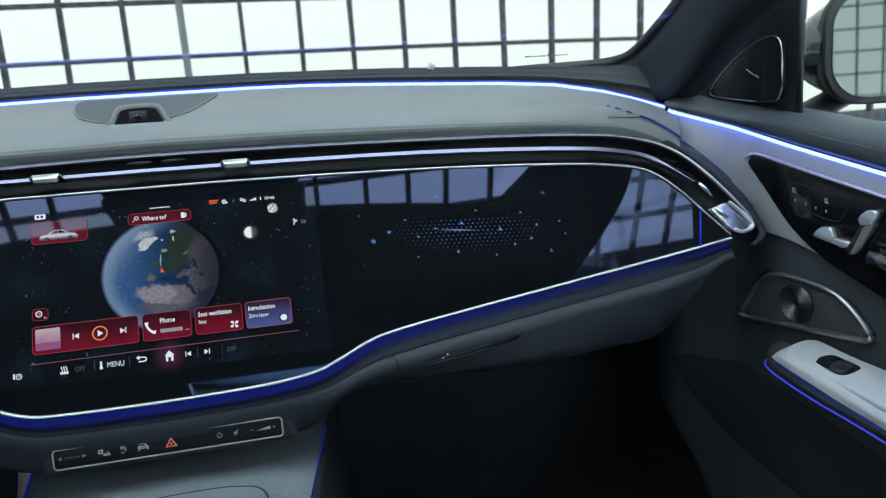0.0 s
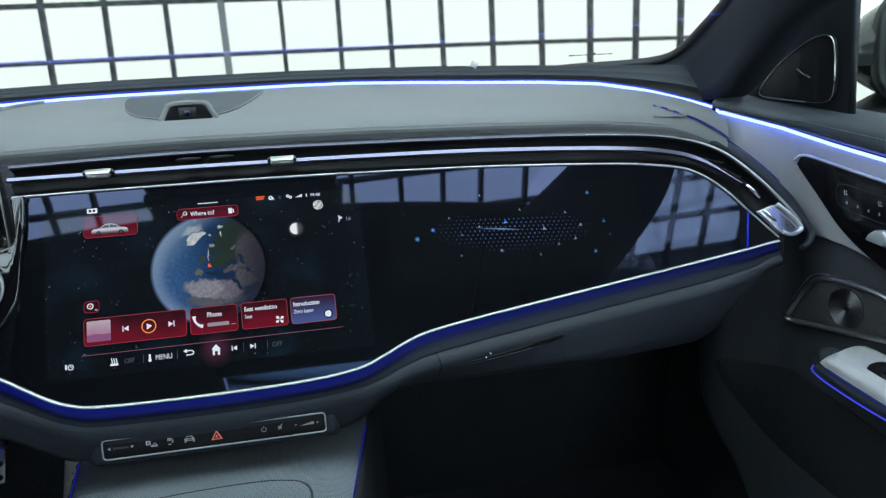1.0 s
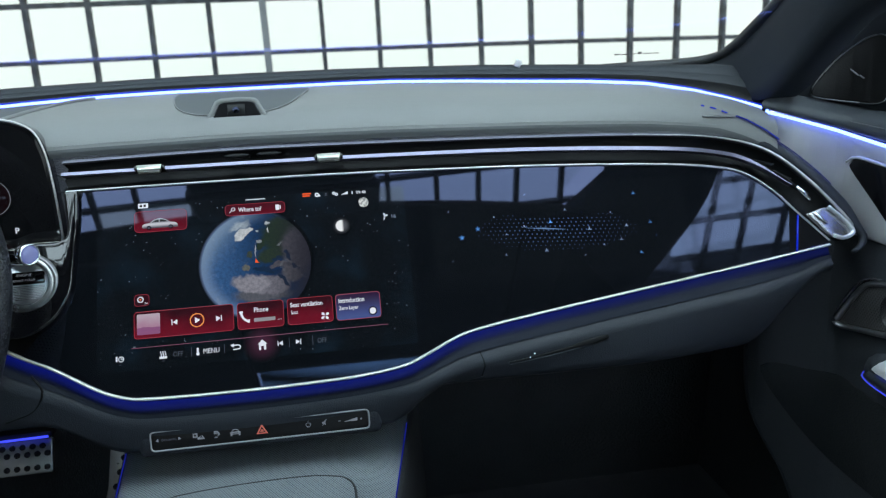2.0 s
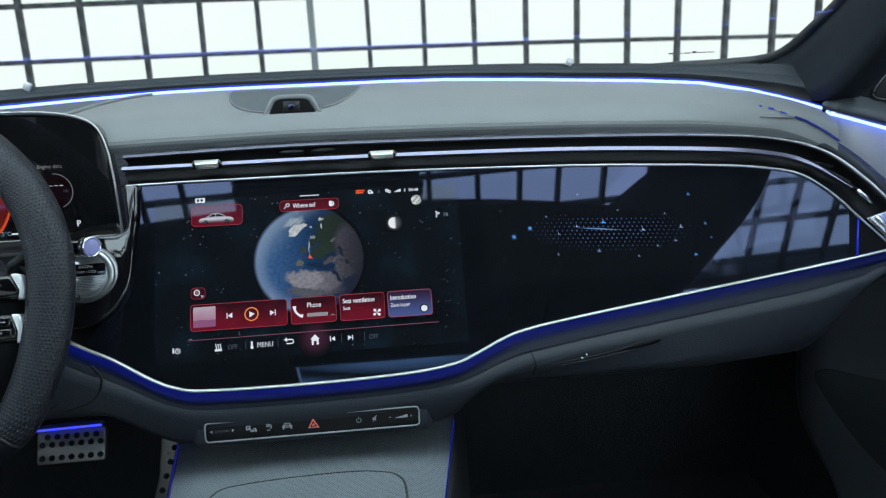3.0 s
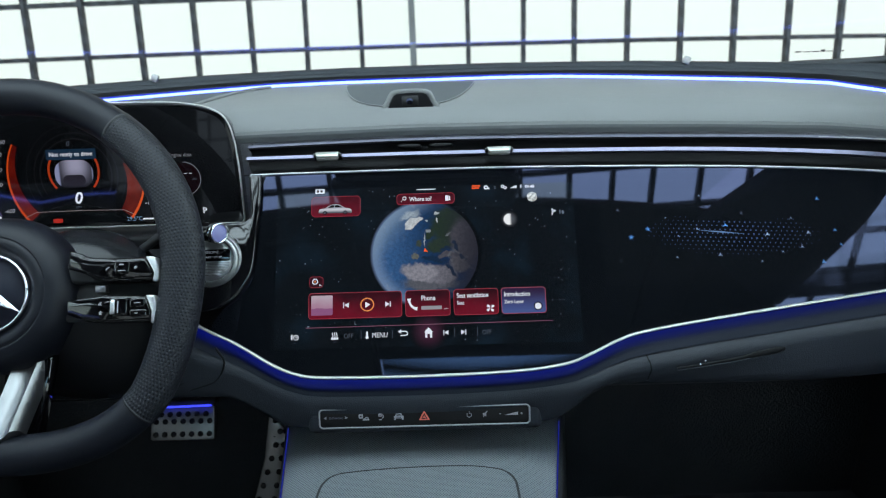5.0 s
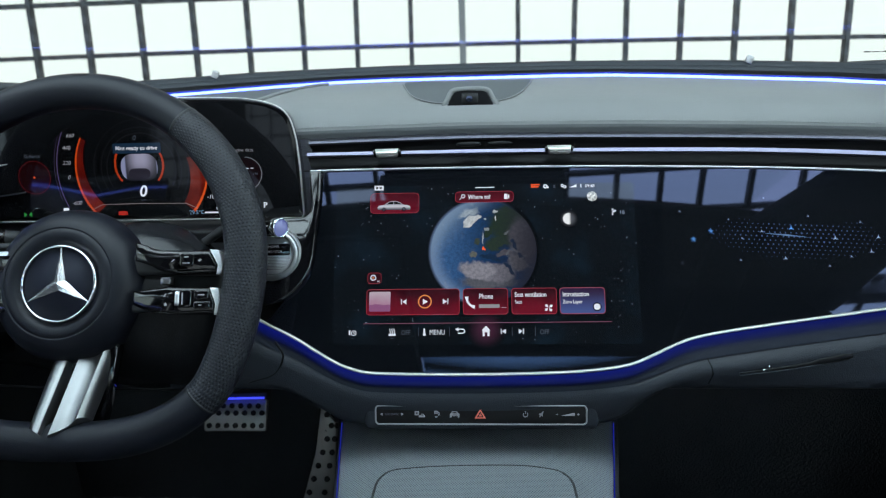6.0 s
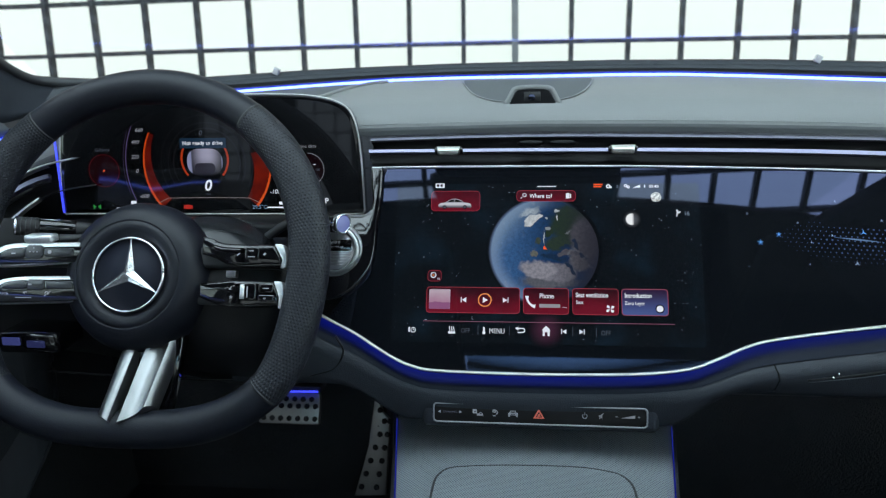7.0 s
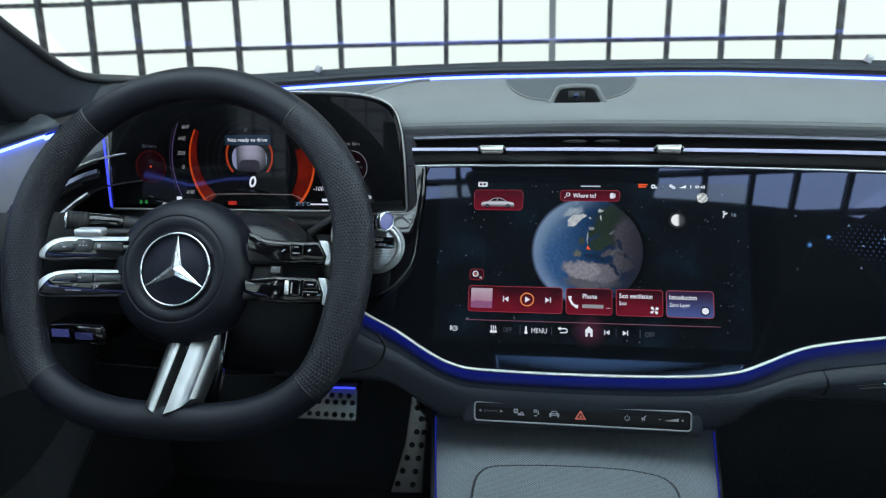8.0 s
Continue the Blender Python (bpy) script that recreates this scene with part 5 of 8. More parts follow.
part("half_moon", slab(disc(0.0932, sz(0.508), 0.0092, 36), 0.0002, lifted(UP), uv=True), half_moon_picture(0.0932, sz(0.508), 0.0092), screen, "picture of a bright half moon", smooth=False)
ui_poly("fan_mark", [(0.1352, 0.5106), (0.1362, 0.5106), (0.1368, 0.5132), (0.1395, 0.5140), (0.1395, 0.5152), (0.1362, 0.5148)], WHITE_UI, UP, screen)
part("fan_mark_dot", slab(disc(0.1362, sz(0.5158), 0.0010, 12), 0.0002, lifted(UP)), WHITE_UI, screen, smooth=False)
words("16", 0.0040, 0.1424, sz(0.5116), lifted(UP), lit("pale_blue_figures", (0.5, 0.62, 0.8), 0.5), screen)
# compass card
c = ui("compass_card", -0.1050, 0.4515, -0.0918, 0.4610, 0.003, CARD_FADE, UP, screen, "small dark red compass card")
frame_ui(-0.1050, 0.4515, -0.0918, 0.4610, 0.003, 0.0005, RED_EDGE, 0.0014, c)
part("compass_ring", ring(-0.0995, sz(0.4568), 0.0020, 0.0029, UIM, 0.0002, n=24), WHITE_UI, c, smooth=False)
part("compass_dot", slab(disc(-0.0995, sz(0.4568), 0.0009, 12), 0.0002, UIM), AMBER_UI, c, smooth=False)
words("N", 0.0022, -0.0955, sz(0.4525), UIM, WHITE_UI, c)
# lower cards
m_card = ui("music_card", -0.1055, 0.4238, -0.0150, 0.4462, 0.003, CARD_FADE, UP, screen, "dark red music card with a pink cover")
frame_ui(-0.1055, 0.4238, -0.0150, 0.4462, 0.003, 0.0006, RED_EDGE, 0.0014, m_card)


def cover_picture():
    m, n, l, b = nodes_of("pink_cover_picture")
    b.inputs["Base Color"].default_value, b.inputs["Roughness"].default_value = (0.01, 0.01, 0.01, 1), 0.03
    uv, sep, ns = n.new("ShaderNodeUVMap"), n.new("ShaderNodeSeparateXYZ"), n.new("ShaderNodeTexNoise")
    ns.inputs["Scale"].default_value = 120
    l.new(uv.outputs[0], sep.inputs[0]), l.new(uv.outputs[0], ns.inputs["Vector"])
    h = maths(n, l, "ADD", sep.outputs[1], maths(n, l, "MULTIPLY", maths(n, l, "SUBTRACT", ns.outputs[0], 0.5), 0.006))
    top = blend(n, l, ease(n, l, h, sz(0.433), sz(0.444)), (0.62, 0.34, 0.50), (0.75, 0.60, 0.72))
    l.new(blend(n, l, ease(n, l, h, sz(0.4335), sz(0.4325)), top, (0.40, 0.14, 0.33)), b.inputs["Emission Color"])
    b.inputs["Emission Strength"].default_value = 0.55
    return m


ui("cover", -0.1030, 0.4268, -0.0822, 0.4442, 0.001, cover_picture(), 0.0016, m_card, "pink and violet record cover")
skip_mark(-0.0690, 0.4352, -1, m_card)
skip_mark(-0.0285, 0.4352, 1, m_card)
part("play_ring", ring(-0.0485, sz(0.4352), 0.0056, 0.0067, UIM, 0.0002), AMBER_UI, m_card, "amber play ring", smooth=False)
ui_poly("play_mark", tri(-0.0480, 0.4352, 0.0048, 0.0052, 1), WHITE_UI, 0.0016, m_card)
p_card = ui("phone_card", -0.0112, 0.4238, 0.0318, 0.4462, 0.003, CARD_FADE, UP, screen, "dark red phone card")
frame_ui(-0.0112, 0.4238, 0.0318, 0.4462, 0.003, 0.0006, RED_EDGE, 0.0014, p_card)
slim("Phone", 0.0049, 0.0040, 0.4374, p_card)
ui("name_bar", 0.0040, 0.4293, 0.0238, 0.4324, 0.0006, lit("grey_name_bar", (0.75, 0.78, 0.85), 0.35), 0.0016, p_card)
for k in range(3):
    ui("name_dot", 0.0262 + 0.0015 * k, 0.4293, 0.0269 + 0.0015 * k, 0.4299, 0.0003, WHITE_UI, 0.0016, p_card)
hand = curve([(-0.0078, 0.4392, 0), (-0.0075, 0.4362, 0), (-0.0056, 0.4330, 0), (-0.0026, 0.4308, 0), (0.0000, 0.4302, 0)], 16)
part("receiver_mark", tube([on_screen(p.x, p.y, 0.0016) for p in hand], lambda t: 0.0010 + 0.0009 * abs(2 * t - 1) ** 3, 0.0002, n=6, up=(0, -0.894, 0.447)), WHITE_UI, p_card)
s_card = ui("seat_card", 0.0357, 0.4238, 0.0785, 0.4462, 0.003, CARD_FADE, UP, screen, "dark red seat card")
frame_ui(0.0357, 0.4238, 0.0785, 0.4462, 0.003, 0.0006, RED_EDGE, 0.0014, s_card)
slim("Seat ventilation", 0.0045, 0.0384, 0.4388, s_card)
slim("Seat", 0.0037, 0.0385, 0.4328, s_card, 0.00003)
for a in (35, 125, 215, 305):
    part("fan_blade", slab([(0.0708 + 0.0042 * math.cos(radians(a + d)) * f, sz(0.4290) + 0.0038 * math.sin(radians(a + d)) * f) for d, f in ((0, 0.1), (-22, 0.8), (0, 1.15), (30, 0.9))], 0.0002, UIM), WHITE_UI, s_card, smooth=False)


def violet_picture():
    m, n, l, b = nodes_of("night_sky_card_picture")
    b.inputs["Base Color"].default_value, b.inputs["Roughness"].default_value = (0.01, 0.01, 0.01, 1), 0.03
    uv, sep = n.new("ShaderNodeUVMap"), n.new("ShaderNodeSeparateXYZ")
    l.new(uv.outputs[0], sep.inputs[0])
    l.new(blend(n, l, ease(n, l, sep.outputs[1], sz(0.422), sz(0.446)), (0.050, 0.080, 0.25), (0.020, 0.007, 0.035)), b.inputs["Emission Color"])
    b.inputs["Emission Strength"].default_value = 1.0
    return m


v_card = ui("intro_card", 0.0818, 0.4238, 0.1245, 0.4462, 0.003, violet_picture(), UP, screen, "blue and violet introduction card")
frame_ui(0.0818, 0.4238, 0.1245, 0.4462, 0.003, 0.0006, lit("pink_card_edge", (0.7, 0.12, 0.2), 0.4), 0.0014, v_card)
slim("Introduction", 0.0045, 0.0843, 0.4388, v_card)
slim("Zero Layer", 0.0037, 0.0844, 0.4326, v_card, 0.00003)
part("info_disc", slab(disc(0.1168, sz(0.4296), 0.0031, 24), 0.0002, UIM), WHITE_UI, v_card, smooth=False)
part("info_disc_edge", ring(0.1168, sz(0.4296), 0.0031, 0.0042, UIM, 0.0002, n=24), BLACK, v_card, smooth=False)


part("base_line", tube([on_screen(-0.108, 0.4162, UP), on_screen(0.130, 0.4168, UP)], 0.0003, 0.0002, n=4, up=(0, -0.894, 0.447)), lit("rose_line", (0.7, 0.25, 0.4), 0.25), screen)


def glow_picture(name, cx, cy, r, color):
    """A soft round glow on the dark screen."""
    m, n, l, b = nodes_of(name)
    b.inputs["Base Color"].default_value, b.inputs["Roughness"].default_value = (0.0044, 0.0050, 0.0064, 1), 0.03
    b.inputs["Specular Tint"].default_value = (0.62, 0.68, 0.95, 1)
    uv, mp, gap = n.new("ShaderNodeUVMap"), n.new("ShaderNodeMapping"), n.new("ShaderNodeVectorMath")
    mp.inputs["Location"].default_value, mp.inputs["Scale"].default_value = (-cx / r, -cy / r, 0), (1 / r, 1 / r, 1)
    gap.operation = "LENGTH"
    l.new(uv.outputs[0], mp.inputs["Vector"]), l.new(mp.outputs[0], gap.inputs[0])
    l.new(blend(n, l, ease(n, l, gap.outputs["Value"], 1.0, 0.1), (0.0008, 0.0015, 0.0024), color), b.inputs["Emission Color"])
    b.inputs["Emission Strength"].default_value = 1.0
    return m


part("home_glow", slab(disc(0.0105, sz(0.4105), 0.019, 40), 0.0002, lifted(0.0010), uv=True), glow_picture("rose_glow_picture", 0.0105, sz(0.4105), 0.019, (0.045, 0.011, 0.027)), screen, smooth=False)
# bottom row
OFFC = lit("grey_blue_pixels", (0.30, 0.36, 0.46), 0.22)
slim("OFF", 0.0047, -0.0712, 0.4064, screen, 0.0, OFFC)
slim("MENU", 0.0050, -0.0440, 0.4064, screen, 0.0)
slim("OFF", 0.0047, 0.0618, 0.4064, screen, 0.0, OFFC)
for x in (-0.0545, -0.0245, 0.0355, 0.0575):
    ui("divider", x - 0.0002, 0.4052, x + 0.0002, 0.4128, 0.0001, DIM_UI, UP, screen)
ui("thermo_mark", -0.0497, 0.4062, -0.0480, 0.4120, 0.0008, WHITE_UI, UP, screen)
part("thermo_bulb", slab(disc(-0.0488, sz(0.4068), 0.0015, 14), 0.0002, lifted(UP)), WHITE_UI, screen, smooth=False)
ui_poly("home_mark", [(0.0062, 0.4098), (0.0105, 0.4138), (0.0148, 0.4098), (0.0138, 0.4098), (0.0138, 0.4050), (0.0118, 0.4050), (0.0118, 0.4082), (0.0092, 0.4082), (0.0092, 0.4050), (0.0072, 0.4050), (0.0072, 0.4098)], WHITE_UI, UP, screen)
skip_mark(0.0272, 0.4090, -1, screen, 0.9)
skip_mark(0.0440, 0.4090, 1, screen, 0.9)
arr = curve([(-0.0160, 0.4110, 0), (-0.0115, 0.4110, 0), (-0.0098, 0.4094, 0), (-0.0112, 0.4078, 0), (-0.0165, 0.4076, 0)], 20)
part("back_mark", tube([on_screen(p.x, p.y, UP) for p in arr], 0.0005, 0.0002, n=4, up=(0, -0.894, 0.447)), WHITE_UI, screen)
ui_poly("back_mark_tip", [(-0.0190, 0.4110), (-0.0158, 0.4129), (-0.0158, 0.4091)], WHITE_UI, UP, screen)
for k in range(3):
    part("heat_mark", tube([on_screen(-0.0820 + 0.0020 * k + 0.0004 * math.sin(j), 0.4068 + 0.0010 * j, UP) for j in range(6)], 0.0004, 0.0002, n=4, up=(0, -0.894, 0.447)), WHITE_UI, screen)
ui("heat_mark_base", -0.0834, 0.4056, -0.0766, 0.4074, 0.0002, WHITE_UI, UP, screen)
ui("heat_level", -0.0815, 0.4034, -0.0785, 0.4038, 0.0001, DIM_UI, UP, screen)
part("timer_ring", ring(-0.1175, sz(0.4082), 0.0019, 0.0026, lifted(UP), 0.0002, n=20), WHITE_UI, screen, smooth=False)
ui("timer_stem", -0.1222, 0.4064, -0.1208, 0.4108, 0.0006, WHITE_UI, UP, screen)
ui_poly("timer_hand", [(-0.1177, 0.4080), (-0.1177, 0.4094), (-0.1171, 0.4094), (-0.1171, 0.4084), (-0.1160, 0.4084), (-0.1160, 0.4080)], WHITE_UI, UP, screen)
ui("timer_level", -0.1195, 0.4034, -0.1175, 0.4038, 0.0001, DIM_UI, UP, screen)

# passenger's side of the display: a veil of dots with small three-armed stars
BACKLIT = mat("passenger_screen_glass", (0.0046, 0.0055, 0.0072), 0.014, wear=0.02, spec=0.66, tint=(0.47, 0.54, 0.95))
BACKLIT.node_tree.nodes["Principled BSDF"].inputs["Emission Color"].default_value = (0.7, 0.85, 1.0, 1)
BACKLIT.node_tree.nodes["Principled BSDF"].inputs["Emission Strength"].default_value = 0.0008
veil = ui("passenger_screen", 0.183, 0.445, 0.452, 0.532, 0.003, BACKLIT, 0.0003, label="dark passenger screen with blue stars")
rnd = random.Random(5)
dots = bmesh.new()
for i in range(-17, 18):
    for j in range(-6, 7):
        x, z = i * 0.0050 + (0.0025 if j % 2 else 0), j * 0.0036
        e = (x / 0.080) ** 2 + (z / 0.019) ** 2
        if e < 1 + 0.15 * rnd.random() and not (abs(x) < 0.045 and z > 0.012 + 0.00012 * abs(i)):
            cx, cz, r = 0.312 + x, 0.4885 + z - 0.05 * x, 0.00074 * (1.25 - 0.7 * e) * (1.2 if rnd.random() < 0.2 else 0.95)
            vs = [dots.verts.new(on_screen(cx + r * math.cos(a), cz + r * math.sin(a), 0.0009)) for a in (0.8, 2.4, 3.9, 5.5)]
            dots.faces.new(vs)
tagged(part("star_dots", dots, DOT_UI, veil, smooth=False), kind="stuff")
part("star_streak", slab([(0.278, sz(0.4926)), (0.300, sz(0.4912)), (0.322, sz(0.4882)), (0.300, sz(0.4898))], 0.0002, lifted(0.0012)), lit("pale_streak", (0.35, 0.6, 1.0), 0.35), veil, smooth=False)
STARS = ((0.212, 0.488, 2.1), (0.229, 0.495, 1.9), (0.305, 0.4965, 1.9), (0.345, 0.487, 1.8), (0.385, 0.4875, 1.6), (0.297, 0.470, 1.7), (0.396, 0.461, 1.6), (0.398, 0.518, 1.6), (0.411, 0.489, 1.3), (0.258, 0.488, 1.0), (0.277, 0.494, 1.2), (0.358, 0.471, 1.1), (0.255, 0.469, 1.0), (0.377, 0.475, 1.3), (0.337, 0.463, 1.0), (0.370, 0.501, 0.9), (0.201, 0.513, 0.9), (0.200, 0.467, 0.8), (0.282, 0.524, 0.9), (0.322, 0.507, 1.0), (0.247, 0.505, 0.9), (0.415, 0.476, 0.8))
for x, z, s in STARS:
    pts = []
    arms = 5 if s > 1.85 and x < 0.25 else 3
    for k in range(2 * arms):
        a, r = radians(90 + 180 / arms * k), (0.0016 if k % 2 == 0 else 0.00026) * s
        pts.append((x + r * math.cos(a), sz(z) + r * math.sin(a)))
    part("star", slab(pts, 0.0002, lifted(0.0013)), BLUE_UI if s > 1.85 or x > 0.39 else STAR_UI, veil, smooth=False)

# ---- driver's display ----
CLUSTER = plane_at((0, 0.7465, 0.515), (1, 0, 0), (0, 0.07, 1))


def cv(z):
    return (z - 0.515) * 1.0025


def cl(out):
    return CLUSTER @ Matrix.Translation((0, 0, out))


def cui(name, x0, z0, x1, z1, r, material, out, parent, label=""):
    return part(name, slab(rounded(x0, cv(z0), x1, cv(z1), r, 5), 0.0003, cl(out), uv=True), material, parent, label, smooth=False)


cluster = thing("driver_display", (-0.345, 0.75, 0.50), "free-standing black driver display with orange gauges lit", "display")
SHOULDER = [(-0.1790, 0.5092), (-0.1768, 0.5115), (-0.1768, 0.5180), (-0.1776, 0.5460), (-0.1790, 0.5710), (-0.1818, 0.5945), (-0.1885, 0.6140), (-0.2010, 0.6240), (-0.2245, 0.6302), (-0.2600, 0.6328), (-0.345, 0.6338)]
case_line = [(p.x, p.z) for p in curve([(x, 0, z) for x, z in SHOULDER] + [(-0.69 - x, 0, z) for x, z in reversed(SHOULDER[:-1])], 110)]


def inset(by_x, by_z):
    return [(-0.345 + (x + 0.345) * by_x, cv(0.5715 + (z - 0.5715) * by_z)) for x, z in case_line]


part("casing", slab(inset(1, 1), 0.016, CLUSTER, 0.002, 3), BLACK, cluster, "black casing")
part("edge", tube([CLUSTER @ Vector((x, y, -0.001)) for x, y in inset(1, 1)], 0.0010, 0.002, n=6, closed=True, up=(0, -1, 0.2)), EDGE_METAL, cluster, "satin chrome edge")
cscr = part("screen_area", slab(inset(0.975, 0.93), 0.0003, cl(0.0006), uv=True), CLUSTER_GLASS, cluster, "glossy black screen", smooth=False)
part("left_light", tube([CLUSTER @ Vector((x, cv(z), 0.001)) for x, z in ((-0.5118, 0.5110), (-0.5148, 0.5890))], 0.0012, n=6), GLOW_LINE, cluster, "blue light line")


def gauge_picture():
    m, n, l, b = nodes_of("orange_gauge_picture")
    b.inputs["Base Color"].default_value, b.inputs["Roughness"].default_value = (0.006, 0.004, 0.004, 1), 0.04
    uv, ns = n.new("ShaderNodeTexCoord"), n.new("ShaderNodeTexNoise")
    ns.inputs["Scale"].default_value = 45
    l.new(uv.outputs["Object"], ns.inputs["Vector"])
    l.new(blend(n, l, ease(n, l, ns.outputs[0], 0.3, 0.7), (0.13, 0.004, 0.002), (0.30, 0.016, 0.004)), b.inputs["Emission Color"])
    b.inputs["Emission Strength"].default_value = 0.38
    return m


def car_glow_picture():
    """A small car seen from behind: a pale glow that is brightest near its roof."""
    m, n, l, b = nodes_of("pale_car_glow_picture")
    b.inputs["Base Color"].default_value, b.inputs["Roughness"].default_value = (0.006, 0.006, 0.008, 1), 0.04
    uv, sep = n.new("ShaderNodeUVMap"), n.new("ShaderNodeSeparateXYZ")
    l.new(uv.outputs[0], sep.inputs[0])
    off = maths(n, l, "ABSOLUTE", maths(n, l, "SUBTRACT", sep.outputs[0], -0.345))
    glow = maths(n, l, "MULTIPLY", ease(n, l, sep.outputs[1], cv(0.550), cv(0.572)), ease(n, l, off, 0.020, 0.002))
    edge = ease(n, l, off, 0.0155, 0.0178)
    l.new(blend(n, l, edge, blend(n, l, glow, (0.006, 0.006, 0.010), (0.26, 0.26, 0.36)), (0.20, 0.22, 0.36)), b.inputs["Emission Color"])
    b.inputs["Emission Strength"].default_value = 1.0
    return m


GAUGE = gauge_picture()
INNER_ARC = lit("dim_orange_arc", (1.0, 0.10, 0.015), 0.30)
gx, gz = -0.345, 0.563
def gauge_arc(r_out, r_in, a0, a1, out, n=28):
    """A piece of a ring whose inner radius runs from r_in[0] to r_in[1]."""
    bm = bmesh.new()
    a = [radians(a0 + (a1 - a0) * k / n) for k in range(n + 1)]
    outer = [bm.verts.new((gx + r_out * math.cos(q), cv(gz) + r_out * math.sin(q), 0)) for q in a]
    inner = [bm.verts.new((gx + (r_in[0] + (r_in[1] - r_in[0]) * k / n) * math.cos(q), cv(gz) + (r_in[0] + (r_in[1] - r_in[0]) * k / n) * math.sin(q), 0)) for k, q in enumerate(a)]
    for k in range(n):
        bm.faces.new((outer[k], outer[k + 1], inner[k + 1], inner[k]))
    bmesh.ops.transform(bm, matrix=cl(out), verts=bm.verts)
    return bm


part("left_gauge", gauge_arc(0.0705, (0.0645, 0.0560), 152, 222, 0.0012), GAUGE, cscr, "orange gauge arc", smooth=False)
part("left_gauge_edge", gauge_arc(0.0708, (0.0694, 0.0682), 152, 220, 0.0014), lit("orange_gauge_glow", (1.0, 0.11, 0.01), 0.42), cscr, smooth=False)
part("right_gauge", gauge_arc(0.0705, (0.0560, 0.0500), -40, 12, 0.0012), GAUGE, cscr, "orange gauge arc", smooth=False)
part("right_gauge_edge", gauge_arc(0.0708, (0.0682, 0.0694), -40, 10, 0.0014), lit("orange_gauge_rim", (1.0, 0.13, 0.02), 0.55), cscr, smooth=False)
part("gauge_line", ring(gx, cv(gz), 0.0900, 0.0908, cl(0.0012), 0.0002, 154, 206, 30), lit("violet_gauge_line", (0.35, 0.25, 0.6), 0.22), cscr, smooth=False)
part("gauge_line", ring(gx, cv(gz), 0.0930, 0.0934, cl(0.0012), 0.0002, 158, 200, 30), lit("dim_violet_gauge_line", (0.35, 0.25, 0.6), 0.10), cscr, smooth=False)
for r, a in ((0.036, 0.02), (0.042, 0.015), (0.050, 0.012)):
    part("depth_ring", ring(gx, cv(gz), r, r + 0.0015, cl(0.0010), 0.0002, -30, 210, 40), lit("faint_ring_picture", (0.3, 0.3, 0.36), a), cscr, smooth=False)
part("inner_arc", ring(-0.347, cv(0.5675), 0.0246, 0.0266, cl(0.0012), 0.0002, 145, 222, 30), INNER_ARC, cscr, smooth=False)
part("inner_arc", ring(-0.347, cv(0.5675), 0.0246, 0.0266, cl(0.0012), 0.0002, -42, 35, 30), INNER_ARC, cscr, smooth=False)
part("road_disc", slab(rounded(-0.3665, cv(0.5505), -0.3275, cv(0.5785), 0.012), 0.0002, cl(0.0012), uv=True), car_glow_picture(), cscr, "small grey car picture", smooth=False)
part("car_roof", slab(rounded(-0.3585, cv(0.5525), -0.3355, cv(0.5635), 0.006), 0.0002, cl(0.0014)), lit("dark_car_picture", (0.05, 0.045, 0.07), 0.3), cscr, smooth=False)
c = cui("message_box", -0.3735, 0.579, -0.3225, 0.5895, 0.001, lit("blue_message_box", (0.008, 0.024, 0.05), 0.8), 0.0014, cscr)
words("Not ready to drive", 0.0042, -0.348, cv(0.5825), cl(0.0018), WHITE_UI, c, "CENTER", 0.00004)
words("0", 0.0052, -0.350, cv(0.5925), cl(0.0014), DIM_UI, cscr, "CENTER", slant=0.2)
words("0", 0.0118, -0.3455, cv(0.5345), cl(0.0014), WHITE_UI, cscr, "CENTER", 0.0003, slant=0.2)
words("rpm", 0.0026, -0.3455, cv(0.5297), cl(0.0014), DIM_UI, cscr, "CENTER")
for txt, x, z in (("660", -0.4180, 0.5968), ("440", -0.4232, 0.5842), ("220", -0.4246, 0.5687), ("0", -0.4233, 0.5537), ("-600", -0.4175, 0.5268)):
    words(txt, 0.0042, x, cv(z), cl(0.0014), lit("grey_scale_figures", (0.7, 0.72, 0.8), 0.4), cscr, "CENTER", slant=0.25)
words("-100", 0.0046, -0.272, cv(0.5310), cl(0.0014), WHITE_UI, cscr, "CENTER", slant=0.25)
words("G-Force", 0.0036, -0.461, cv(0.5765), cl(0.0014), DIM_UI, cscr, "CENTER")
part("force_ring", ring(-0.461, cv(0.556), 0.0168, 0.0176, cl(0.0012), 0.0002), lit("dark_red_ring", (0.5, 0.03, 0.05), 0.10), cscr, smooth=False)
part("force_disc", slab(disc(-0.461, cv(0.556), 0.0165), 0.0002, cl(0.0010)), lit("dark_red_disc", (0.3, 0.01, 0.02), 0.02), cscr, smooth=False)
part("force_dot", slab(disc(-0.461, cv(0.556), 0.0010, 12), 0.0002, cl(0.0014)), ORANGE_UI, cscr, smooth=False)
words("Engine data", 0.0037, -0.237, cv(0.5785), cl(0.0014), lit("grey_caption", (0.7, 0.72, 0.8), 0.3), cscr, "CENTER")
part("engine_ring", ring(-0.235, cv(0.556), 0.0165, 0.0172, cl(0.0012), 0.0002, -70, 90), lit("grey_ring_picture", (0.6, 0.62, 0.7), 0.3), cscr, smooth=False)
part("engine_disc", slab(disc(-0.235, cv(0.556), 0.0160), 0.0002, cl(0.0010)), lit("dark_red_disc_dim", (0.3, 0.01, 0.03), 0.010), cscr, smooth=False)
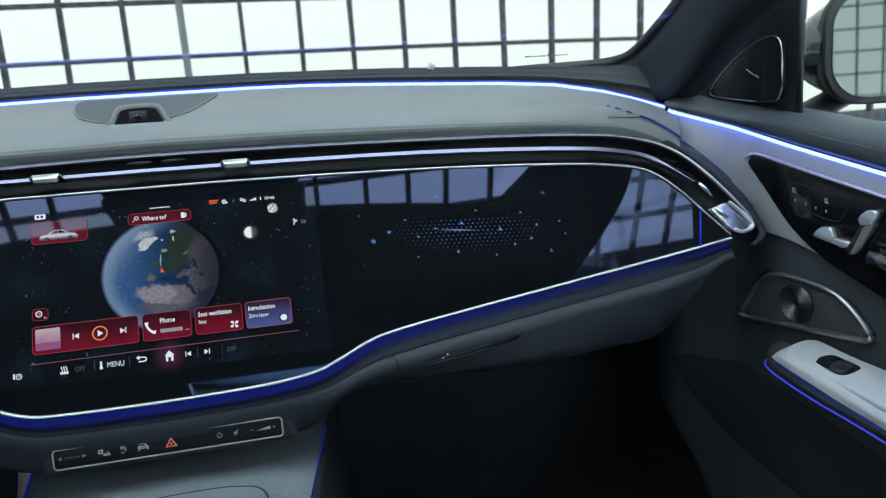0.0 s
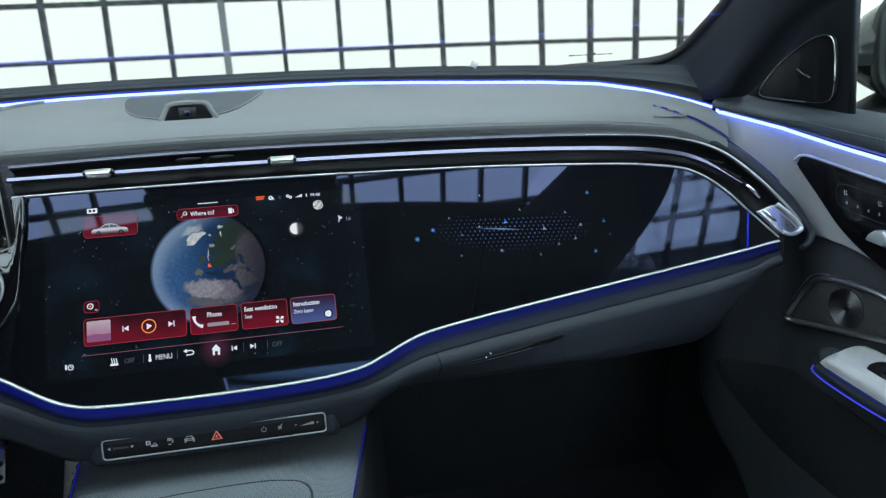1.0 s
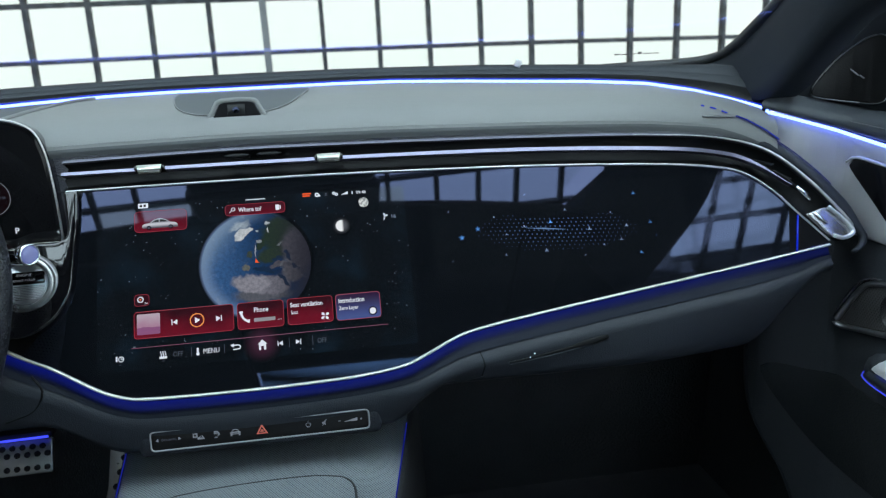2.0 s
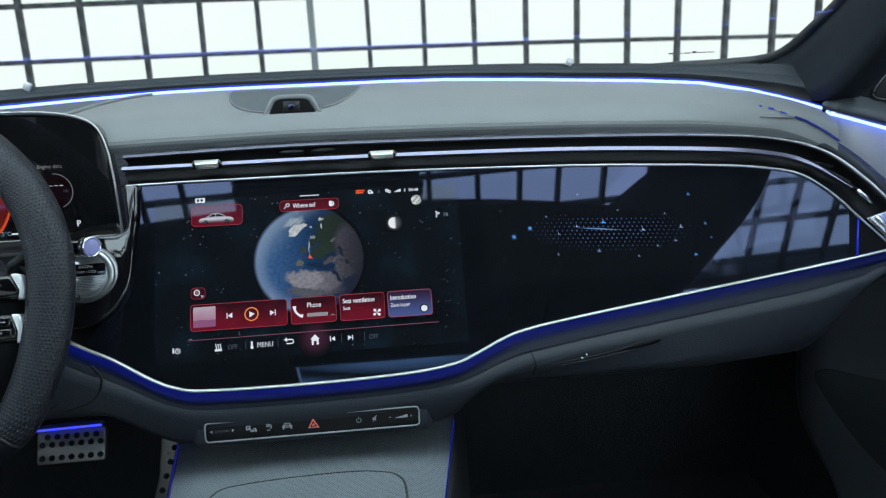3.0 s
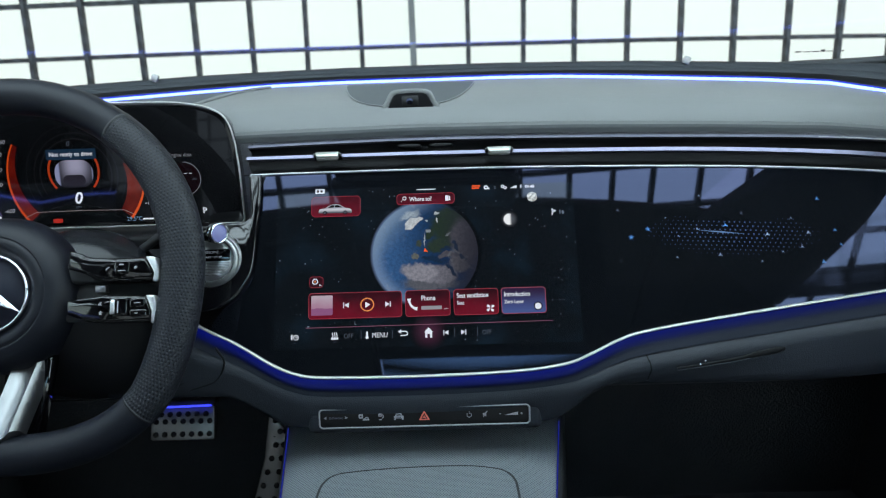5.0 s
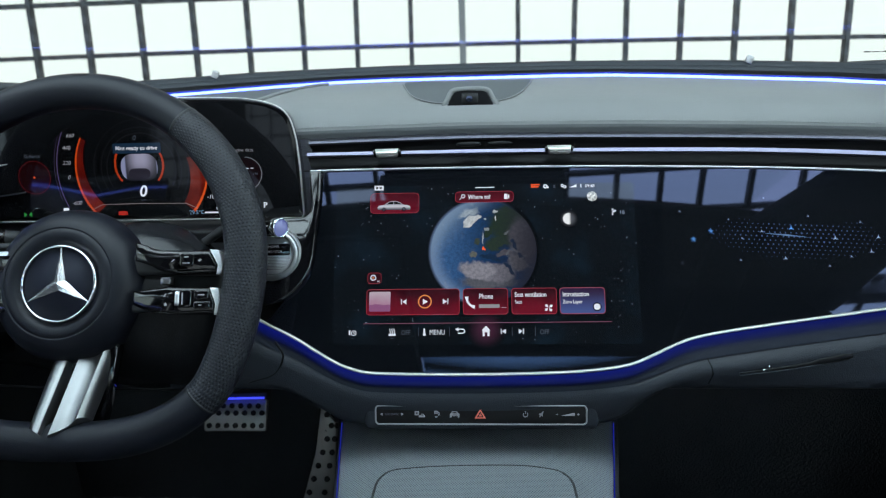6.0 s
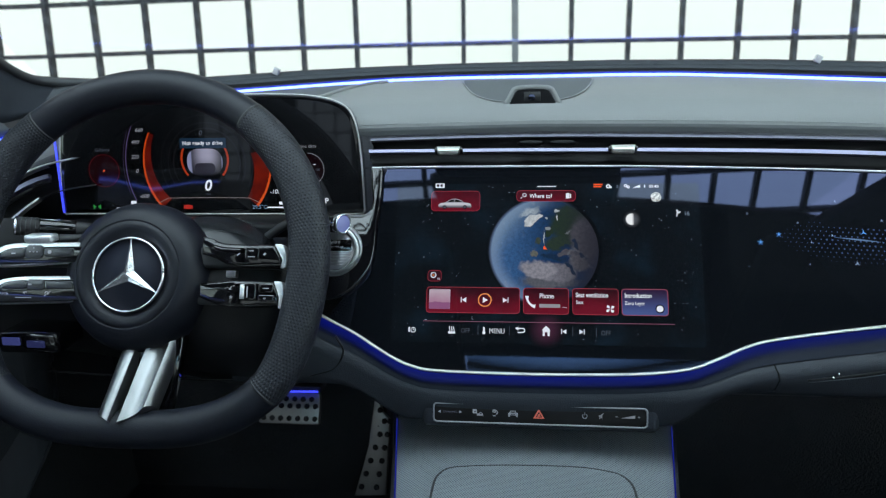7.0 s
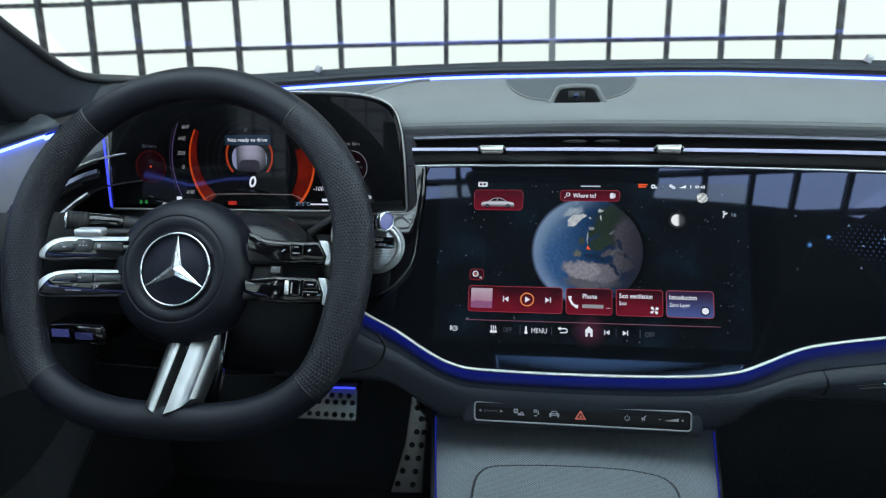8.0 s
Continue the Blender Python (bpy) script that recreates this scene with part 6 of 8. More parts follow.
for k in range(3):
    cui("reading_bar", -0.2395 + 0.005 * k, 0.5610, -0.2365 + 0.005 * k, 0.5616, 0.0002, WHITE_UI, 0.0014, cscr)
words("180", 0.0026, -0.2275, cv(0.5545), cl(0.0014), DIM_UI, cscr)
words("29.5°C", 0.0042, -0.2975, cv(0.5150), cl(0.0014), lit("pale_blue_reading", (0.35, 0.6, 0.9), 0.45), cscr)
cui("fuel_bar", -0.281, 0.5158, -0.258, 0.5172, 0.0003, WHITE_UI, 0.0014, cscr)
cui("fuel_icon", -0.268, 0.5195, -0.260, 0.5225, 0.001, WHITE_UI, 0.0014, cscr)
cui("level_bar", -0.450, 0.5150, -0.437, 0.5165, 0.0003, WHITE_UI, 0.0014, cscr)
cui("level_icon", -0.433, 0.5185, -0.427, 0.5235, 0.001, WHITE_UI, 0.0014, cscr)
words("P", 0.0060, -0.2185, cv(0.5205), cl(0.0014), WHITE_UI, cscr, bold=0.0001)
for d in (-1, 1):
    part("green_lamp", slab([(-0.4725 + d * 0.0008, cv(0.5172)), (-0.4725 + d * 0.0042, cv(0.5198)), (-0.4725 + d * 0.0042, cv(0.5146))], 0.0002, cl(0.0014)), GREEN_UI, cscr, smooth=False)
RED_LAMP = lit("red_telltale", (1, 0.06, 0.04), 0.35)
cui("red_lamp", -0.3722, 0.5150, -0.3655, 0.5192, 0.0012, RED_LAMP, 0.0014, cscr)
for d in (-0.0042, 0.0042):
    cui("red_lamp_side", -0.3688 + d - 0.0006, 0.5152, -0.3688 + d + 0.0006, 0.5190, 0.0003, RED_LAMP, 0.0014, cscr)
for k in range(2):
    part("base_edge", tube([CLUSTER @ Vector((x, cv(z), 0.0013)) for x, z in (((-0.402, 0.521), (-0.390, 0.5265), (-0.345, 0.527)) if k == 0 else ((-0.345, 0.527), (-0.300, 0.5265), (-0.288, 0.521)))], 0.0003, n=4), lit("faint_edge_picture", (0.6, 0.5, 0.5), 0.3), cscr)
# shelf and bracket that carry the driver's display
bracket = thing("display_bracket", (-0.2, 0.75, 0.45), "glossy black bracket round the start button", "trim")
bp = curve([(-0.1546, 0.5560, 0), (-0.1546, 0.5400, 0), (-0.1549, 0.5256, 0), (-0.1570, 0.5101, 0), (-0.1585, 0.4898, 0), (-0.1605, 0.4695, 0), (-0.1665, 0.4548, 0), (-0.1822, 0.4400, 0), (-0.205, 0.4325, 0), (-0.245, 0.437, 0)], 48)
bi = curve([(-0.2129, 0.5121, 0), (-0.1790, 0.5116, 0), (-0.1705, 0.5126, 0), (-0.1655, 0.5160, 0), (-0.1640, 0.5230, 0), (-0.1655, 0.5364, 0), (-0.1676, 0.5560, 0)], 30)
part("plate", slab([(p.x, sz(p.y)) for p in bp] + [(-0.250, sz(0.455)), (-0.250, sz(0.5115))] + [(p.x, sz(p.y)) for p in bi], 0.03, lifted(0.007), 0.004, 4), BLACK, bracket)
part("shelf", box(-0.53, 0.722, 0.488, -0.185, 0.78, 0.503, 0.005), DUCT, bracket)


# ---- steering wheel ----
TAU = radians(22)
WHEEL = plane_at((-0.379, 0.635, 0.478), (1, 0, 0), (0, math.sin(TAU), math.cos(TAU)))


def wh(x=0.0, y=0.0, z=0.0):
    return WHEEL @ Matrix.Translation((x, y, z))


wheel = thing("steering_wheel", (-0.379, 0.66, 0.47), "black leather sports steering wheel with flat bottom and silver spokes", "steering wheel")


def rim_at(deg):
    a = radians(deg)
    c, s = math.cos(a), math.sin(a)
    e = 2.0 if s >= 0 else 2.0 + 0.75 * min(1, -s * 1.6)
    x = 0.1702 * math.copysign(abs(c) ** (2 / e), c)
    y = 0.015 + (0.1675 if s >= 0 else 0.1625) * math.copysign(abs(s) ** (2 / e), s)
    return WHEEL @ Vector((x, y, -0.010))


def rim_piece(name, a0, a1, n, material, thick, label):
    pts = [rim_at(a0 + (a1 - a0) * k / n) for k in range(n + 1)]
    part(name, tube(pts, thick, lambda t: 0.0165, n=20, up=WHEEL.to_3x3() @ Vector((0, 0, 1)), caps=False, uv=True), material, wheel, label)


def swell(a, b):
    return lambda t: a + (b - a) * math.sin(math.pi * t)


rim_piece("rim_top", 52, 130, 40, WHEEL_LEATHER, lambda t: 0.0172, "smooth black leather rim")
rim_piece("rim_grip", -44, 52, 48, GRIP, swell(0.0178, 0.0198), "perforated black leather grip")
rim_piece("rim_grip", 130, 226, 48, GRIP, swell(0.0178, 0.0198), "perforated black leather grip")
rim_piece("rim_bottom", 226, 316, 44, WHEEL_LEATHER, lambda t: 0.0176, "smooth flat-bottomed rim")
for a in (52, 130, 226, 316):
    pts = [rim_at(a - 0.4), rim_at(a), rim_at(a + 0.4)]
    part("rim_seam", tube(pts, 0.0181, 0.0168, n=20, up=WHEEL.to_3x3() @ Vector((0, 0, 1))), MATT_BLACK, wheel)
hub = part("hub", lathe([(0.058, -0.062), (0.0715, -0.049), (0.0742, -0.037), (0.0732, -0.027), (0.0700, -0.0185), (0.0650, -0.0120), (0.0590, -0.0076), (0.0530, -0.0052), (0.0518, -0.0050), (0.0513, -0.0058), (0.0508, -0.0049), (0.0470, -0.0044), (0.0440, -0.0046), (0.0412, -0.0056), (0.0390, -0.0074), (0.0375, -0.0082), (0.0, -0.0082)], wh(-0.0050, -0.0040), 80), WHEEL_LEATHER, wheel, "round black airbag cover")
ARM_CHROME = mat("worn_chrome", (0.86, 0.87, 0.88), 0.24, 0.95, vary=0.05, wear=0.3)
em = wh(-0.0034, -0.0048, -0.0062)
part("emblem_plate", slab(disc(0, 0, 0.0345, 48), 0.001, em), mat("dark_emblem_plate", (0.010, 0.012, 0.022), 0.6, vary=0.1, spec=0.2), hub)
part("emblem_ring", lathe([(0.0335, -0.001), (0.0338, 0.0028), (0.0346, 0.0036), (0.0358, 0.0032), (0.0364, 0.0), (0.0364, -0.001)], em, 72), CHROME, hub, "chrome ring")
for a in (90, 210, 330):
    bm = bmesh.new()
    rot = Matrix.Rotation(radians(a), 4, "Z")
    top = bm.verts.new((0, 0, 0.0052))
    tip = bm.verts.new((0.0338, 0, 0.0016))
    l1, r1 = bm.verts.new((0.0030, 0.0052, 0.0004)), bm.verts.new((0.0030, -0.0052, 0.0004))
    low_tip, o = bm.verts.new((0.0338, 0, 0.0003)), bm.verts.new((-0.001, 0, 0.0003))
    for f in ((top, l1, tip), (top, tip, r1), (l1, low_tip, tip), (tip, low_tip, r1), (top, o, l1), (top, r1, o)):
        bm.faces.new(f)
    bmesh.ops.recalc_face_normals(bm, faces=bm.faces)
    bmesh.ops.transform(bm, matrix=em @ rot, verts=bm.verts)
    part("emblem_arm", bm, ARM_CHROME, hub, "chrome emblem arm", smooth=False)


def pod(outline, face, finish, keys, prints, key_finish, cap=None):
    """A spoke pod: its shell, a glossy face, keys and prints on it and, where it has one, a silver end cap."""
    p = part("switch_pod", slab(outline, 0.014, wh(0, 0, -0.0075), 0.0024, 3), finish, wheel, "satin silver spoke pod" if finish is SATIN else "glossy black spoke pod")
    part("face", slab(face, 0.004, wh(0, 0, -0.0058), 0.0012, 2), BLACK, p, "glossy black face")
    for pts in keys:
        part("key", slab(pts, 0.003, wh(0, 0, -0.0042), 0.0011, 3), key_finish, p, "glossy key")
    for pts in prints:
        part("print", slab(pts, 0.0004, wh(0, 0, -0.0036)), PRINT, p, smooth=False)
    if cap:
        part("end_cap", slab(cap, 0.013, wh(0, 0, -0.0052), 0.0016, 3), SATIN, p, "satin silver end cap")
    return p


def soft(points, n=40):
    return [(p.x, p.y) for p in curve([(x, y, 0) for x, y in points], n)]


# driver's left: two leaf-shaped pods with a silver upper edge and tip
pod(soft([(-0.046, 0.0072), (-0.080, 0.0062), (-0.115, 0.0038), (-0.1431, 0.0026), (-0.1510, 0.0036), (-0.1552, 0.0067), (-0.1530, 0.0098), (-0.1474, 0.0163), (-0.1392, 0.0223), (-0.1279, 0.0251), (-0.1076, 0.0261), (-0.046, 0.0268)]),
    soft([(-0.046, 0.0078), (-0.1154, 0.0046), (-0.1400, 0.0038), (-0.1447, 0.0052), (-0.1438, 0.0085), (-0.1390, 0.0148), (-0.1298, 0.0194), (-0.1147, 0.0211), (-0.046, 0.0225)]), SATIN,
    [soft([(-0.1375, 0.0105), (-0.1340, 0.0150), (-0.1250, 0.0186), (-0.1135, 0.0196), (-0.1125, 0.0112), (-0.1375, 0.0105)], 24)[:-1], rounded(-0.1108, 0.0096, -0.0925, 0.0230, 0.0040), rounded(-0.0905, 0.0118, -0.0610, 0.0205, 0.0020)],
    [rounded(-0.1240, 0.0140, -0.1200, 0.0152, 0.0004), disc(-0.1015, 0.0163, 0.0008, 10), rounded(-0.1060, 0.0158, -0.1045, 0.0168, 0.0003), rounded(-0.0985, 0.0158, -0.0970, 0.0168, 0.0003), rounded(-0.1022, 0.0195, -0.1008, 0.0205, 0.0003), rounded(-0.0865, 0.0145, -0.0830, 0.0180, 0.0010)], KEY_GREY)
pod(soft([(-0.046, -0.0306), (-0.0573, -0.0309), (-0.1231, -0.0334), (-0.1486, -0.0337), (-0.1545, -0.0318), (-0.1572, -0.0279), (-0.1537, -0.0235), (-0.1470, -0.0166), (-0.1386, -0.0114), (-0.1288, -0.0086), (-0.1062, -0.0068), (-0.046, -0.0060)]),
    soft([(-0.046, -0.0296), (-0.1234, -0.0328), (-0.1430, -0.0328), (-0.1464, -0.0306), (-0.1445, -0.0259), (-0.1367, -0.0171), (-0.1271, -0.0124), (-0.1057, -0.0106), (-0.046, -0.0092)]), SATIN,
    [soft([(-0.1330, -0.0195), (-0.1270, -0.0150), (-0.1200, -0.0128), (-0.1090, -0.0120), (-0.1075, -0.0192), (-0.1330, -0.0195)], 24)[:-1], rounded(-0.1055, -0.0205, -0.0880, -0.0102, 0.0030), rounded(-0.0860, -0.0192, -0.0590, -0.0112, 0.0020)],
    [rounded(-0.1155, -0.0283, -0.0990, -0.0275, 0.0003), rounded(-0.1035, -0.0160, -0.1000, -0.0146, 0.0004)], KEY_GREY)
# driver's right: two black pods that end in silver caps
pod([(0.066, 0.0330), (0.0772, 0.0300), (0.0807, 0.0278), (0.0884, 0.0261), (0.1099, 0.0250), (0.1389, 0.0250), (0.1440, 0.0240), (0.1480, 0.0110), (0.1450, 0.0036), (0.1008, 0.0040), (0.0899, 0.0066), (0.0809, 0.0115), (0.066, 0.0160)],
    [(0.068, 0.0300), (0.0790, 0.0272), (0.0890, 0.0248), (0.1100, 0.0238), (0.1365, 0.0238), (0.1440, 0.0108), (0.1425, 0.0066), (0.1012, 0.0068), (0.0905, 0.0088), (0.0815, 0.0130), (0.068, 0.0180)], BLACK,
    [rounded(0.1098, 0.0098, 0.1232, 0.0222, 0.0030)],
    [rounded(0.1145, 0.0180, 0.1185, 0.0192, 0.0004), rounded(0.1130, 0.0125, 0.1200, 0.0134, 0.0003), [(0.1020, 0.0140), (0.1045, 0.0165), (0.1060, 0.0165), (0.1035, 0.0140)], [(0.1275, 0.0150), (0.1295, 0.0172), (0.1310, 0.0160), (0.1290, 0.0140)]], BLACK,
    [(0.1372, 0.0256), (0.1440, 0.0254), (0.1462, 0.0240), (0.1506, 0.0114), (0.1496, 0.0040), (0.1478, 0.0028), (0.1441, 0.0028), (0.1452, 0.0108)])
low_pod = pod([(0.066, -0.0120), (0.0837, -0.0100), (0.0996, -0.0083), (0.1397, -0.0098), (0.1440, -0.0106), (0.1480, -0.0280), (0.1460, -0.0334), (0.0994, -0.0338), (0.0843, -0.0318), (0.066, -0.0250)],
    [(0.068, -0.0130), (0.0840, -0.0112), (0.0998, -0.0095), (0.1380, -0.0110), (0.1432, -0.0242), (0.1432, -0.0310), (0.0998, -0.0318), (0.0850, -0.0302), (0.068, -0.0240)], BLACK,
    [rounded(0.1066, -0.0280, 0.1225, -0.0112, 0.0036), rounded(0.1245, -0.0205, 0.1385, -0.0120, 0.0020), rounded(0.1245, -0.0290, 0.1400, -0.0222, 0.0020)],
    [[(0.0965, -0.0178), (0.0985, -0.0150), (0.1000, -0.0150), (0.0985, -0.0168), (0.1005, -0.0178)], [(0.0991 + r * math.cos(radians(90 + 36 * k)), -0.0248 + r * math.sin(radians(90 + 36 * k))) for k, r in enumerate((0.0022, 0.0009) * 5)], rounded(0.1138, -0.0250, 0.1150, -0.0145, 0.0003), rounded(0.1290, -0.0168, 0.1350, -0.0158, 0.0003), rounded(0.1300, -0.0262, 0.1325, -0.0250, 0.0003)], BLACK,
    [(0.1385, -0.0094), (0.1448, -0.0096), (0.1466, -0.0108), (0.1506, -0.0280), (0.1500, -0.0330), (0.1484, -0.0344), (0.1436, -0.0344), (0.1440, -0.0242)])
part("roller", tube([wh() @ Vector((0.1095, y, -0.0042)) for y in (-0.0262, -0.0225, -0.0168, -0.0130)], 0.0022, 0.0016, n=10, up=WHEEL.to_3x3() @ Vector((0, 0, 1))), SATIN, low_pod, "slim silver thumb roller")
part("spoke_window", box(0.0893, -0.0055, -0.020, 0.0989, 0.0009, -0.012, 0.0008, WHEEL), DARK_CHROME, wheel, "small dark metal window between the spokes")
words("CANCEL", 0.0021, -0.1335, -0.0252, wh(0, 0, -0.0034), PRINT, wheel)
words("SET -", 0.0021, -0.1080, -0.0243, wh(0, 0, -0.0034), PRINT, wheel)
part("limit_mark", ring(-0.0835, -0.0238, 0.0014, 0.0021, wh(0, 0, -0.0034), 0.0004, -30, 200, 16), PRINT, wheel, smooth=False)
part("limit_mark", slab([(-0.0862, -0.0262), (-0.0856, -0.0262), (-0.0795, -0.0216), (-0.0801, -0.0214)], 0.0004, wh(0, 0, -0.0034)), PRINT, wheel, smooth=False)
for y0, y1 in ((0.004, 0.024), (-0.031, -0.012)):
    part("spoke_arm", box(0.055, y0, -0.034, 0.155, y1, -0.018, 0.004, WHEEL), MATT_BLACK, wheel)
    part("spoke_arm", box(-0.15, y0, -0.034, -0.05, y1, -0.018, 0.004, WHEEL), MATT_BLACK, wheel)
# lower spoke: two silver legs that run out over the rim, with a dark gap
SPOKE = mat("brushed_spoke_metal", (0.29, 0.295, 0.30), 0.34, 0.95, grain=700, bump=0.06, vary=0.08, stretch=(12, 1, 1))
LEGS = wh(0, -0.062, -0.034) @ Matrix.Rotation(-math.atan2(0.036, 0.073), 4, "X")
for left, right, prof in (([(-0.0165, 0.010), (-0.0185, -0.080)], [(0.0020, 0.010), (-0.0035, -0.088)], [(0, -0.012), (0.0, -0.002), (0.15, 0.0010), (0.35, 0.0042), (0.6, 0.0062), (0.85, 0.0060), (0.95, 0.0050), (1, 0.002), (1, -0.012)]), ([(0.0110, 0.010), (0.0050, -0.090)], [(0.0395, 0.010), (0.0325, -0.070)], [(0, -0.012), (0.0, 0.0040), (0.05, 0.0058), (0.13, 0.0050), (0.3, 0.0026), (0.5, 0.0020), (0.68, 0.0036), (0.80, 0.0058), (0.9, 0.0036), (0.97, 0.0), (1, -0.004), (1, -0.012)])):
    rows = []
    for k in range(13):
        p, q = Vector(left[0]).lerp(Vector(left[1]), k / 12), Vector(right[0]).lerp(Vector(right[1]), k / 12)
        rows.append([LEGS @ Vector((*p.lerp(q, u), z)) for u, z in prof])
    rows.append([LEGS @ Vector((*p.lerp(q, u), -0.012)) for u, z in prof])
    bm = loft(rows)
    bmesh.ops.recalc_face_normals(bm, faces=bm.faces)
    sharp(part("spoke_leg", bm, SPOKE, wheel, "satin silver lower spoke"), 30)
part("spoke_core", slab([(-0.016, -0.06), (0.044, -0.06), (0.034, -0.130), (-0.018, -0.135)], 0.012, wh(0, 0, -0.030), 0.004, 3), BLACK, wheel)

column = thing("steering_column", (-0.379, 0.70, 0.46), "glossy dark steering column shroud", "steering column")
COLUMN_BLACK = mat("smooth_black_shroud", (0.012, 0.013, 0.016), 0.26, vary=0.06, spec=0.4)
COL = wh(0, -0.004, -0.05)
part("shroud", lathe([(0.050, 0.0), (0.062, -0.008), (0.066, -0.03), (0.070, -0.08), (0.072, -0.14)], COL, 48), BLACK, column)
dome = bmesh.new()
bmesh.ops.create_uvsphere(dome, u_segments=32, v_segments=20, radius=1.0)
bmesh.ops.transform(dome, matrix=Matrix.Translation((-0.322, 0.716, 0.466)) @ Matrix.Rotation(radians(14), 4, "Y") @ Matrix.Diagonal((0.066, 0.046, 0.046, 1)), verts=dome.verts)
part("shroud_dome", dome, COLUMN_BLACK, column, "smooth rounded top of the shroud")
# indicator stalk, wiper stalk, gear stalk
st = thing("indicator_stalk", (-0.47, 0.67, 0.50), "black indicator stalk with ribbed end beside the wheel", "stalk")
p0, p1 = Vector((-0.430, 0.712, 0.497)), Vector((-0.513, 0.668, 0.5125))
way = p1 - p0
part("arm", tube(curve([p0, p0.lerp(p1, 0.25), p0.lerp(p1, 0.45)], 16), lambda t: 0.0062 + 0.0022 * step(t, 0.3, 1.0), n=14), MATT_BLACK, st)
part("collar", tube([p0 + way * k for k in (0.42, 0.44, 0.76, 0.78)], lambda t: (0.0080, 0.0090, 0.0090, 0.0084)[round(t * 3)], n=20), BLACK, st, "glossy black sleeve")
for a in (25, 75, 125):
    e = Vector((0, -math.cos(radians(a)), math.sin(radians(a)))) * 0.0089
    part("sleeve_line", tube([p0 + way * 0.46 + e, p0 + way * 0.74 + e], 0.0006, n=6), SATIN, st, "pale line along the sleeve")
part("end", tube([p0 + way * k for k in (0.77, 0.785, 0.97, 1.0)], lambda t: (0.0085, 0.0092, 0.0094, 0.0080)[round(t * 3)], n=20), RUBBER, st, "ribbed dark end")
for k in range(4):
    part("rib", tube([p0 + way * (0.80 + 0.045 * k), p0 + way * (0.815 + 0.045 * k)], 0.0096, n=20), MATT_BLACK, st)
part("cap_ring", tube([p0 + way * 0.975, p0 + way * 1.0], 0.0098, n=20), CHROME, st)
lv = thing("speed_lever", (-0.49, 0.68, 0.487), "small silver lever below the indicator stalk", "lever")
part("paddle", box(-0.4935, 0.650, 0.4985, -0.4645, 0.664, 0.5065, 0.0025), SATIN, lv)
part("neck", tube([(-0.478, 0.660, 0.501), (-0.43, 0.705, 0.493)], 0.006, 0.004, n=10), MATT_BLACK, lv)
gs = thing("gear_stalk", (-0.2, 0.69, 0.51), "slim black gear stalk with bluish end button", "stalk")
BTN = plane_at((-0.1855, 0.6885, 0.5107), (0.60, 0.80, 0), (0, 0.08, 1))
AXIS = BTN.to_3x3() @ Vector((0, 0, -1))
q1 = BTN.translation + AXIS * 0.004
part("barrel", tube([q1, q1 + AXIS * 0.004, q1 + AXIS * 0.030 + Vector((-0.006, 0, 0)), q1 + AXIS * 0.040 + Vector((-0.012, 0, -0.001))], lambda t: (0.0098, 0.0100, 0.0096, 0.0060)[round(t * 3)], n=20), BLACK, gs, "thick glossy black end")
part("arm", tube(curve([q1 + AXIS * 0.038 + Vector((-0.010, 0, 0)), Vector((-0.245, 0.716, 0.508)), Vector((-0.275, 0.720, 0.490)), Vector((-0.310, 0.725, 0.470))], 20), lambda t: 0.0050 - 0.0012 * t, n=12), MATT_BLACK, gs)
part("button_ring", lathe([(0.0098, -0.006), (0.0102, -0.002), (0.0098, 0.0004), (0.0088, 0.0014), (0.0080, 0.0004), (0.0078, -0.002)], BTN, 32), CHROME, gs, "chrome ring")
# the blue reflection on the button's face is put in as emission
part("button", lathe([(0.0080, -0.002), (0.0079, 0.0002), (0.006, 0.0009), (0, 0.0012)], BTN, 32), lit("blue_sheen_button", (0.14, 0.18, 0.75), 0.28, 0.2, (0.2, 0.2, 0.25)), gs, "round end button, its blue reflection put in as glow")

# start button
sb = thing("start_button", (-0.195, 0.71, 0.47), "round silver engine start button", "button")
BEZEL = mat("turned_bezel_metal", (0.36, 0.365, 0.37), 0.28, 0.95, vary=0.06, wear=0.3)
SB = plane_at((-0.1985, 0.700, 0.4815), (1, 0.05, 0), (0, 0.35, 1)) @ Matrix.Diagonal((1.05, 1.05, 1.05, 1))
part("bezel", lathe([(0.0268, -0.014), (0.0268, -0.003), (0.0258, -0.0004), (0.0240, 0.0010), (0.0236, 0.0002), (0.0230, 0.0014), (0.0200, 0.0026), (0.0192, 0.002), (0.0188, -0.001)], SB, 64), BEZEL, sb, "stepped chrome bezel")
part("face", lathe([(0.0190, -0.003), (0.0186, -0.0004), (0.0175, 0.0004), (0, 0.0010)], SB, 48), BRUSHED, sb)
for k in range(9):
    w = 0.0165 * math.sqrt(1 - (0.15 + 0.09 * k) ** 2)
    part("grip_line", box(-w, -0.0030 - 0.0014 * k, 0.0004, w, -0.0024 - 0.0014 * k, 0.0012, 0, SB), DARK_CHROME, sb, "fine turned line")
part("label_band", slab([(x, y) for x, y in rounded(-0.0165, -0.001, 0.0165, 0.0100, 0.002)], 0.001, SB @ Matrix.Translation((0, 0, 0.0018)), 0.0003), BLACK, sb)
words("ENGINE", 0.0025, 0, 0.0062, SB @ Matrix.Translation((0, 0, 0.0024)), PRINT, sb, "CENTER")
words("START / STOP", 0.0021, 0, 0.0016, SB @ Matrix.Translation((0, 0, 0.0024)), PRINT, sb, "CENTER")

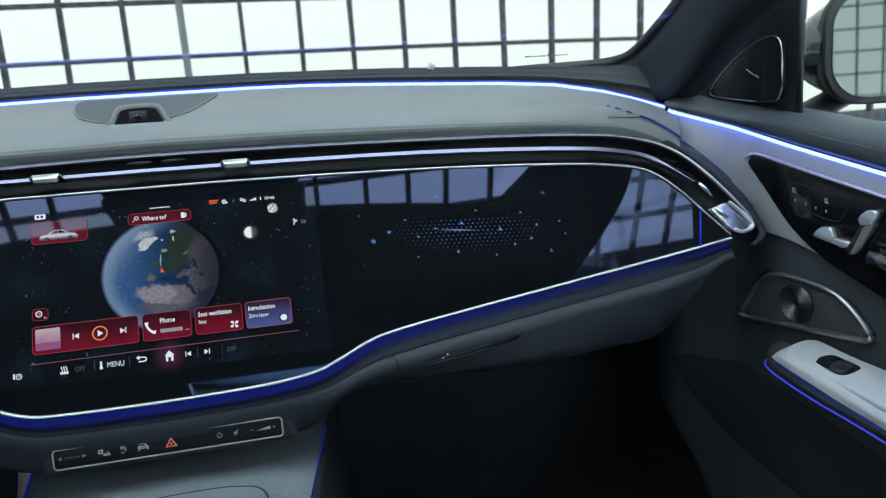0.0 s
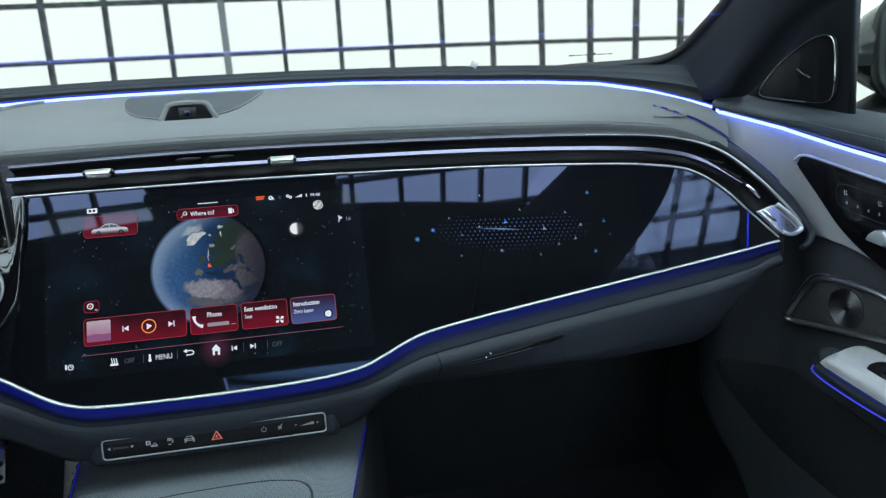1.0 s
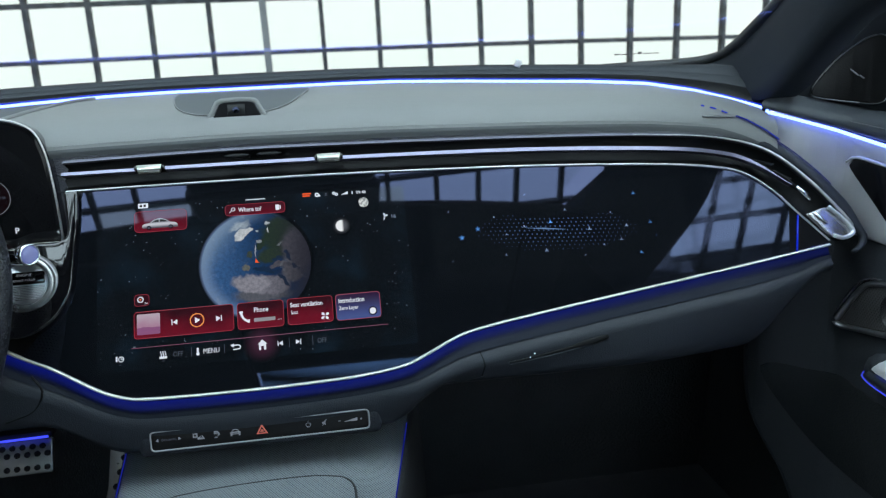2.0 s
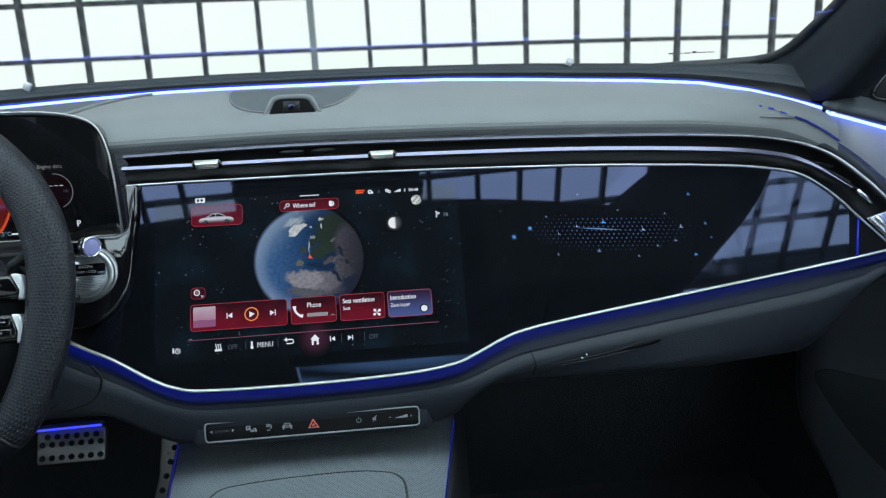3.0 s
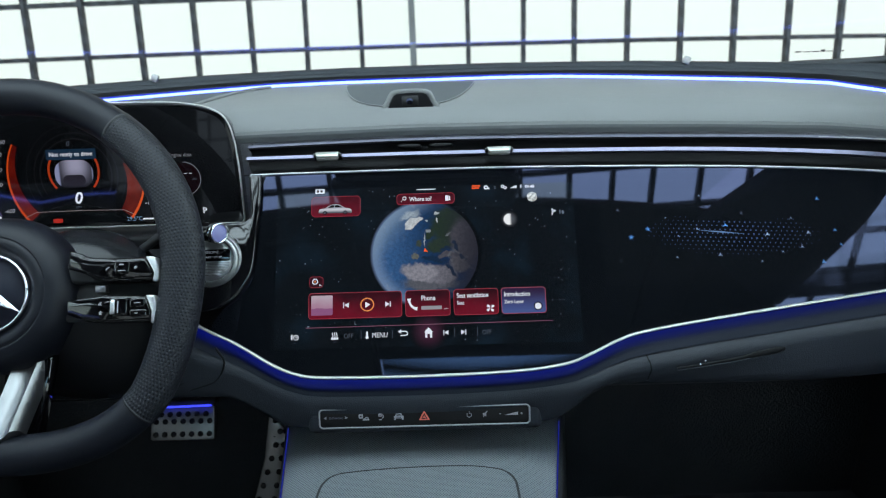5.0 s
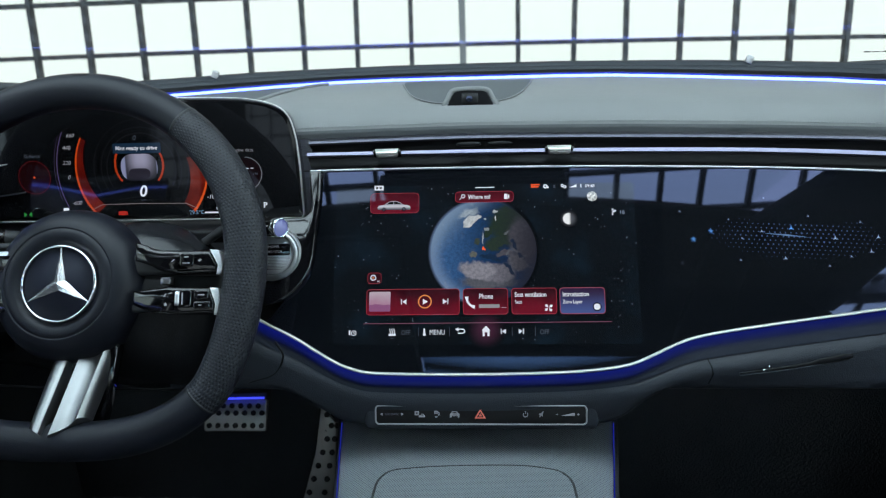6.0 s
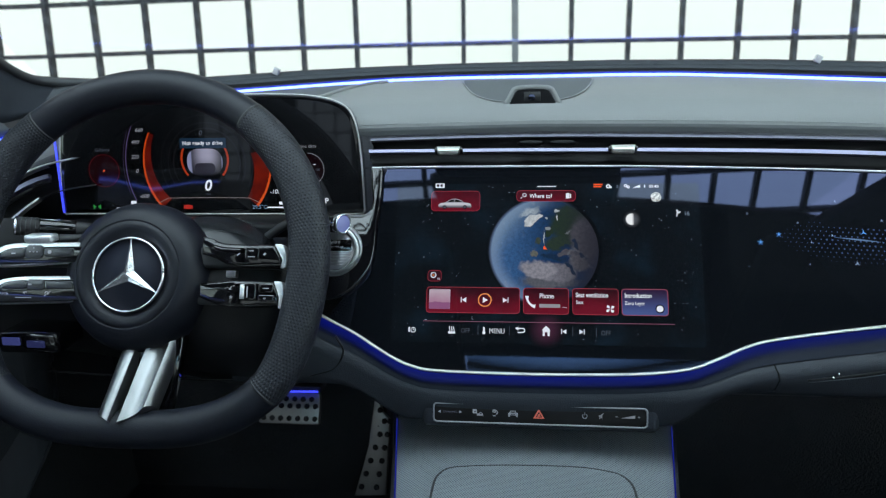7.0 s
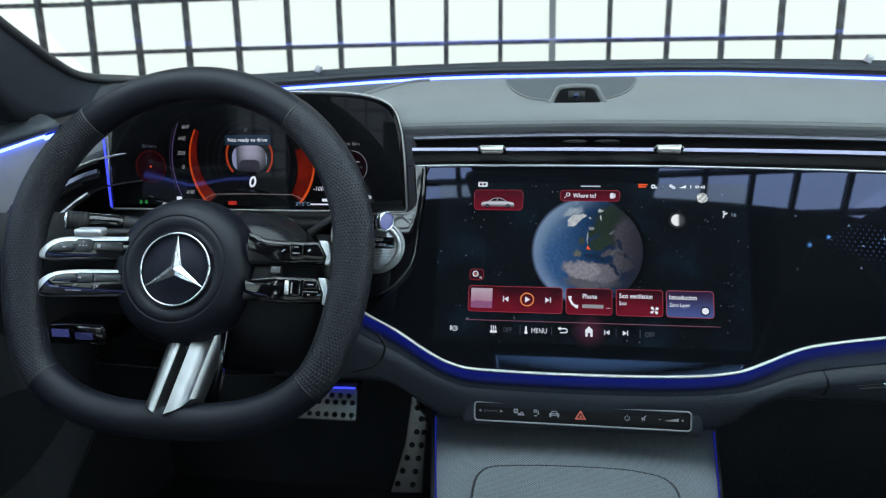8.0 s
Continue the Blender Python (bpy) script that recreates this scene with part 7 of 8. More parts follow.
# ---- button bar under the display ----
BAR = plane_at((0.004, 0.6535, 0.3335), (1, 0, 0), (0, 0.18, 1))
strip_bar = thing("button_bar", (0.004, 0.655, 0.325), "slim black touch button bar with chrome frame", "button bar")
part("plate", slab(rounded(-0.1005, -0.0095, 0.1005, 0.0085, 0.0035, 5), 0.02, BAR, 0.001), BAR_BLACK, strip_bar)
part("chrome_frame", tube([BAR @ Vector((x, y, 0.0014)) for x, y in rounded(-0.1005, -0.0095, 0.1005, 0.0085, 0.0035, 6)], 0.0008, 0.0007, n=6, closed=True, up=(0, -1, 0.18)), FRAME_GREY, strip_bar)
part("nose", box(-0.113, -0.0165, -0.03, 0.113, 0.0135, -0.0010, 0.007, BAR, 4), GLOVE, strip_bar)
BF = BAR @ Matrix.Translation((0, 0, 0.0006))


def mark(name, pts, material=PRINT):
    part(name, slab(pts, 0.0004, BF), material, strip_bar, smooth=False)


mark("arrow_mark", [(-0.0965, 0), (-0.0940, 0.0014), (-0.0940, -0.0014)])
mark("arrow_mark", [(-0.0735, 0), (-0.0760, 0.0014), (-0.0760, -0.0014)])
words("DYNAMIC", 0.0022, -0.0845, -0.0011, BF, DIM_UI, strip_bar, "CENTER")
mark("car_park_mark", rounded(-0.0630, -0.0010, -0.0588, 0.0030, 0.0006))
over = BF @ Matrix.Translation((0, 0, 0.0003))
part("park_letter", slab(rounded(-0.0618, 0.0004, -0.0600, 0.0018, 0.0003), 0.0004, over), BLACK, strip_bar, smooth=False)
mark("car_park_mark", [(-0.0590, -0.0030), (-0.0590, -0.0012), (-0.0572, -0.0010), (-0.0560, 0.0004), (-0.0545, 0.0004), (-0.0533, -0.0012), (-0.0527, -0.0030)])
part("car_glass", slab([(-0.0566, -0.0012), (-0.0557, -0.0001), (-0.0548, -0.0001), (-0.0541, -0.0012)], 0.0004, over), BLACK, strip_bar, smooth=False)
mark("seat_lines_mark", rounded(-0.0440, 0.0004, -0.0405, 0.0032, 0.0005))
part("seat_gap", slab(rounded(-0.0434, 0.0014, -0.0411, 0.0018, 0.0001), 0.0004, over), BLACK, strip_bar, smooth=False)
mark("seat_lines_mark", [(-0.0404, 0.0028), (-0.0390, 0.0016), (-0.0388, -0.0006), (-0.0402, -0.0016), (-0.0408, -0.0008), (-0.0398, 0.0000), (-0.0400, 0.0012)])
mark("seat_lines_mark", rounded(-0.0436, -0.0032, -0.0408, -0.0022, 0.0004))
mark("car_mark", [(-0.0290, -0.0018), (-0.0293, 0.0002), (-0.0280, 0.0008), (-0.0268, 0.0028), (-0.0222, 0.0028), (-0.0210, 0.0008), (-0.0197, 0.0002), (-0.0200, -0.0018)])
part("car_glass", slab([(-0.0272, 0.0009), (-0.0263, 0.0022), (-0.0227, 0.0022), (-0.0218, 0.0009)], 0.0004, over), BLACK, strip_bar, smooth=False)
part("car_grille", slab(rounded(-0.0268, -0.0010, -0.0222, -0.0003, 0.0002), 0.0004, over), BLACK, strip_bar, smooth=False)
for x in (-0.0282, -0.0208):
    mark("car_tyre_mark", rounded(x - 0.0008, -0.0032, x + 0.0008, -0.0020, 0.0003))
for f, k in ((1.0, 0), (0.62, 1)):
    mp = [(0.0 + 0.0062 * f * math.sin(radians(a)), -0.0010 + 0.0062 * f * math.cos(radians(a))) for a in (0, 120, 240)]
    part("hazard_mark", slab(mp, 0.0004, BAR @ Matrix.Translation((0.0, 0, 0.0006 + 0.0003 * k)), 0.0), RED_PRINT if k == 0 else BLACK, strip_bar, "red hazard triangle" if k == 0 else "", smooth=False)
part("hazard_core", slab([(0.0018 * math.sin(radians(a)), -0.0010 + 0.0018 * math.cos(radians(a))) for a in (0, 120, 240)], 0.0004, BAR @ Matrix.Translation((0.0, 0, 0.0012))), RED_PRINT, strip_bar, smooth=False)
part("power_mark", ring(0.0430, -0.0004, 0.0018, 0.0025, BF, 0.0004, -230, 50, 24), PRINT, strip_bar, smooth=False)
mark("power_mark_stem", rounded(0.0427, 0.0004, 0.0433, 0.0030, 0.0002))
mark("mute_mark", [(0.0560, -0.0010), (0.0560, 0.0008), (0.0575, 0.0008), (0.0592, 0.0024), (0.0592, -0.0024), (0.0575, -0.0010)])
mark("mute_stroke", [(0.0560, -0.0026), (0.0566, -0.0028), (0.0605, 0.0028), (0.0599, 0.0030)])
mark("minus_mark", rounded(0.0715, -0.0004, 0.0735, 0.0002, 0.0001))
mark("volume_wedge", [(0.0765, -0.0014), (0.0895, -0.0014), (0.0895, 0.0016)])
mark("plus_mark", rounded(0.0920, -0.0004, 0.0940, 0.0002, 0.0001))
mark("plus_mark", rounded(0.0927, -0.0011, 0.0933, 0.0009, 0.0001))

# ---- centre console ----
console = thing("centre_console", (0, 0.5, 0.02), "grey woven centre console with a lidded compartment", "console")


def half_width(y):
    return 0.1242 + 0.16 * (y - 0.60) if y > 0.53 else 0.1130


rows = []
for y in [0.84 - 0.02 * k for k in range(60)]:
    w = half_width(y)
    zc = 0.285 + 0.0 * y
    row = []
    for j in range(21):
        t = -1 + 2 * j / 20
        row.append(Vector((-0.002 + t * w, y, zc - 0.007 * abs(t) ** 6 + 0.004 * (1 - t * t))))
    rows.append(row)
part("top", loft(rows, flip=True, uv=True), WEAVE, console, "grey woven top")
for s in (-1, 1):
    rows = []
    for y in [0.84 - 0.04 * k for k in range(30)]:
        w = half_width(y)
        rows.append([Vector((-0.002 + s * (w + d), y, z)) for d, z in ((0.0, 0.2785), (0.004, 0.276), (0.006, 0.268), (0.010, 0.15), (0.012, 0.02))])
    part("side_wall", loft(rows, flip=s < 0), MATT_BLACK, console)
    part("edge_light", tube([Vector((-0.002 + s * (half_width(y) + 0.001), y, 0.2800)) for y in [0.74 - 0.02 * k for k in range(20)]], 0.0007, n=6), lit("dim_blue_console_guide", (0.03, 0.05, 1.0), 0.22), console, "fine blue light line")
lid_pts = [(-0.0905, 0.40), (-0.0908, 0.56), (-0.0908, 0.593), (-0.0895, 0.608), (-0.0845, 0.6200), (-0.0790, 0.6245), (-0.0716, 0.6274), (-0.0404, 0.6322), (0.002, 0.6350), (0.0448, 0.6346), (0.0690, 0.6290), (0.0775, 0.6245), (0.0835, 0.6165), (0.0866, 0.6060), (0.0874, 0.5930), (0.0876, 0.56), (0.0876, 0.40)]
ll = curve([(x, y, 0) for x, y in lid_pts], 150)
LIDM = Matrix.Translation((0, 0, 0.2902))
lid = part("lid", slab([(p.x, p.y) for p in ll], 0.004, LIDM, 0.0012, 3, uv=True), WEAVE, console, "grey woven compartment lid")
part("lid_gap", tube([Vector((p.x, p.y, 0.2900)) for p in ll], 0.0013, 0.0005, n=6), MATT_BLACK, console)
part("lid_handle", slab(rounded(-0.045, 0.555, 0.049, 0.572, 0.008), 0.002, LIDM @ Matrix.Translation((0, 0, 0.001)), 0.0006), SATIN, lid, "slim satin grip")

# ---- pedals ----
def pedal(name, outline, m, studs, label):
    root = thing(name, m.translation, label, "pedal", "pedals")
    part("plate", slab(outline, 0.006, m, 0.0015, 2), STEEL, root, "brushed steel plate")
    first = None
    for x, y in studs:
        if first is None:
            first = part("stud", lathe([(0.0036, 0.0), (0.0034, 0.0016), (0.0025, 0.0022), (0, 0.0023)], Matrix(), 12), RUBBER, root, "black rubber stud")
            o = first
        else:
            o = share(first, Matrix())
        o.matrix_basis = m @ Matrix.Translation((x, y, 0))
    return root


BRAKE = plane_at((-0.317, 0.865, 0.2255), (1, 0, 0), (0, 0.45, 1))
pb = pedal("brake_pedal", rounded(-0.041, -0.0195, 0.041, 0.022, 0.004), BRAKE, [(-0.034 + 0.0115 * k, y) for k in range(7) for y in (-0.012, 0.004)] + [(-0.028 + 0.0115 * k, y) for k in range(6) for y in (0.013,)], "steel brake pedal with black rubber studs")
part("arm", tube([(-0.317, 0.875, 0.225), (-0.317, 0.95, 0.33), (-0.317, 0.99, 0.45)], 0.008, n=8), MATT_BLACK, pb)
GAS = plane_at((-0.194, 0.82, 0.20), (1, 0, 0), (0, 0.25, 1))
pg = pedal("throttle_pedal", [(-0.026, -0.062), (0.014, -0.060), (0.0185, 0.034), (0.009, 0.044), (0.002, 0.064), (-0.001, 0.064), (-0.009, 0.0)], GAS, [(x + 0.0045 * k, -0.050 + 0.0165 * k) for k in range(6) for x in (-0.017 + 0.0012 * k, 0.002 - 0.0012 * k)] + [(0.006, 0.046)], "tall steel throttle pedal with black rubber studs")
part("arm", tube([(-0.19, 0.83, 0.22), (-0.19, 0.93, 0.30), (-0.19, 0.99, 0.40)], 0.007, n=8), MATT_BLACK, pg)
foot = thing("footwell_light", (-0.317, 0.87, 0.26), "small blue footwell light over the pedals", "lamp")
part("light_guide", tube([(-0.355, 0.862, 0.2510), (-0.276, 0.862, 0.2525)], 0.0014, n=6), GLOW_LINE, foot)
part("guide_holder", box(-0.36, 0.866, 0.250, -0.272, 1.0, 0.258, 0.002), MATT_BLACK, foot)
for s in (-1, 1):
    part("kick_panel", loft([[Vector((s * (0.625 + 0.02 * math.sin(2 * j / 20) + 1.2 * max(0, 0.775 - y)), y, 0.02 + 0.40 * j / 20)) for j in range(21)] for y in (0.70, 0.74, 0.775, 0.86, 1.0)], flip=s > 0), POCKET, shell)

# ---- doors ----
DOOR = plane_at((0.594, 0.6, 0.5), (0.18, -1, 0), (0, 0, 1))


def dr(y, z, out=0.0):
    """A place on the right door's inner face."""
    return DOOR @ Vector(((0.6 - y) / 0.984, z - 0.5, out))


def dp(pts):
    return [((0.6 - y) / 0.984, z - 0.5) for y, z in pts]


def dm(out):
    return DOOR @ Matrix.Translation((0, 0, out))


def flare(bm):
    """Bends the flat door outwards behind the end of the dashboard."""
    for cut in [0.76 - 0.02 * k for k in range(8)] + [0.5, 0.3, 0.1, 0.03]:
        bmesh.ops.bisect_plane(bm, geom=bm.verts[:] + bm.edges[:] + bm.faces[:], plane_co=(0, cut, 0), plane_no=(0, 1, 0))
    for v in bm.verts:
        c = v.co
        if c.y > 0.02:
            y = 0.568 / ((c.x - 0.134) / c.y + 0.18)
            k = 1 + 0.15 * (1 - step(y, 0.625, 0.764))
            v.co = Vector((0.134, 0, 0.65)) + (c - Vector((0.134, 0, 0.65))) * k
    return bm


def smooth_line(pts, n):
    return [(p.x, p.y) for p in curve([(a, b, 0) for a, b in pts], n)]


def fpart(name, bm, material, parent, label="", smooth=True):
    return part(name, flare(bm), material, parent, label, smooth)


def door(side):
    name = "door_1" if side > 0 else "door_2"
    root = thing(name, (side * 0.62, 0.4, 0.1), "car door trim in grey leather with a blue light strip", "door", kind="structure")

    def add(nm, bm, material, parent=None, label="", smooth=True):
        flare(bm)
        if side < 0:
            mirrored(bm)
        return part(nm, bm, material, parent or root, label, smooth)
    ys = [0.762 - 0.02 * k for k in range(50)]

    def guide(y):
        if side > 0:
            return float(np.interp(y, [0.0, 0.2, 0.5, 0.595, 0.665, 0.76], [0.467, 0.498, 0.548, 0.5645, 0.5785, 0.592]))
        return float(np.interp(y, [0.0, 0.213, 0.42, 0.53, 0.595, 0.665, 0.76], [0.540, 0.560, 0.5700, 0.570, 0.570, 0.5785, 0.592]))

    def belt(y):
        return max(0.6065 - 0.124 * (0.761 - y), guide(y) + 0.010 + (0.012 * (1 - step(y, 0.45, 0.58)) if side < 0 else 0.0))
    # belt pad: from the light strip up, over and out to the glass
    rows = [[dr(y, guide(y) + 0.002, 0.000) for y in ys], [dr(y, guide(y) + (belt(y) - guide(y)) * 0.3, 0.007) for y in ys], [dr(y, belt(y) - 0.005, 0.008) for y in ys], [dr(y, belt(y), 0.002) for y in ys], [dr(y, belt(y) + 0.006, -0.012) for y in ys], [dr(y, belt(y) + 0.007, -0.030) for y in ys], [dr(y, belt(y) + 0.004, -0.056) for y in ys], [dr(y, belt(y) - 0.04, -0.06) for y in ys]]
    add("belt_pad", loft(rows, flip=False), BELT, label="dark grey leather belt pad")
    add("light_strip", tube([dr(y, guide(y), 0.003) for y in ys], 0.0017, n=8), GLOW, label="bright blue-white light guide")
    # grey shoulder panel
    far = -0.2
    shoulder = smooth_line([(0.764, 0.590), (0.764, 0.572), (0.735, 0.535), (0.70, 0.500), (0.660, 0.482), (0.630, 0.478), (0.585, 0.473), (0.539, 0.461), (0.491, 0.445), (0.40, 0.41), (0.2, 0.33), (far, 0.2)], 60)
    top = [(y, guide(y) - 0.001) for y in reversed(ys)]
    add("shoulder_panel", slab(dp(shoulder) + dp(top), 0.02, dm(0.001), 0.003, 2), TRIM_GREY, label="light grey leather shoulder panel")
    # glossy black switch field
    field = smooth_line([(0.6435, 0.5450), (0.6400, 0.5510), (0.628, 0.5525), (0.56, 0.5395), (0.499, 0.5285), (0.40, 0.511), (0.25, 0.487)], 40) + smooth_line([(0.25, 0.36), (0.40, 0.410), (0.480, 0.440), (0.530, 0.457), (0.560, 0.470), (0.590, 0.490), (0.615, 0.515), (0.640, 0.540)], 40)
    f = add("switch_field", slab(dp(field), 0.006, dm(0.003), 0.001), mat("switch_field_black", (0.006, 0.006, 0.007), 0.14, vary=0.05, spec=0.35), label="glossy black switch field")
    add("chrome_line", tube([dr(y, z, 0.0035) for y, z in smooth_line([(0.6455, 0.548), (0.6395, 0.5530), (0.628, 0.5535), (0.56, 0.5405), (0.499, 0.5295), (0.40, 0.512), (0.25, 0.488)], 50)], 0.0014, 0.0016, n=6), SATIN, f, "satin chrome line")
    # lower door
    body = [(0.764, 0.575), (0.735, 0.538), (0.70, 0.503), (0.660, 0.485), (0.63, 0.481), (0.585, 0.476), (0.539, 0.464), (0.491, 0.448), (0.40, 0.413), (0.2, 0.333), (far, 0.203), (far, 0.02)] + smooth_line([(0.62, 0.02), (0.665, 0.11), (0.705, 0.175), (0.745, 0.208), (0.770, 0.242), (0.778, 0.30), (0.776, 0.40), (0.770, 0.50)], 40)
    add("lower_panel", slab(dp(body), 0.03, dm(-0.004), 0.002), DOOR_DARK, label="dark grey lower door panel")
    add("door_seal", tube([dr(y + 0.006, z, -0.012) for y, z in smooth_line([(0.62, 0.02), (0.665, 0.11), (0.705, 0.175), (0.745, 0.208), (0.770, 0.242), (0.778, 0.30), (0.776, 0.42)], 40)], 0.0060, n=8), GLOVE, label="soft dark edge seal")
    liner = smooth_line([(0.755, 0.295), (0.735, 0.307), (0.683, 0.319), (0.640, 0.329), (0.610, 0.322), (0.5, 0.300), (0.30, 0.27)], 40) + smooth_line([(0.30, 0.15), (0.50, 0.20), (0.575, 0.216), (0.640, 0.230), (0.690, 0.248), (0.735, 0.272), (0.752, 0.287)], 40)
    # no recess is cut; the pocket's darkness is put into this inlay's colour
    add("pocket_inlay", slab(dp(liner), 0.004, dm(-0.0025), 0.001), POCKET, label="flat dark inlay for the recessed door pocket")
    add("window_frame", tube([dr(0.6035 + 0.09 * (z - 0.594), z, -0.018) for z in (0.580, 0.70, 0.9)], 0.0025, 0.004, n=8), MATT_BLACK, label="black window post")
    pane = add("window_pane", slab(dp([(0.70, 0.57), (-0.3, 0.55), (-0.3, 1.03), (0.10, 1.03), (0.45, 0.82), (0.60, 0.70), (0.70, 0.62)]), 0.004, dm(-0.052)), CLEAR, label="clear side window glass", smooth=False)
    pane.visible_shadow = False
    # dark corner plate with the small loudspeaker
    corner = smooth_line([(0.738, 0.603), (0.72, 0.632), (0.69, 0.668), (0.65, 0.71), (0.615, 0.75)], 20) + [(0.608, 0.752), (0.6035, 0.592), (0.70, 0.596)]
    add("mirror_corner", slab(dp(corner), 0.008, dm(-0.014), 0.002), PILLAR, label="dark grey mirror corner")
    if side < 0:
        return root
    tw_pts = smooth_line([(0.7105, 0.6113), (0.7038, 0.6078), (0.6761, 0.6052), (0.6431, 0.6031), (0.6293, 0.6033), (0.6208, 0.6060), (0.6173, 0.6142), (0.6173, 0.6350), (0.6198, 0.6532), (0.6225, 0.6610), (0.6283, 0.6642), (0.6343, 0.6650), (0.6464, 0.6624), (0.6602, 0.6558), (0.6781, 0.6450), (0.6929, 0.6332), (0.7067, 0.6195), (0.7105, 0.6113)], 70)[:-1]
    tw = thing("tweeter", dr(0.65, 0.6), "black triangular loudspeaker grille with chrome rim", "loudspeaker")
    fpart("grille", slab(dp(tw_pts), 0.006, dm(-0.010), 0.002), RUBBER, tw)
    fpart("rim", tube([dr(y, z, -0.0095) for y, z in tw_pts], 0.0007, n=6, closed=True), DARK_CHROME, tw, "thin dark chrome rim")
    # the rim's lit right side is put in as a lighter chrome line
    fpart("rim_highlight", tube([dr(y, z, -0.0090) for y, z in tw_pts if y < 0.626 or (y < 0.635 and z > 0.655)], lambda t: 0.0004 + 0.0009 * math.sin(math.pi * t), n=6), CHROME, tw, "lighter chrome on the rim's lit side")
    for k, (dy, dz, w) in enumerate(((0.006, 0.004, 0.005), (0.001, 0.001, 0.007), (-0.006, -0.002, 0.006))):
        fpart("badge_bar", slab(rounded(-w / 2, -0.0007, w / 2, 0.0007, 0.0005), 0.0006, DOOR @ Matrix.Translation(((0.6 - 0.654 - dy) / 0.984, 0.6295 + dz - 0.5, -0.0094)) @ Matrix.Rotation(radians(-30), 4, "Z")), DARK_CHROME, tw, "small silver badge")
    # seat switches: two heating keys and the seat-shaped levers
    seat = thing("seat_switch", dr(0.53, 0.48), "satin silver seat-shaped adjustment switch on the door", "switch")

    def blockd(nm, pts, h, mt=SATIN, b=0.0015):
        return fpart(nm, slab(dp(pts), 0.005, dm(0.0040 + h), b, 3), mt, seat)
    blockd("cushion_front", [(0.5578, 0.4863), (0.5552, 0.4915), (0.5508, 0.4954), (0.5417, 0.4970), (0.5393, 0.4959), (0.5360, 0.4888), (0.5412, 0.4832), (0.5554, 0.4857)], 0.006)
    blockd("cushion", [(0.5412, 0.4832), (0.5376, 0.4880), (0.5232, 0.4877), (0.5214, 0.4861), (0.5249, 0.4818), (0.5292, 0.4805)], 0.005)
    blockd("back", [(0.5228, 0.4762), (0.5208, 0.4781), (0.5106, 0.5024), (0.5024, 0.5087), (0.5007, 0.5061), (0.5122, 0.4834), (0.5170, 0.4774)], 0.004, EDGE_METAL)
    blockd("headrest", [(0.5143, 0.5091), (0.5120, 0.5134), (0.5072, 0.5175), (0.5018, 0.5188), (0.4977, 0.5175), (0.4983, 0.5127), (0.5022, 0.5058), (0.5123, 0.5041)], 0.007)
    # flat black plate stands in for the shadow under the levers
    blockd("base", [(0.5560, 0.4850), (0.5500, 0.4965), (0.5380, 0.4965), (0.5330, 0.4895), (0.5230, 0.4890), (0.5130, 0.5080), (0.5000, 0.5200), (0.4960, 0.5180), (0.5150, 0.4760), (0.5230, 0.4750), (0.5300, 0.4800), (0.5420, 0.4825)], 0.001, MATT_BLACK, 0.0008)
    for y, z in ((0.5853, 0.5238), (0.5506, 0.5185)):
        fpart("seat_print", slab(dp([(y + 0.0022, z + 0.0026), (y + 0.0013, z + 0.0026), (y + 0.0008, z - 0.0008), (y - 0.0020, z - 0.0010), (y - 0.0020, z - 0.0020), (y + 0.0015, z - 0.0020)]), 0.0004, dm(0.0038)), PRINT, f, smooth=False)
        fpart("seat_print", slab(dp([(y - 0.0002, z + 0.0022), (y - 0.0009, z + 0.0020), (y - 0.0009, z + 0.0002), (y - 0.0002, z + 0.0004)]), 0.0004, dm(0.0038)), PRINT, f, smooth=False)
    for y, z in ((0.5835, 0.5150), (0.5722, 0.5129), (0.5612, 0.5108), (0.5505, 0.5094)):
        fpart("level_print", slab(dp([(y + 0.0006, z + 0.0013), (y - 0.0006, z + 0.0011), (y - 0.0006, z - 0.0013), (y + 0.0006, z - 0.0011)]), 0.0004, dm(0.0038)), PRINT, f, smooth=False)
    fpart("key_outline", tube([dr(y, z, 0.0032) for y, z in smooth_line([(0.5960, 0.5200), (0.5902, 0.5108), (0.5619, 0.5045), (0.5414, 0.5016), (0.5345, 0.5063), (0.5308, 0.5218), (0.5636, 0.5276), (0.5930, 0.5310), (0.5960, 0.5200)], 40)], 0.00025, n=4), COWL, f)
    opener = fpart("handle_bowl", slab(dp([(0.503, 0.492), (0.41, 0.476), (0.41, 0.435), (0.492, 0.458)]), 0.002, dm(0.0040), 0.0008), BLACK, f)
    fpart("grip", tube([dr(y, z, 0.012) for y, z in ((0.500, 0.479), (0.49, 0.4785), (0.44, 0.468), (0.38, 0.452))], 0.0042, 0.006, n=12), DARK_CHROME, opener)
    fpart("recess", slab(dp([(0.498, 0.487), (0.42, 0.470), (0.42, 0.440), (0.489, 0.462)]), 0.003, dm(0.0045), 0.001), MATT_BLACK, opener)
    # loudspeaker below
    spk = thing("door_loudspeaker", dr(0.58, 0.40), "pierced metal loudspeaker grille with dark chrome frame", "loudspeaker")
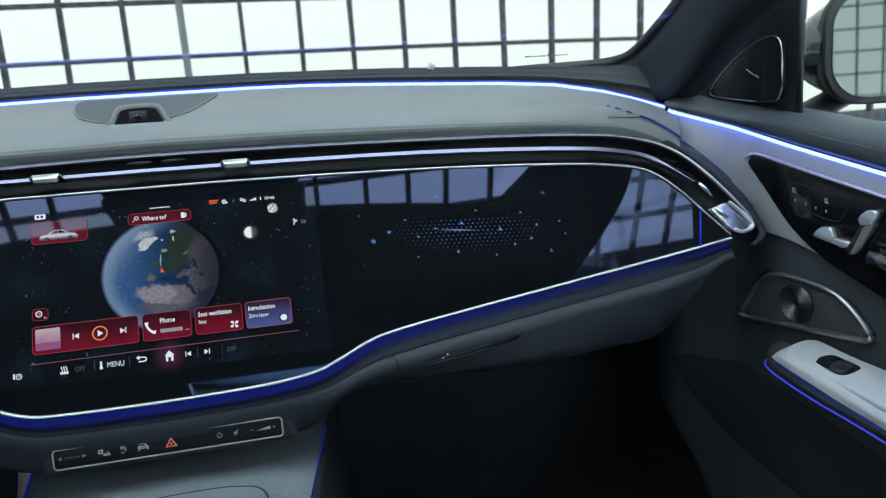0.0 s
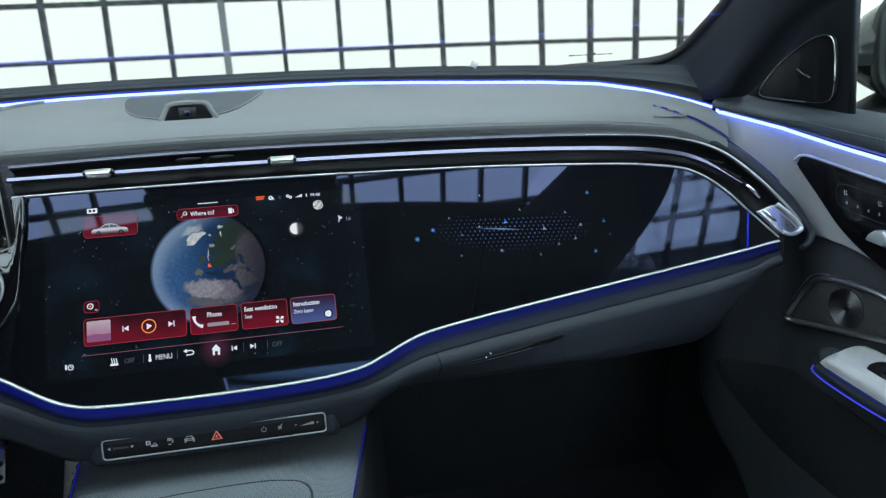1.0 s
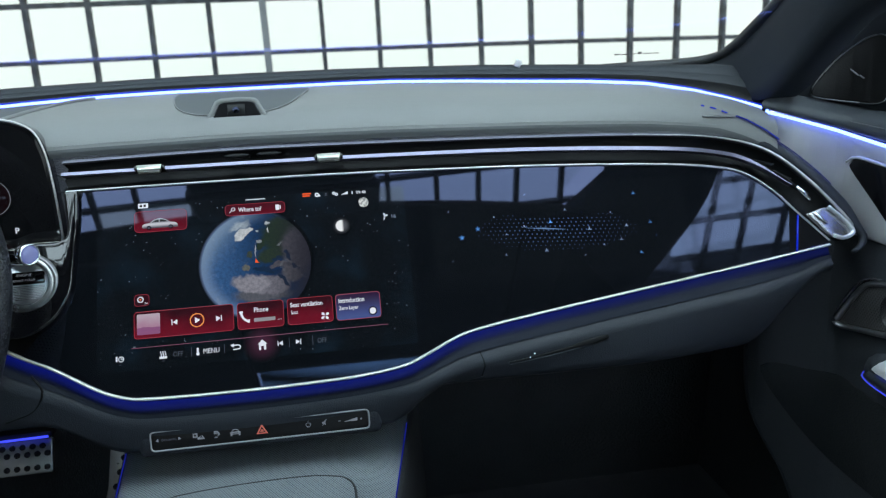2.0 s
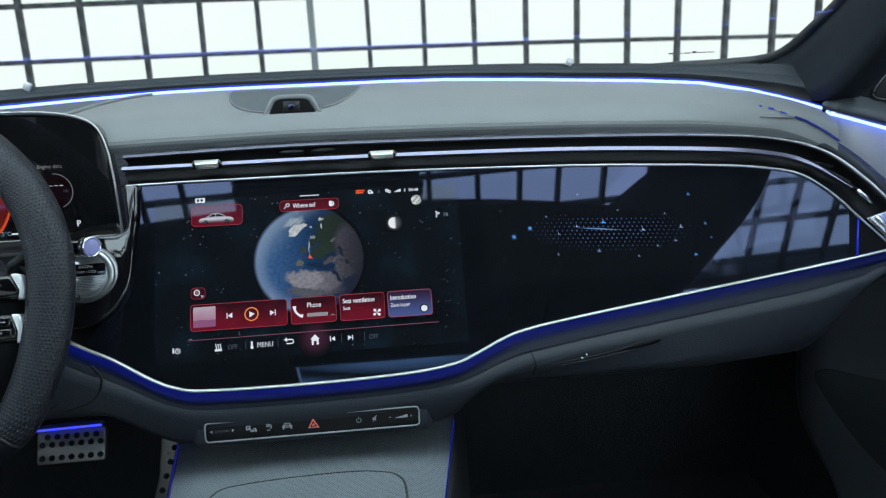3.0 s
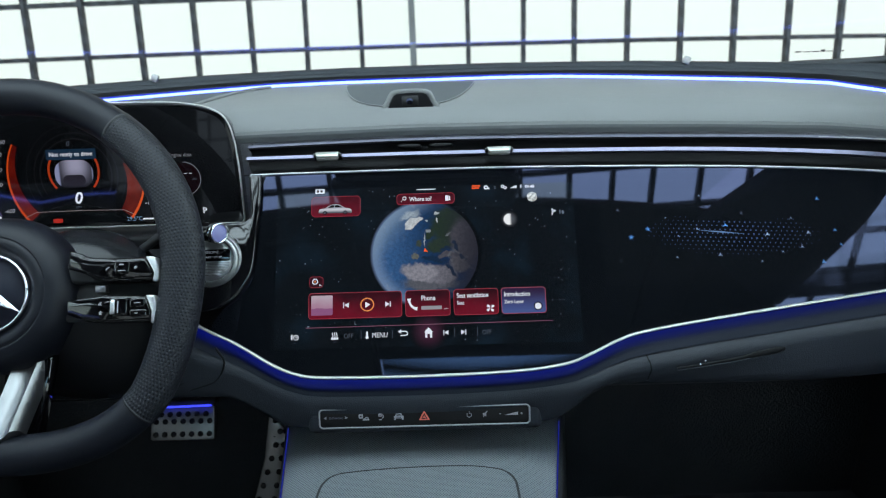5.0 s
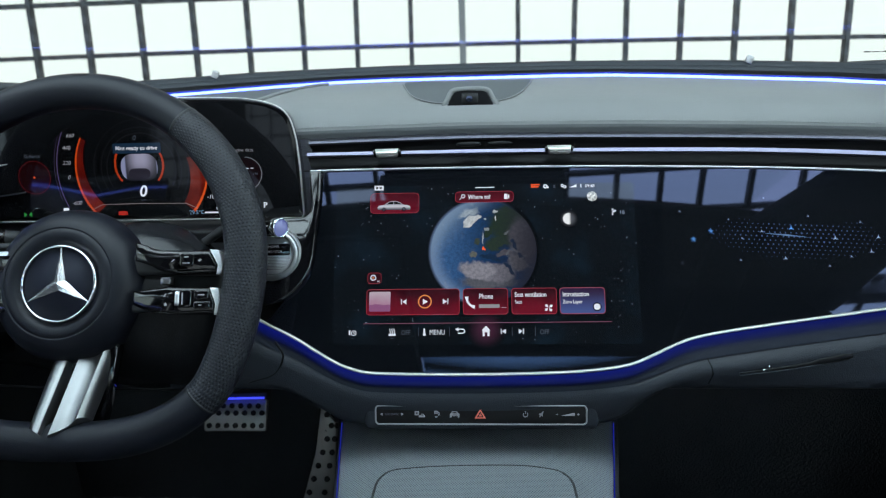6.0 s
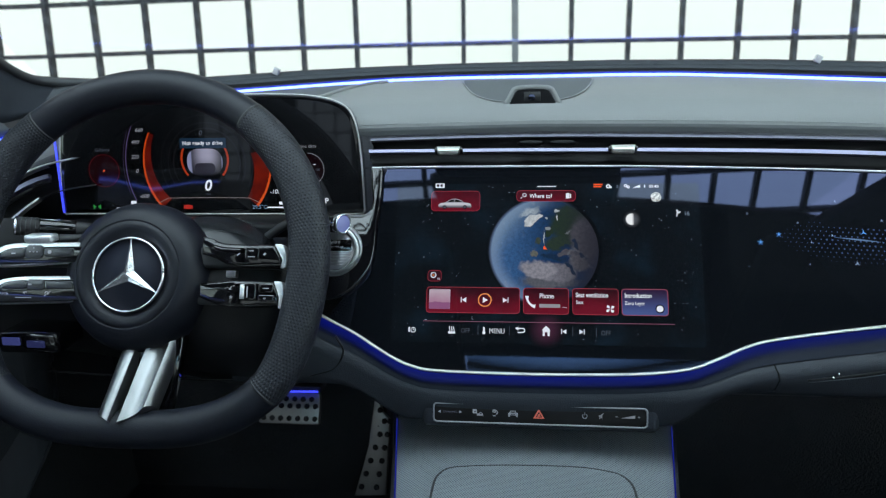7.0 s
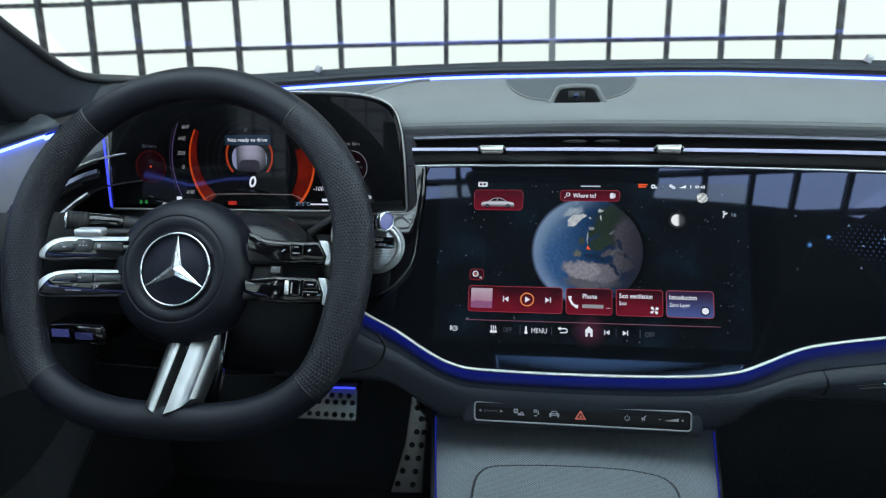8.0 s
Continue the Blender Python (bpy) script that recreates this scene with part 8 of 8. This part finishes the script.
    sp = smooth_line([(0.6450, 0.3870), (0.6382, 0.3985), (0.6259, 0.4180), (0.6179, 0.4290), (0.6105, 0.4350), (0.5990, 0.4385), (0.5826, 0.4397), (0.5606, 0.4396), (0.5397, 0.4366), (0.5250, 0.4300), (0.5104, 0.4185), (0.5005, 0.4085), (0.4998, 0.4042), (0.5062, 0.4012), (0.5224, 0.3990), (0.5512, 0.3952), (0.5826, 0.3912), (0.6168, 0.3872), (0.6389, 0.3846), (0.6450, 0.3870)], 80)[:-1]
    wing = smooth_line([(0.648, 0.388), (0.640, 0.403), (0.629, 0.421), (0.619, 0.4345), (0.609, 0.441), (0.596, 0.4435)], 40)
    fpart("outer_edge", tube([dr(y, z, 0.004) for y, z in wing], lambda t: 0.0006 + 0.0012 * math.sin(math.pi * t), n=8), DARK_CHROME, spk, "thin outer edge of the frame")
    fpart("grille", slab(dp(sp), 0.006, dm(0.0005), 0.001, uv=True), GRILLE, spk)
    fpart("frame", tube([dr(y, z, 0.002) for y, z in sp], 0.0036, 0.0026, n=10, closed=True), mat("satin_speaker_frame", (0.34, 0.345, 0.36), 0.30, 0.9, vary=0.05, wear=0.2), spk, "satin dark chrome frame")
    cone = DOOR @ Matrix.Translation(((0.6 - 0.5776) / 0.984, 0.415 - 0.5, 0.0012))
    ridges = [(0.0190 - 0.0005 * k, 0.0010 - 0.00035 * (k % 2) - 0.0000012 * k * k) for k in range(32)]
    fpart("cone", lathe([(0.0192, 0.0)] + ridges + [(0.0028, 0.0008), (0.0, 0.0008)], cone, 48), mat("dark_turned_metal", (0.075, 0.075, 0.08), 0.36, 0.9, vary=0.05), spk, "ridged turned metal cone", smooth=False)
    fpart("cap", lathe([(0.0030, 0), (0.0026, 0.0004), (0.0, 0.0006)], cone, 24), GRILLE, spk)
    # armrest
    arm = thing("armrest", (0.57, 0.42, 0.36), "pale grey leather armrest with window switch and blue light line", "armrest")
    outl = smooth_line([(0.5565, 0.533), (0.560, 0.543), (0.571, 0.553), (0.588, 0.560), (0.599, 0.561), (0.606, 0.553), (0.606, 0.52), (0.610, 0.473), (0.640, 0.25), (0.66, 0.0)], 60) + smooth_line([(0.53, 0.0), (0.545, 0.2), (0.5565, 0.426), (0.557, 0.463), (0.557, 0.495), (0.556, 0.522)], 40)
    fpart("top", slab(outl, 0.010, Matrix.Translation((0, 0, 0.3845)), 0.003, 4), ARM_WHITE, arm, "pale grey leather top")
    inner = [(0.558, 0.545), (0.5565, 0.53), (0.555, 0.51), (0.552, 0.472), (0.547, 0.416), (0.536, 0.2), (0.528, 0.0)]
    line = [(0.566, 0.588), (0.571, 0.583), (0.563, 0.564), (0.559, 0.531), (0.557, 0.493), (0.557, 0.421), (0.55, 0.2), (0.545, 0.0)]
    ia, la = smooth_line([(0.575, 0.556)] + inner, 60), smooth_line([(0.585, 0.590)] + line[1:], 60)

    def between(k, z, out):
        return [Vector((a + (c - a) * k - out, b + (e - b) * k, z)) for (a, b), (c, e) in zip(ia, la)]
    fpart("side", loft([between(0.0, 0.383, -0.004), between(0.0, 0.3815, 0.003), between(0.18, 0.378, 0.004), between(0.34, 0.3735, 0.0045)], flip=True), ARM_WHITE, arm, "grey leather side")
    fpart("side_light", tube(between(0.36, 0.3712, -0.0005), 0.0006, n=6), lit("hidden_blue_guide", (0.03, 0.06, 1.0), 5.0), arm, "deep blue light under the leather edge")
    fpart("lower_side", loft([between(0.30, 0.374, -0.004), between(0.34, 0.3700, -0.0035), between(0.42, 0.3690, 0.001), between(0.50, 0.3685, 0.0042), between(0.75, 0.362, 0.004), between(1.0, 0.3575, 0.001), between(1.1, 0.352, -0.012), between(1.2, 0.33, -0.04)], flip=True), COWL, arm, "dark lower side")
    fpart("blue_line", tube(between(1.0, 0.357, 0.002), 0.0008, n=6), lit("armrest_light_line", (0.07, 0.10, 1.0), 0.7), arm, "fine blue light line")
    fpart("tip", tube([(0.585, 0.566, 0.366), (0.572, 0.5605, 0.369), (0.562, 0.553, 0.372)], lambda t: 0.004 + 0.012 * (1 - abs(2 * t - 1)), n=12), COWL, arm)
    sw = fpart("window_switch", slab(smooth_line([(0.567, 0.512), (0.576, 0.5185), (0.588, 0.5200), (0.5915, 0.514), (0.593, 0.491), (0.586, 0.4855), (0.571, 0.4815), (0.5655, 0.487), (0.567, 0.512)], 32)[:-1], 0.004, Matrix.Translation((0, 0, 0.3858)), 0.0010), BAR_BLACK, arm, "black window switch")
    fpart("rocker", slab(smooth_line([(0.5650, 0.4945), (0.5750, 0.5005), (0.5850, 0.5010), (0.5860, 0.4910), (0.578, 0.4845), (0.5680, 0.4815), (0.5640, 0.487), (0.5650, 0.4945)], 24)[:-1], 0.003, Matrix.Translation((0, 0, 0.3885)), 0.0013, 3), KEY_GREY, sw)
    # a row of stitches on the belt pad and the dark gap at the door's front edge
    for k in range(64):
        y = 0.640 - 0.0042 * k
        z = 0.5869 + (y - 0.6353) * 0.142
        a, b = dr(y, z, 0.0086), dr(y - 0.0024, z - 0.0003, 0.0086)
        fpart("stitch", tube([a, b], 0.00035, n=5), STITCH, root)
    fpart("door_gap", tube([dr(y, z, 0.0045) for y, z in ((0.7610, 0.5975), (0.7625, 0.5917), (0.7655, 0.5802), (0.7645, 0.5668))], 0.0022, 0.0022, n=8), DUCT, root, "dark gap between dashboard and door")
    return root


door(1), door(-1)

# outside mirror
mir = thing("wing_mirror", (0.85, 0.78, 0.56), "black wing mirror outside the side window", "mirror")
rows = []
for k in range(11):
    t = k / 10
    wide, high = 0.133 + 0.004 * step(t, 0, 0.25) - 0.10 * t ** 3, 0.067 + 0.002 * step(t, 0, 0.25) - 0.052 * t ** 3
    rows.append([Vector((0.869 + wide * math.copysign(abs(math.cos(a)) ** 0.9, math.cos(a)), 0.707 - 0.23 * wide * math.cos(a) * (1 - t) + 0.15 * t, 0.650 + high * math.copysign(abs(math.sin(a)) ** 0.9, math.sin(a)))) for a in [2 * math.pi * j / 48 for j in range(48)]])
for nm, finish, label, upper_half in (("cap", mat("grey_metallic_paint", (0.13, 0.138, 0.15), 0.22, 0.55, coat=1.0, vary=0.04), "glossy grey painted cap", True), ("housing", mat("satin_black_shell", (0.010, 0.011, 0.014), 0.24, vary=0.05, spec=0.4), "black lower shell", False)):
    bm = loft(rows, close=True)
    bm.verts.ensure_lookup_table()
    bm.faces.new([bm.verts[len(bm.verts) - 48 + j] for j in range(48)])
    bmesh.ops.recalc_face_normals(bm, faces=bm.faces)
    bmesh.ops.bisect_plane(bm, geom=bm.verts[:] + bm.edges[:] + bm.faces[:], plane_co=(0, 0, 0.632 if upper_half else 0.6315), plane_no=(0, 0, -1 if upper_half else 1), clear_outer=True)
    part(nm, bm, finish, mir, label)
GL = plane_at((0.866, 0.702, 0.652), (1, -0.23, 0), (0, 0.05, 1))
part("glass_rim", slab(rounded(-0.133, -0.066, 0.133, 0.066, 0.046, 8), 0.014, GL, 0.003, 3), MATT_BLACK, mir)
part("mirror_glass", slab(rounded(-0.124, -0.058, 0.124, 0.058, 0.040, 8), 0.002, GL @ Matrix.Translation((0, 0, 0.0015))), MIRROR, mir, "bright mirror glass", smooth=False)
part("foot", tube([(0.82, 0.77, 0.605), (0.75, 0.77, 0.575), (0.70, 0.76, 0.560)], 0.03, 0.010, n=12), MATT_BLACK, mir)
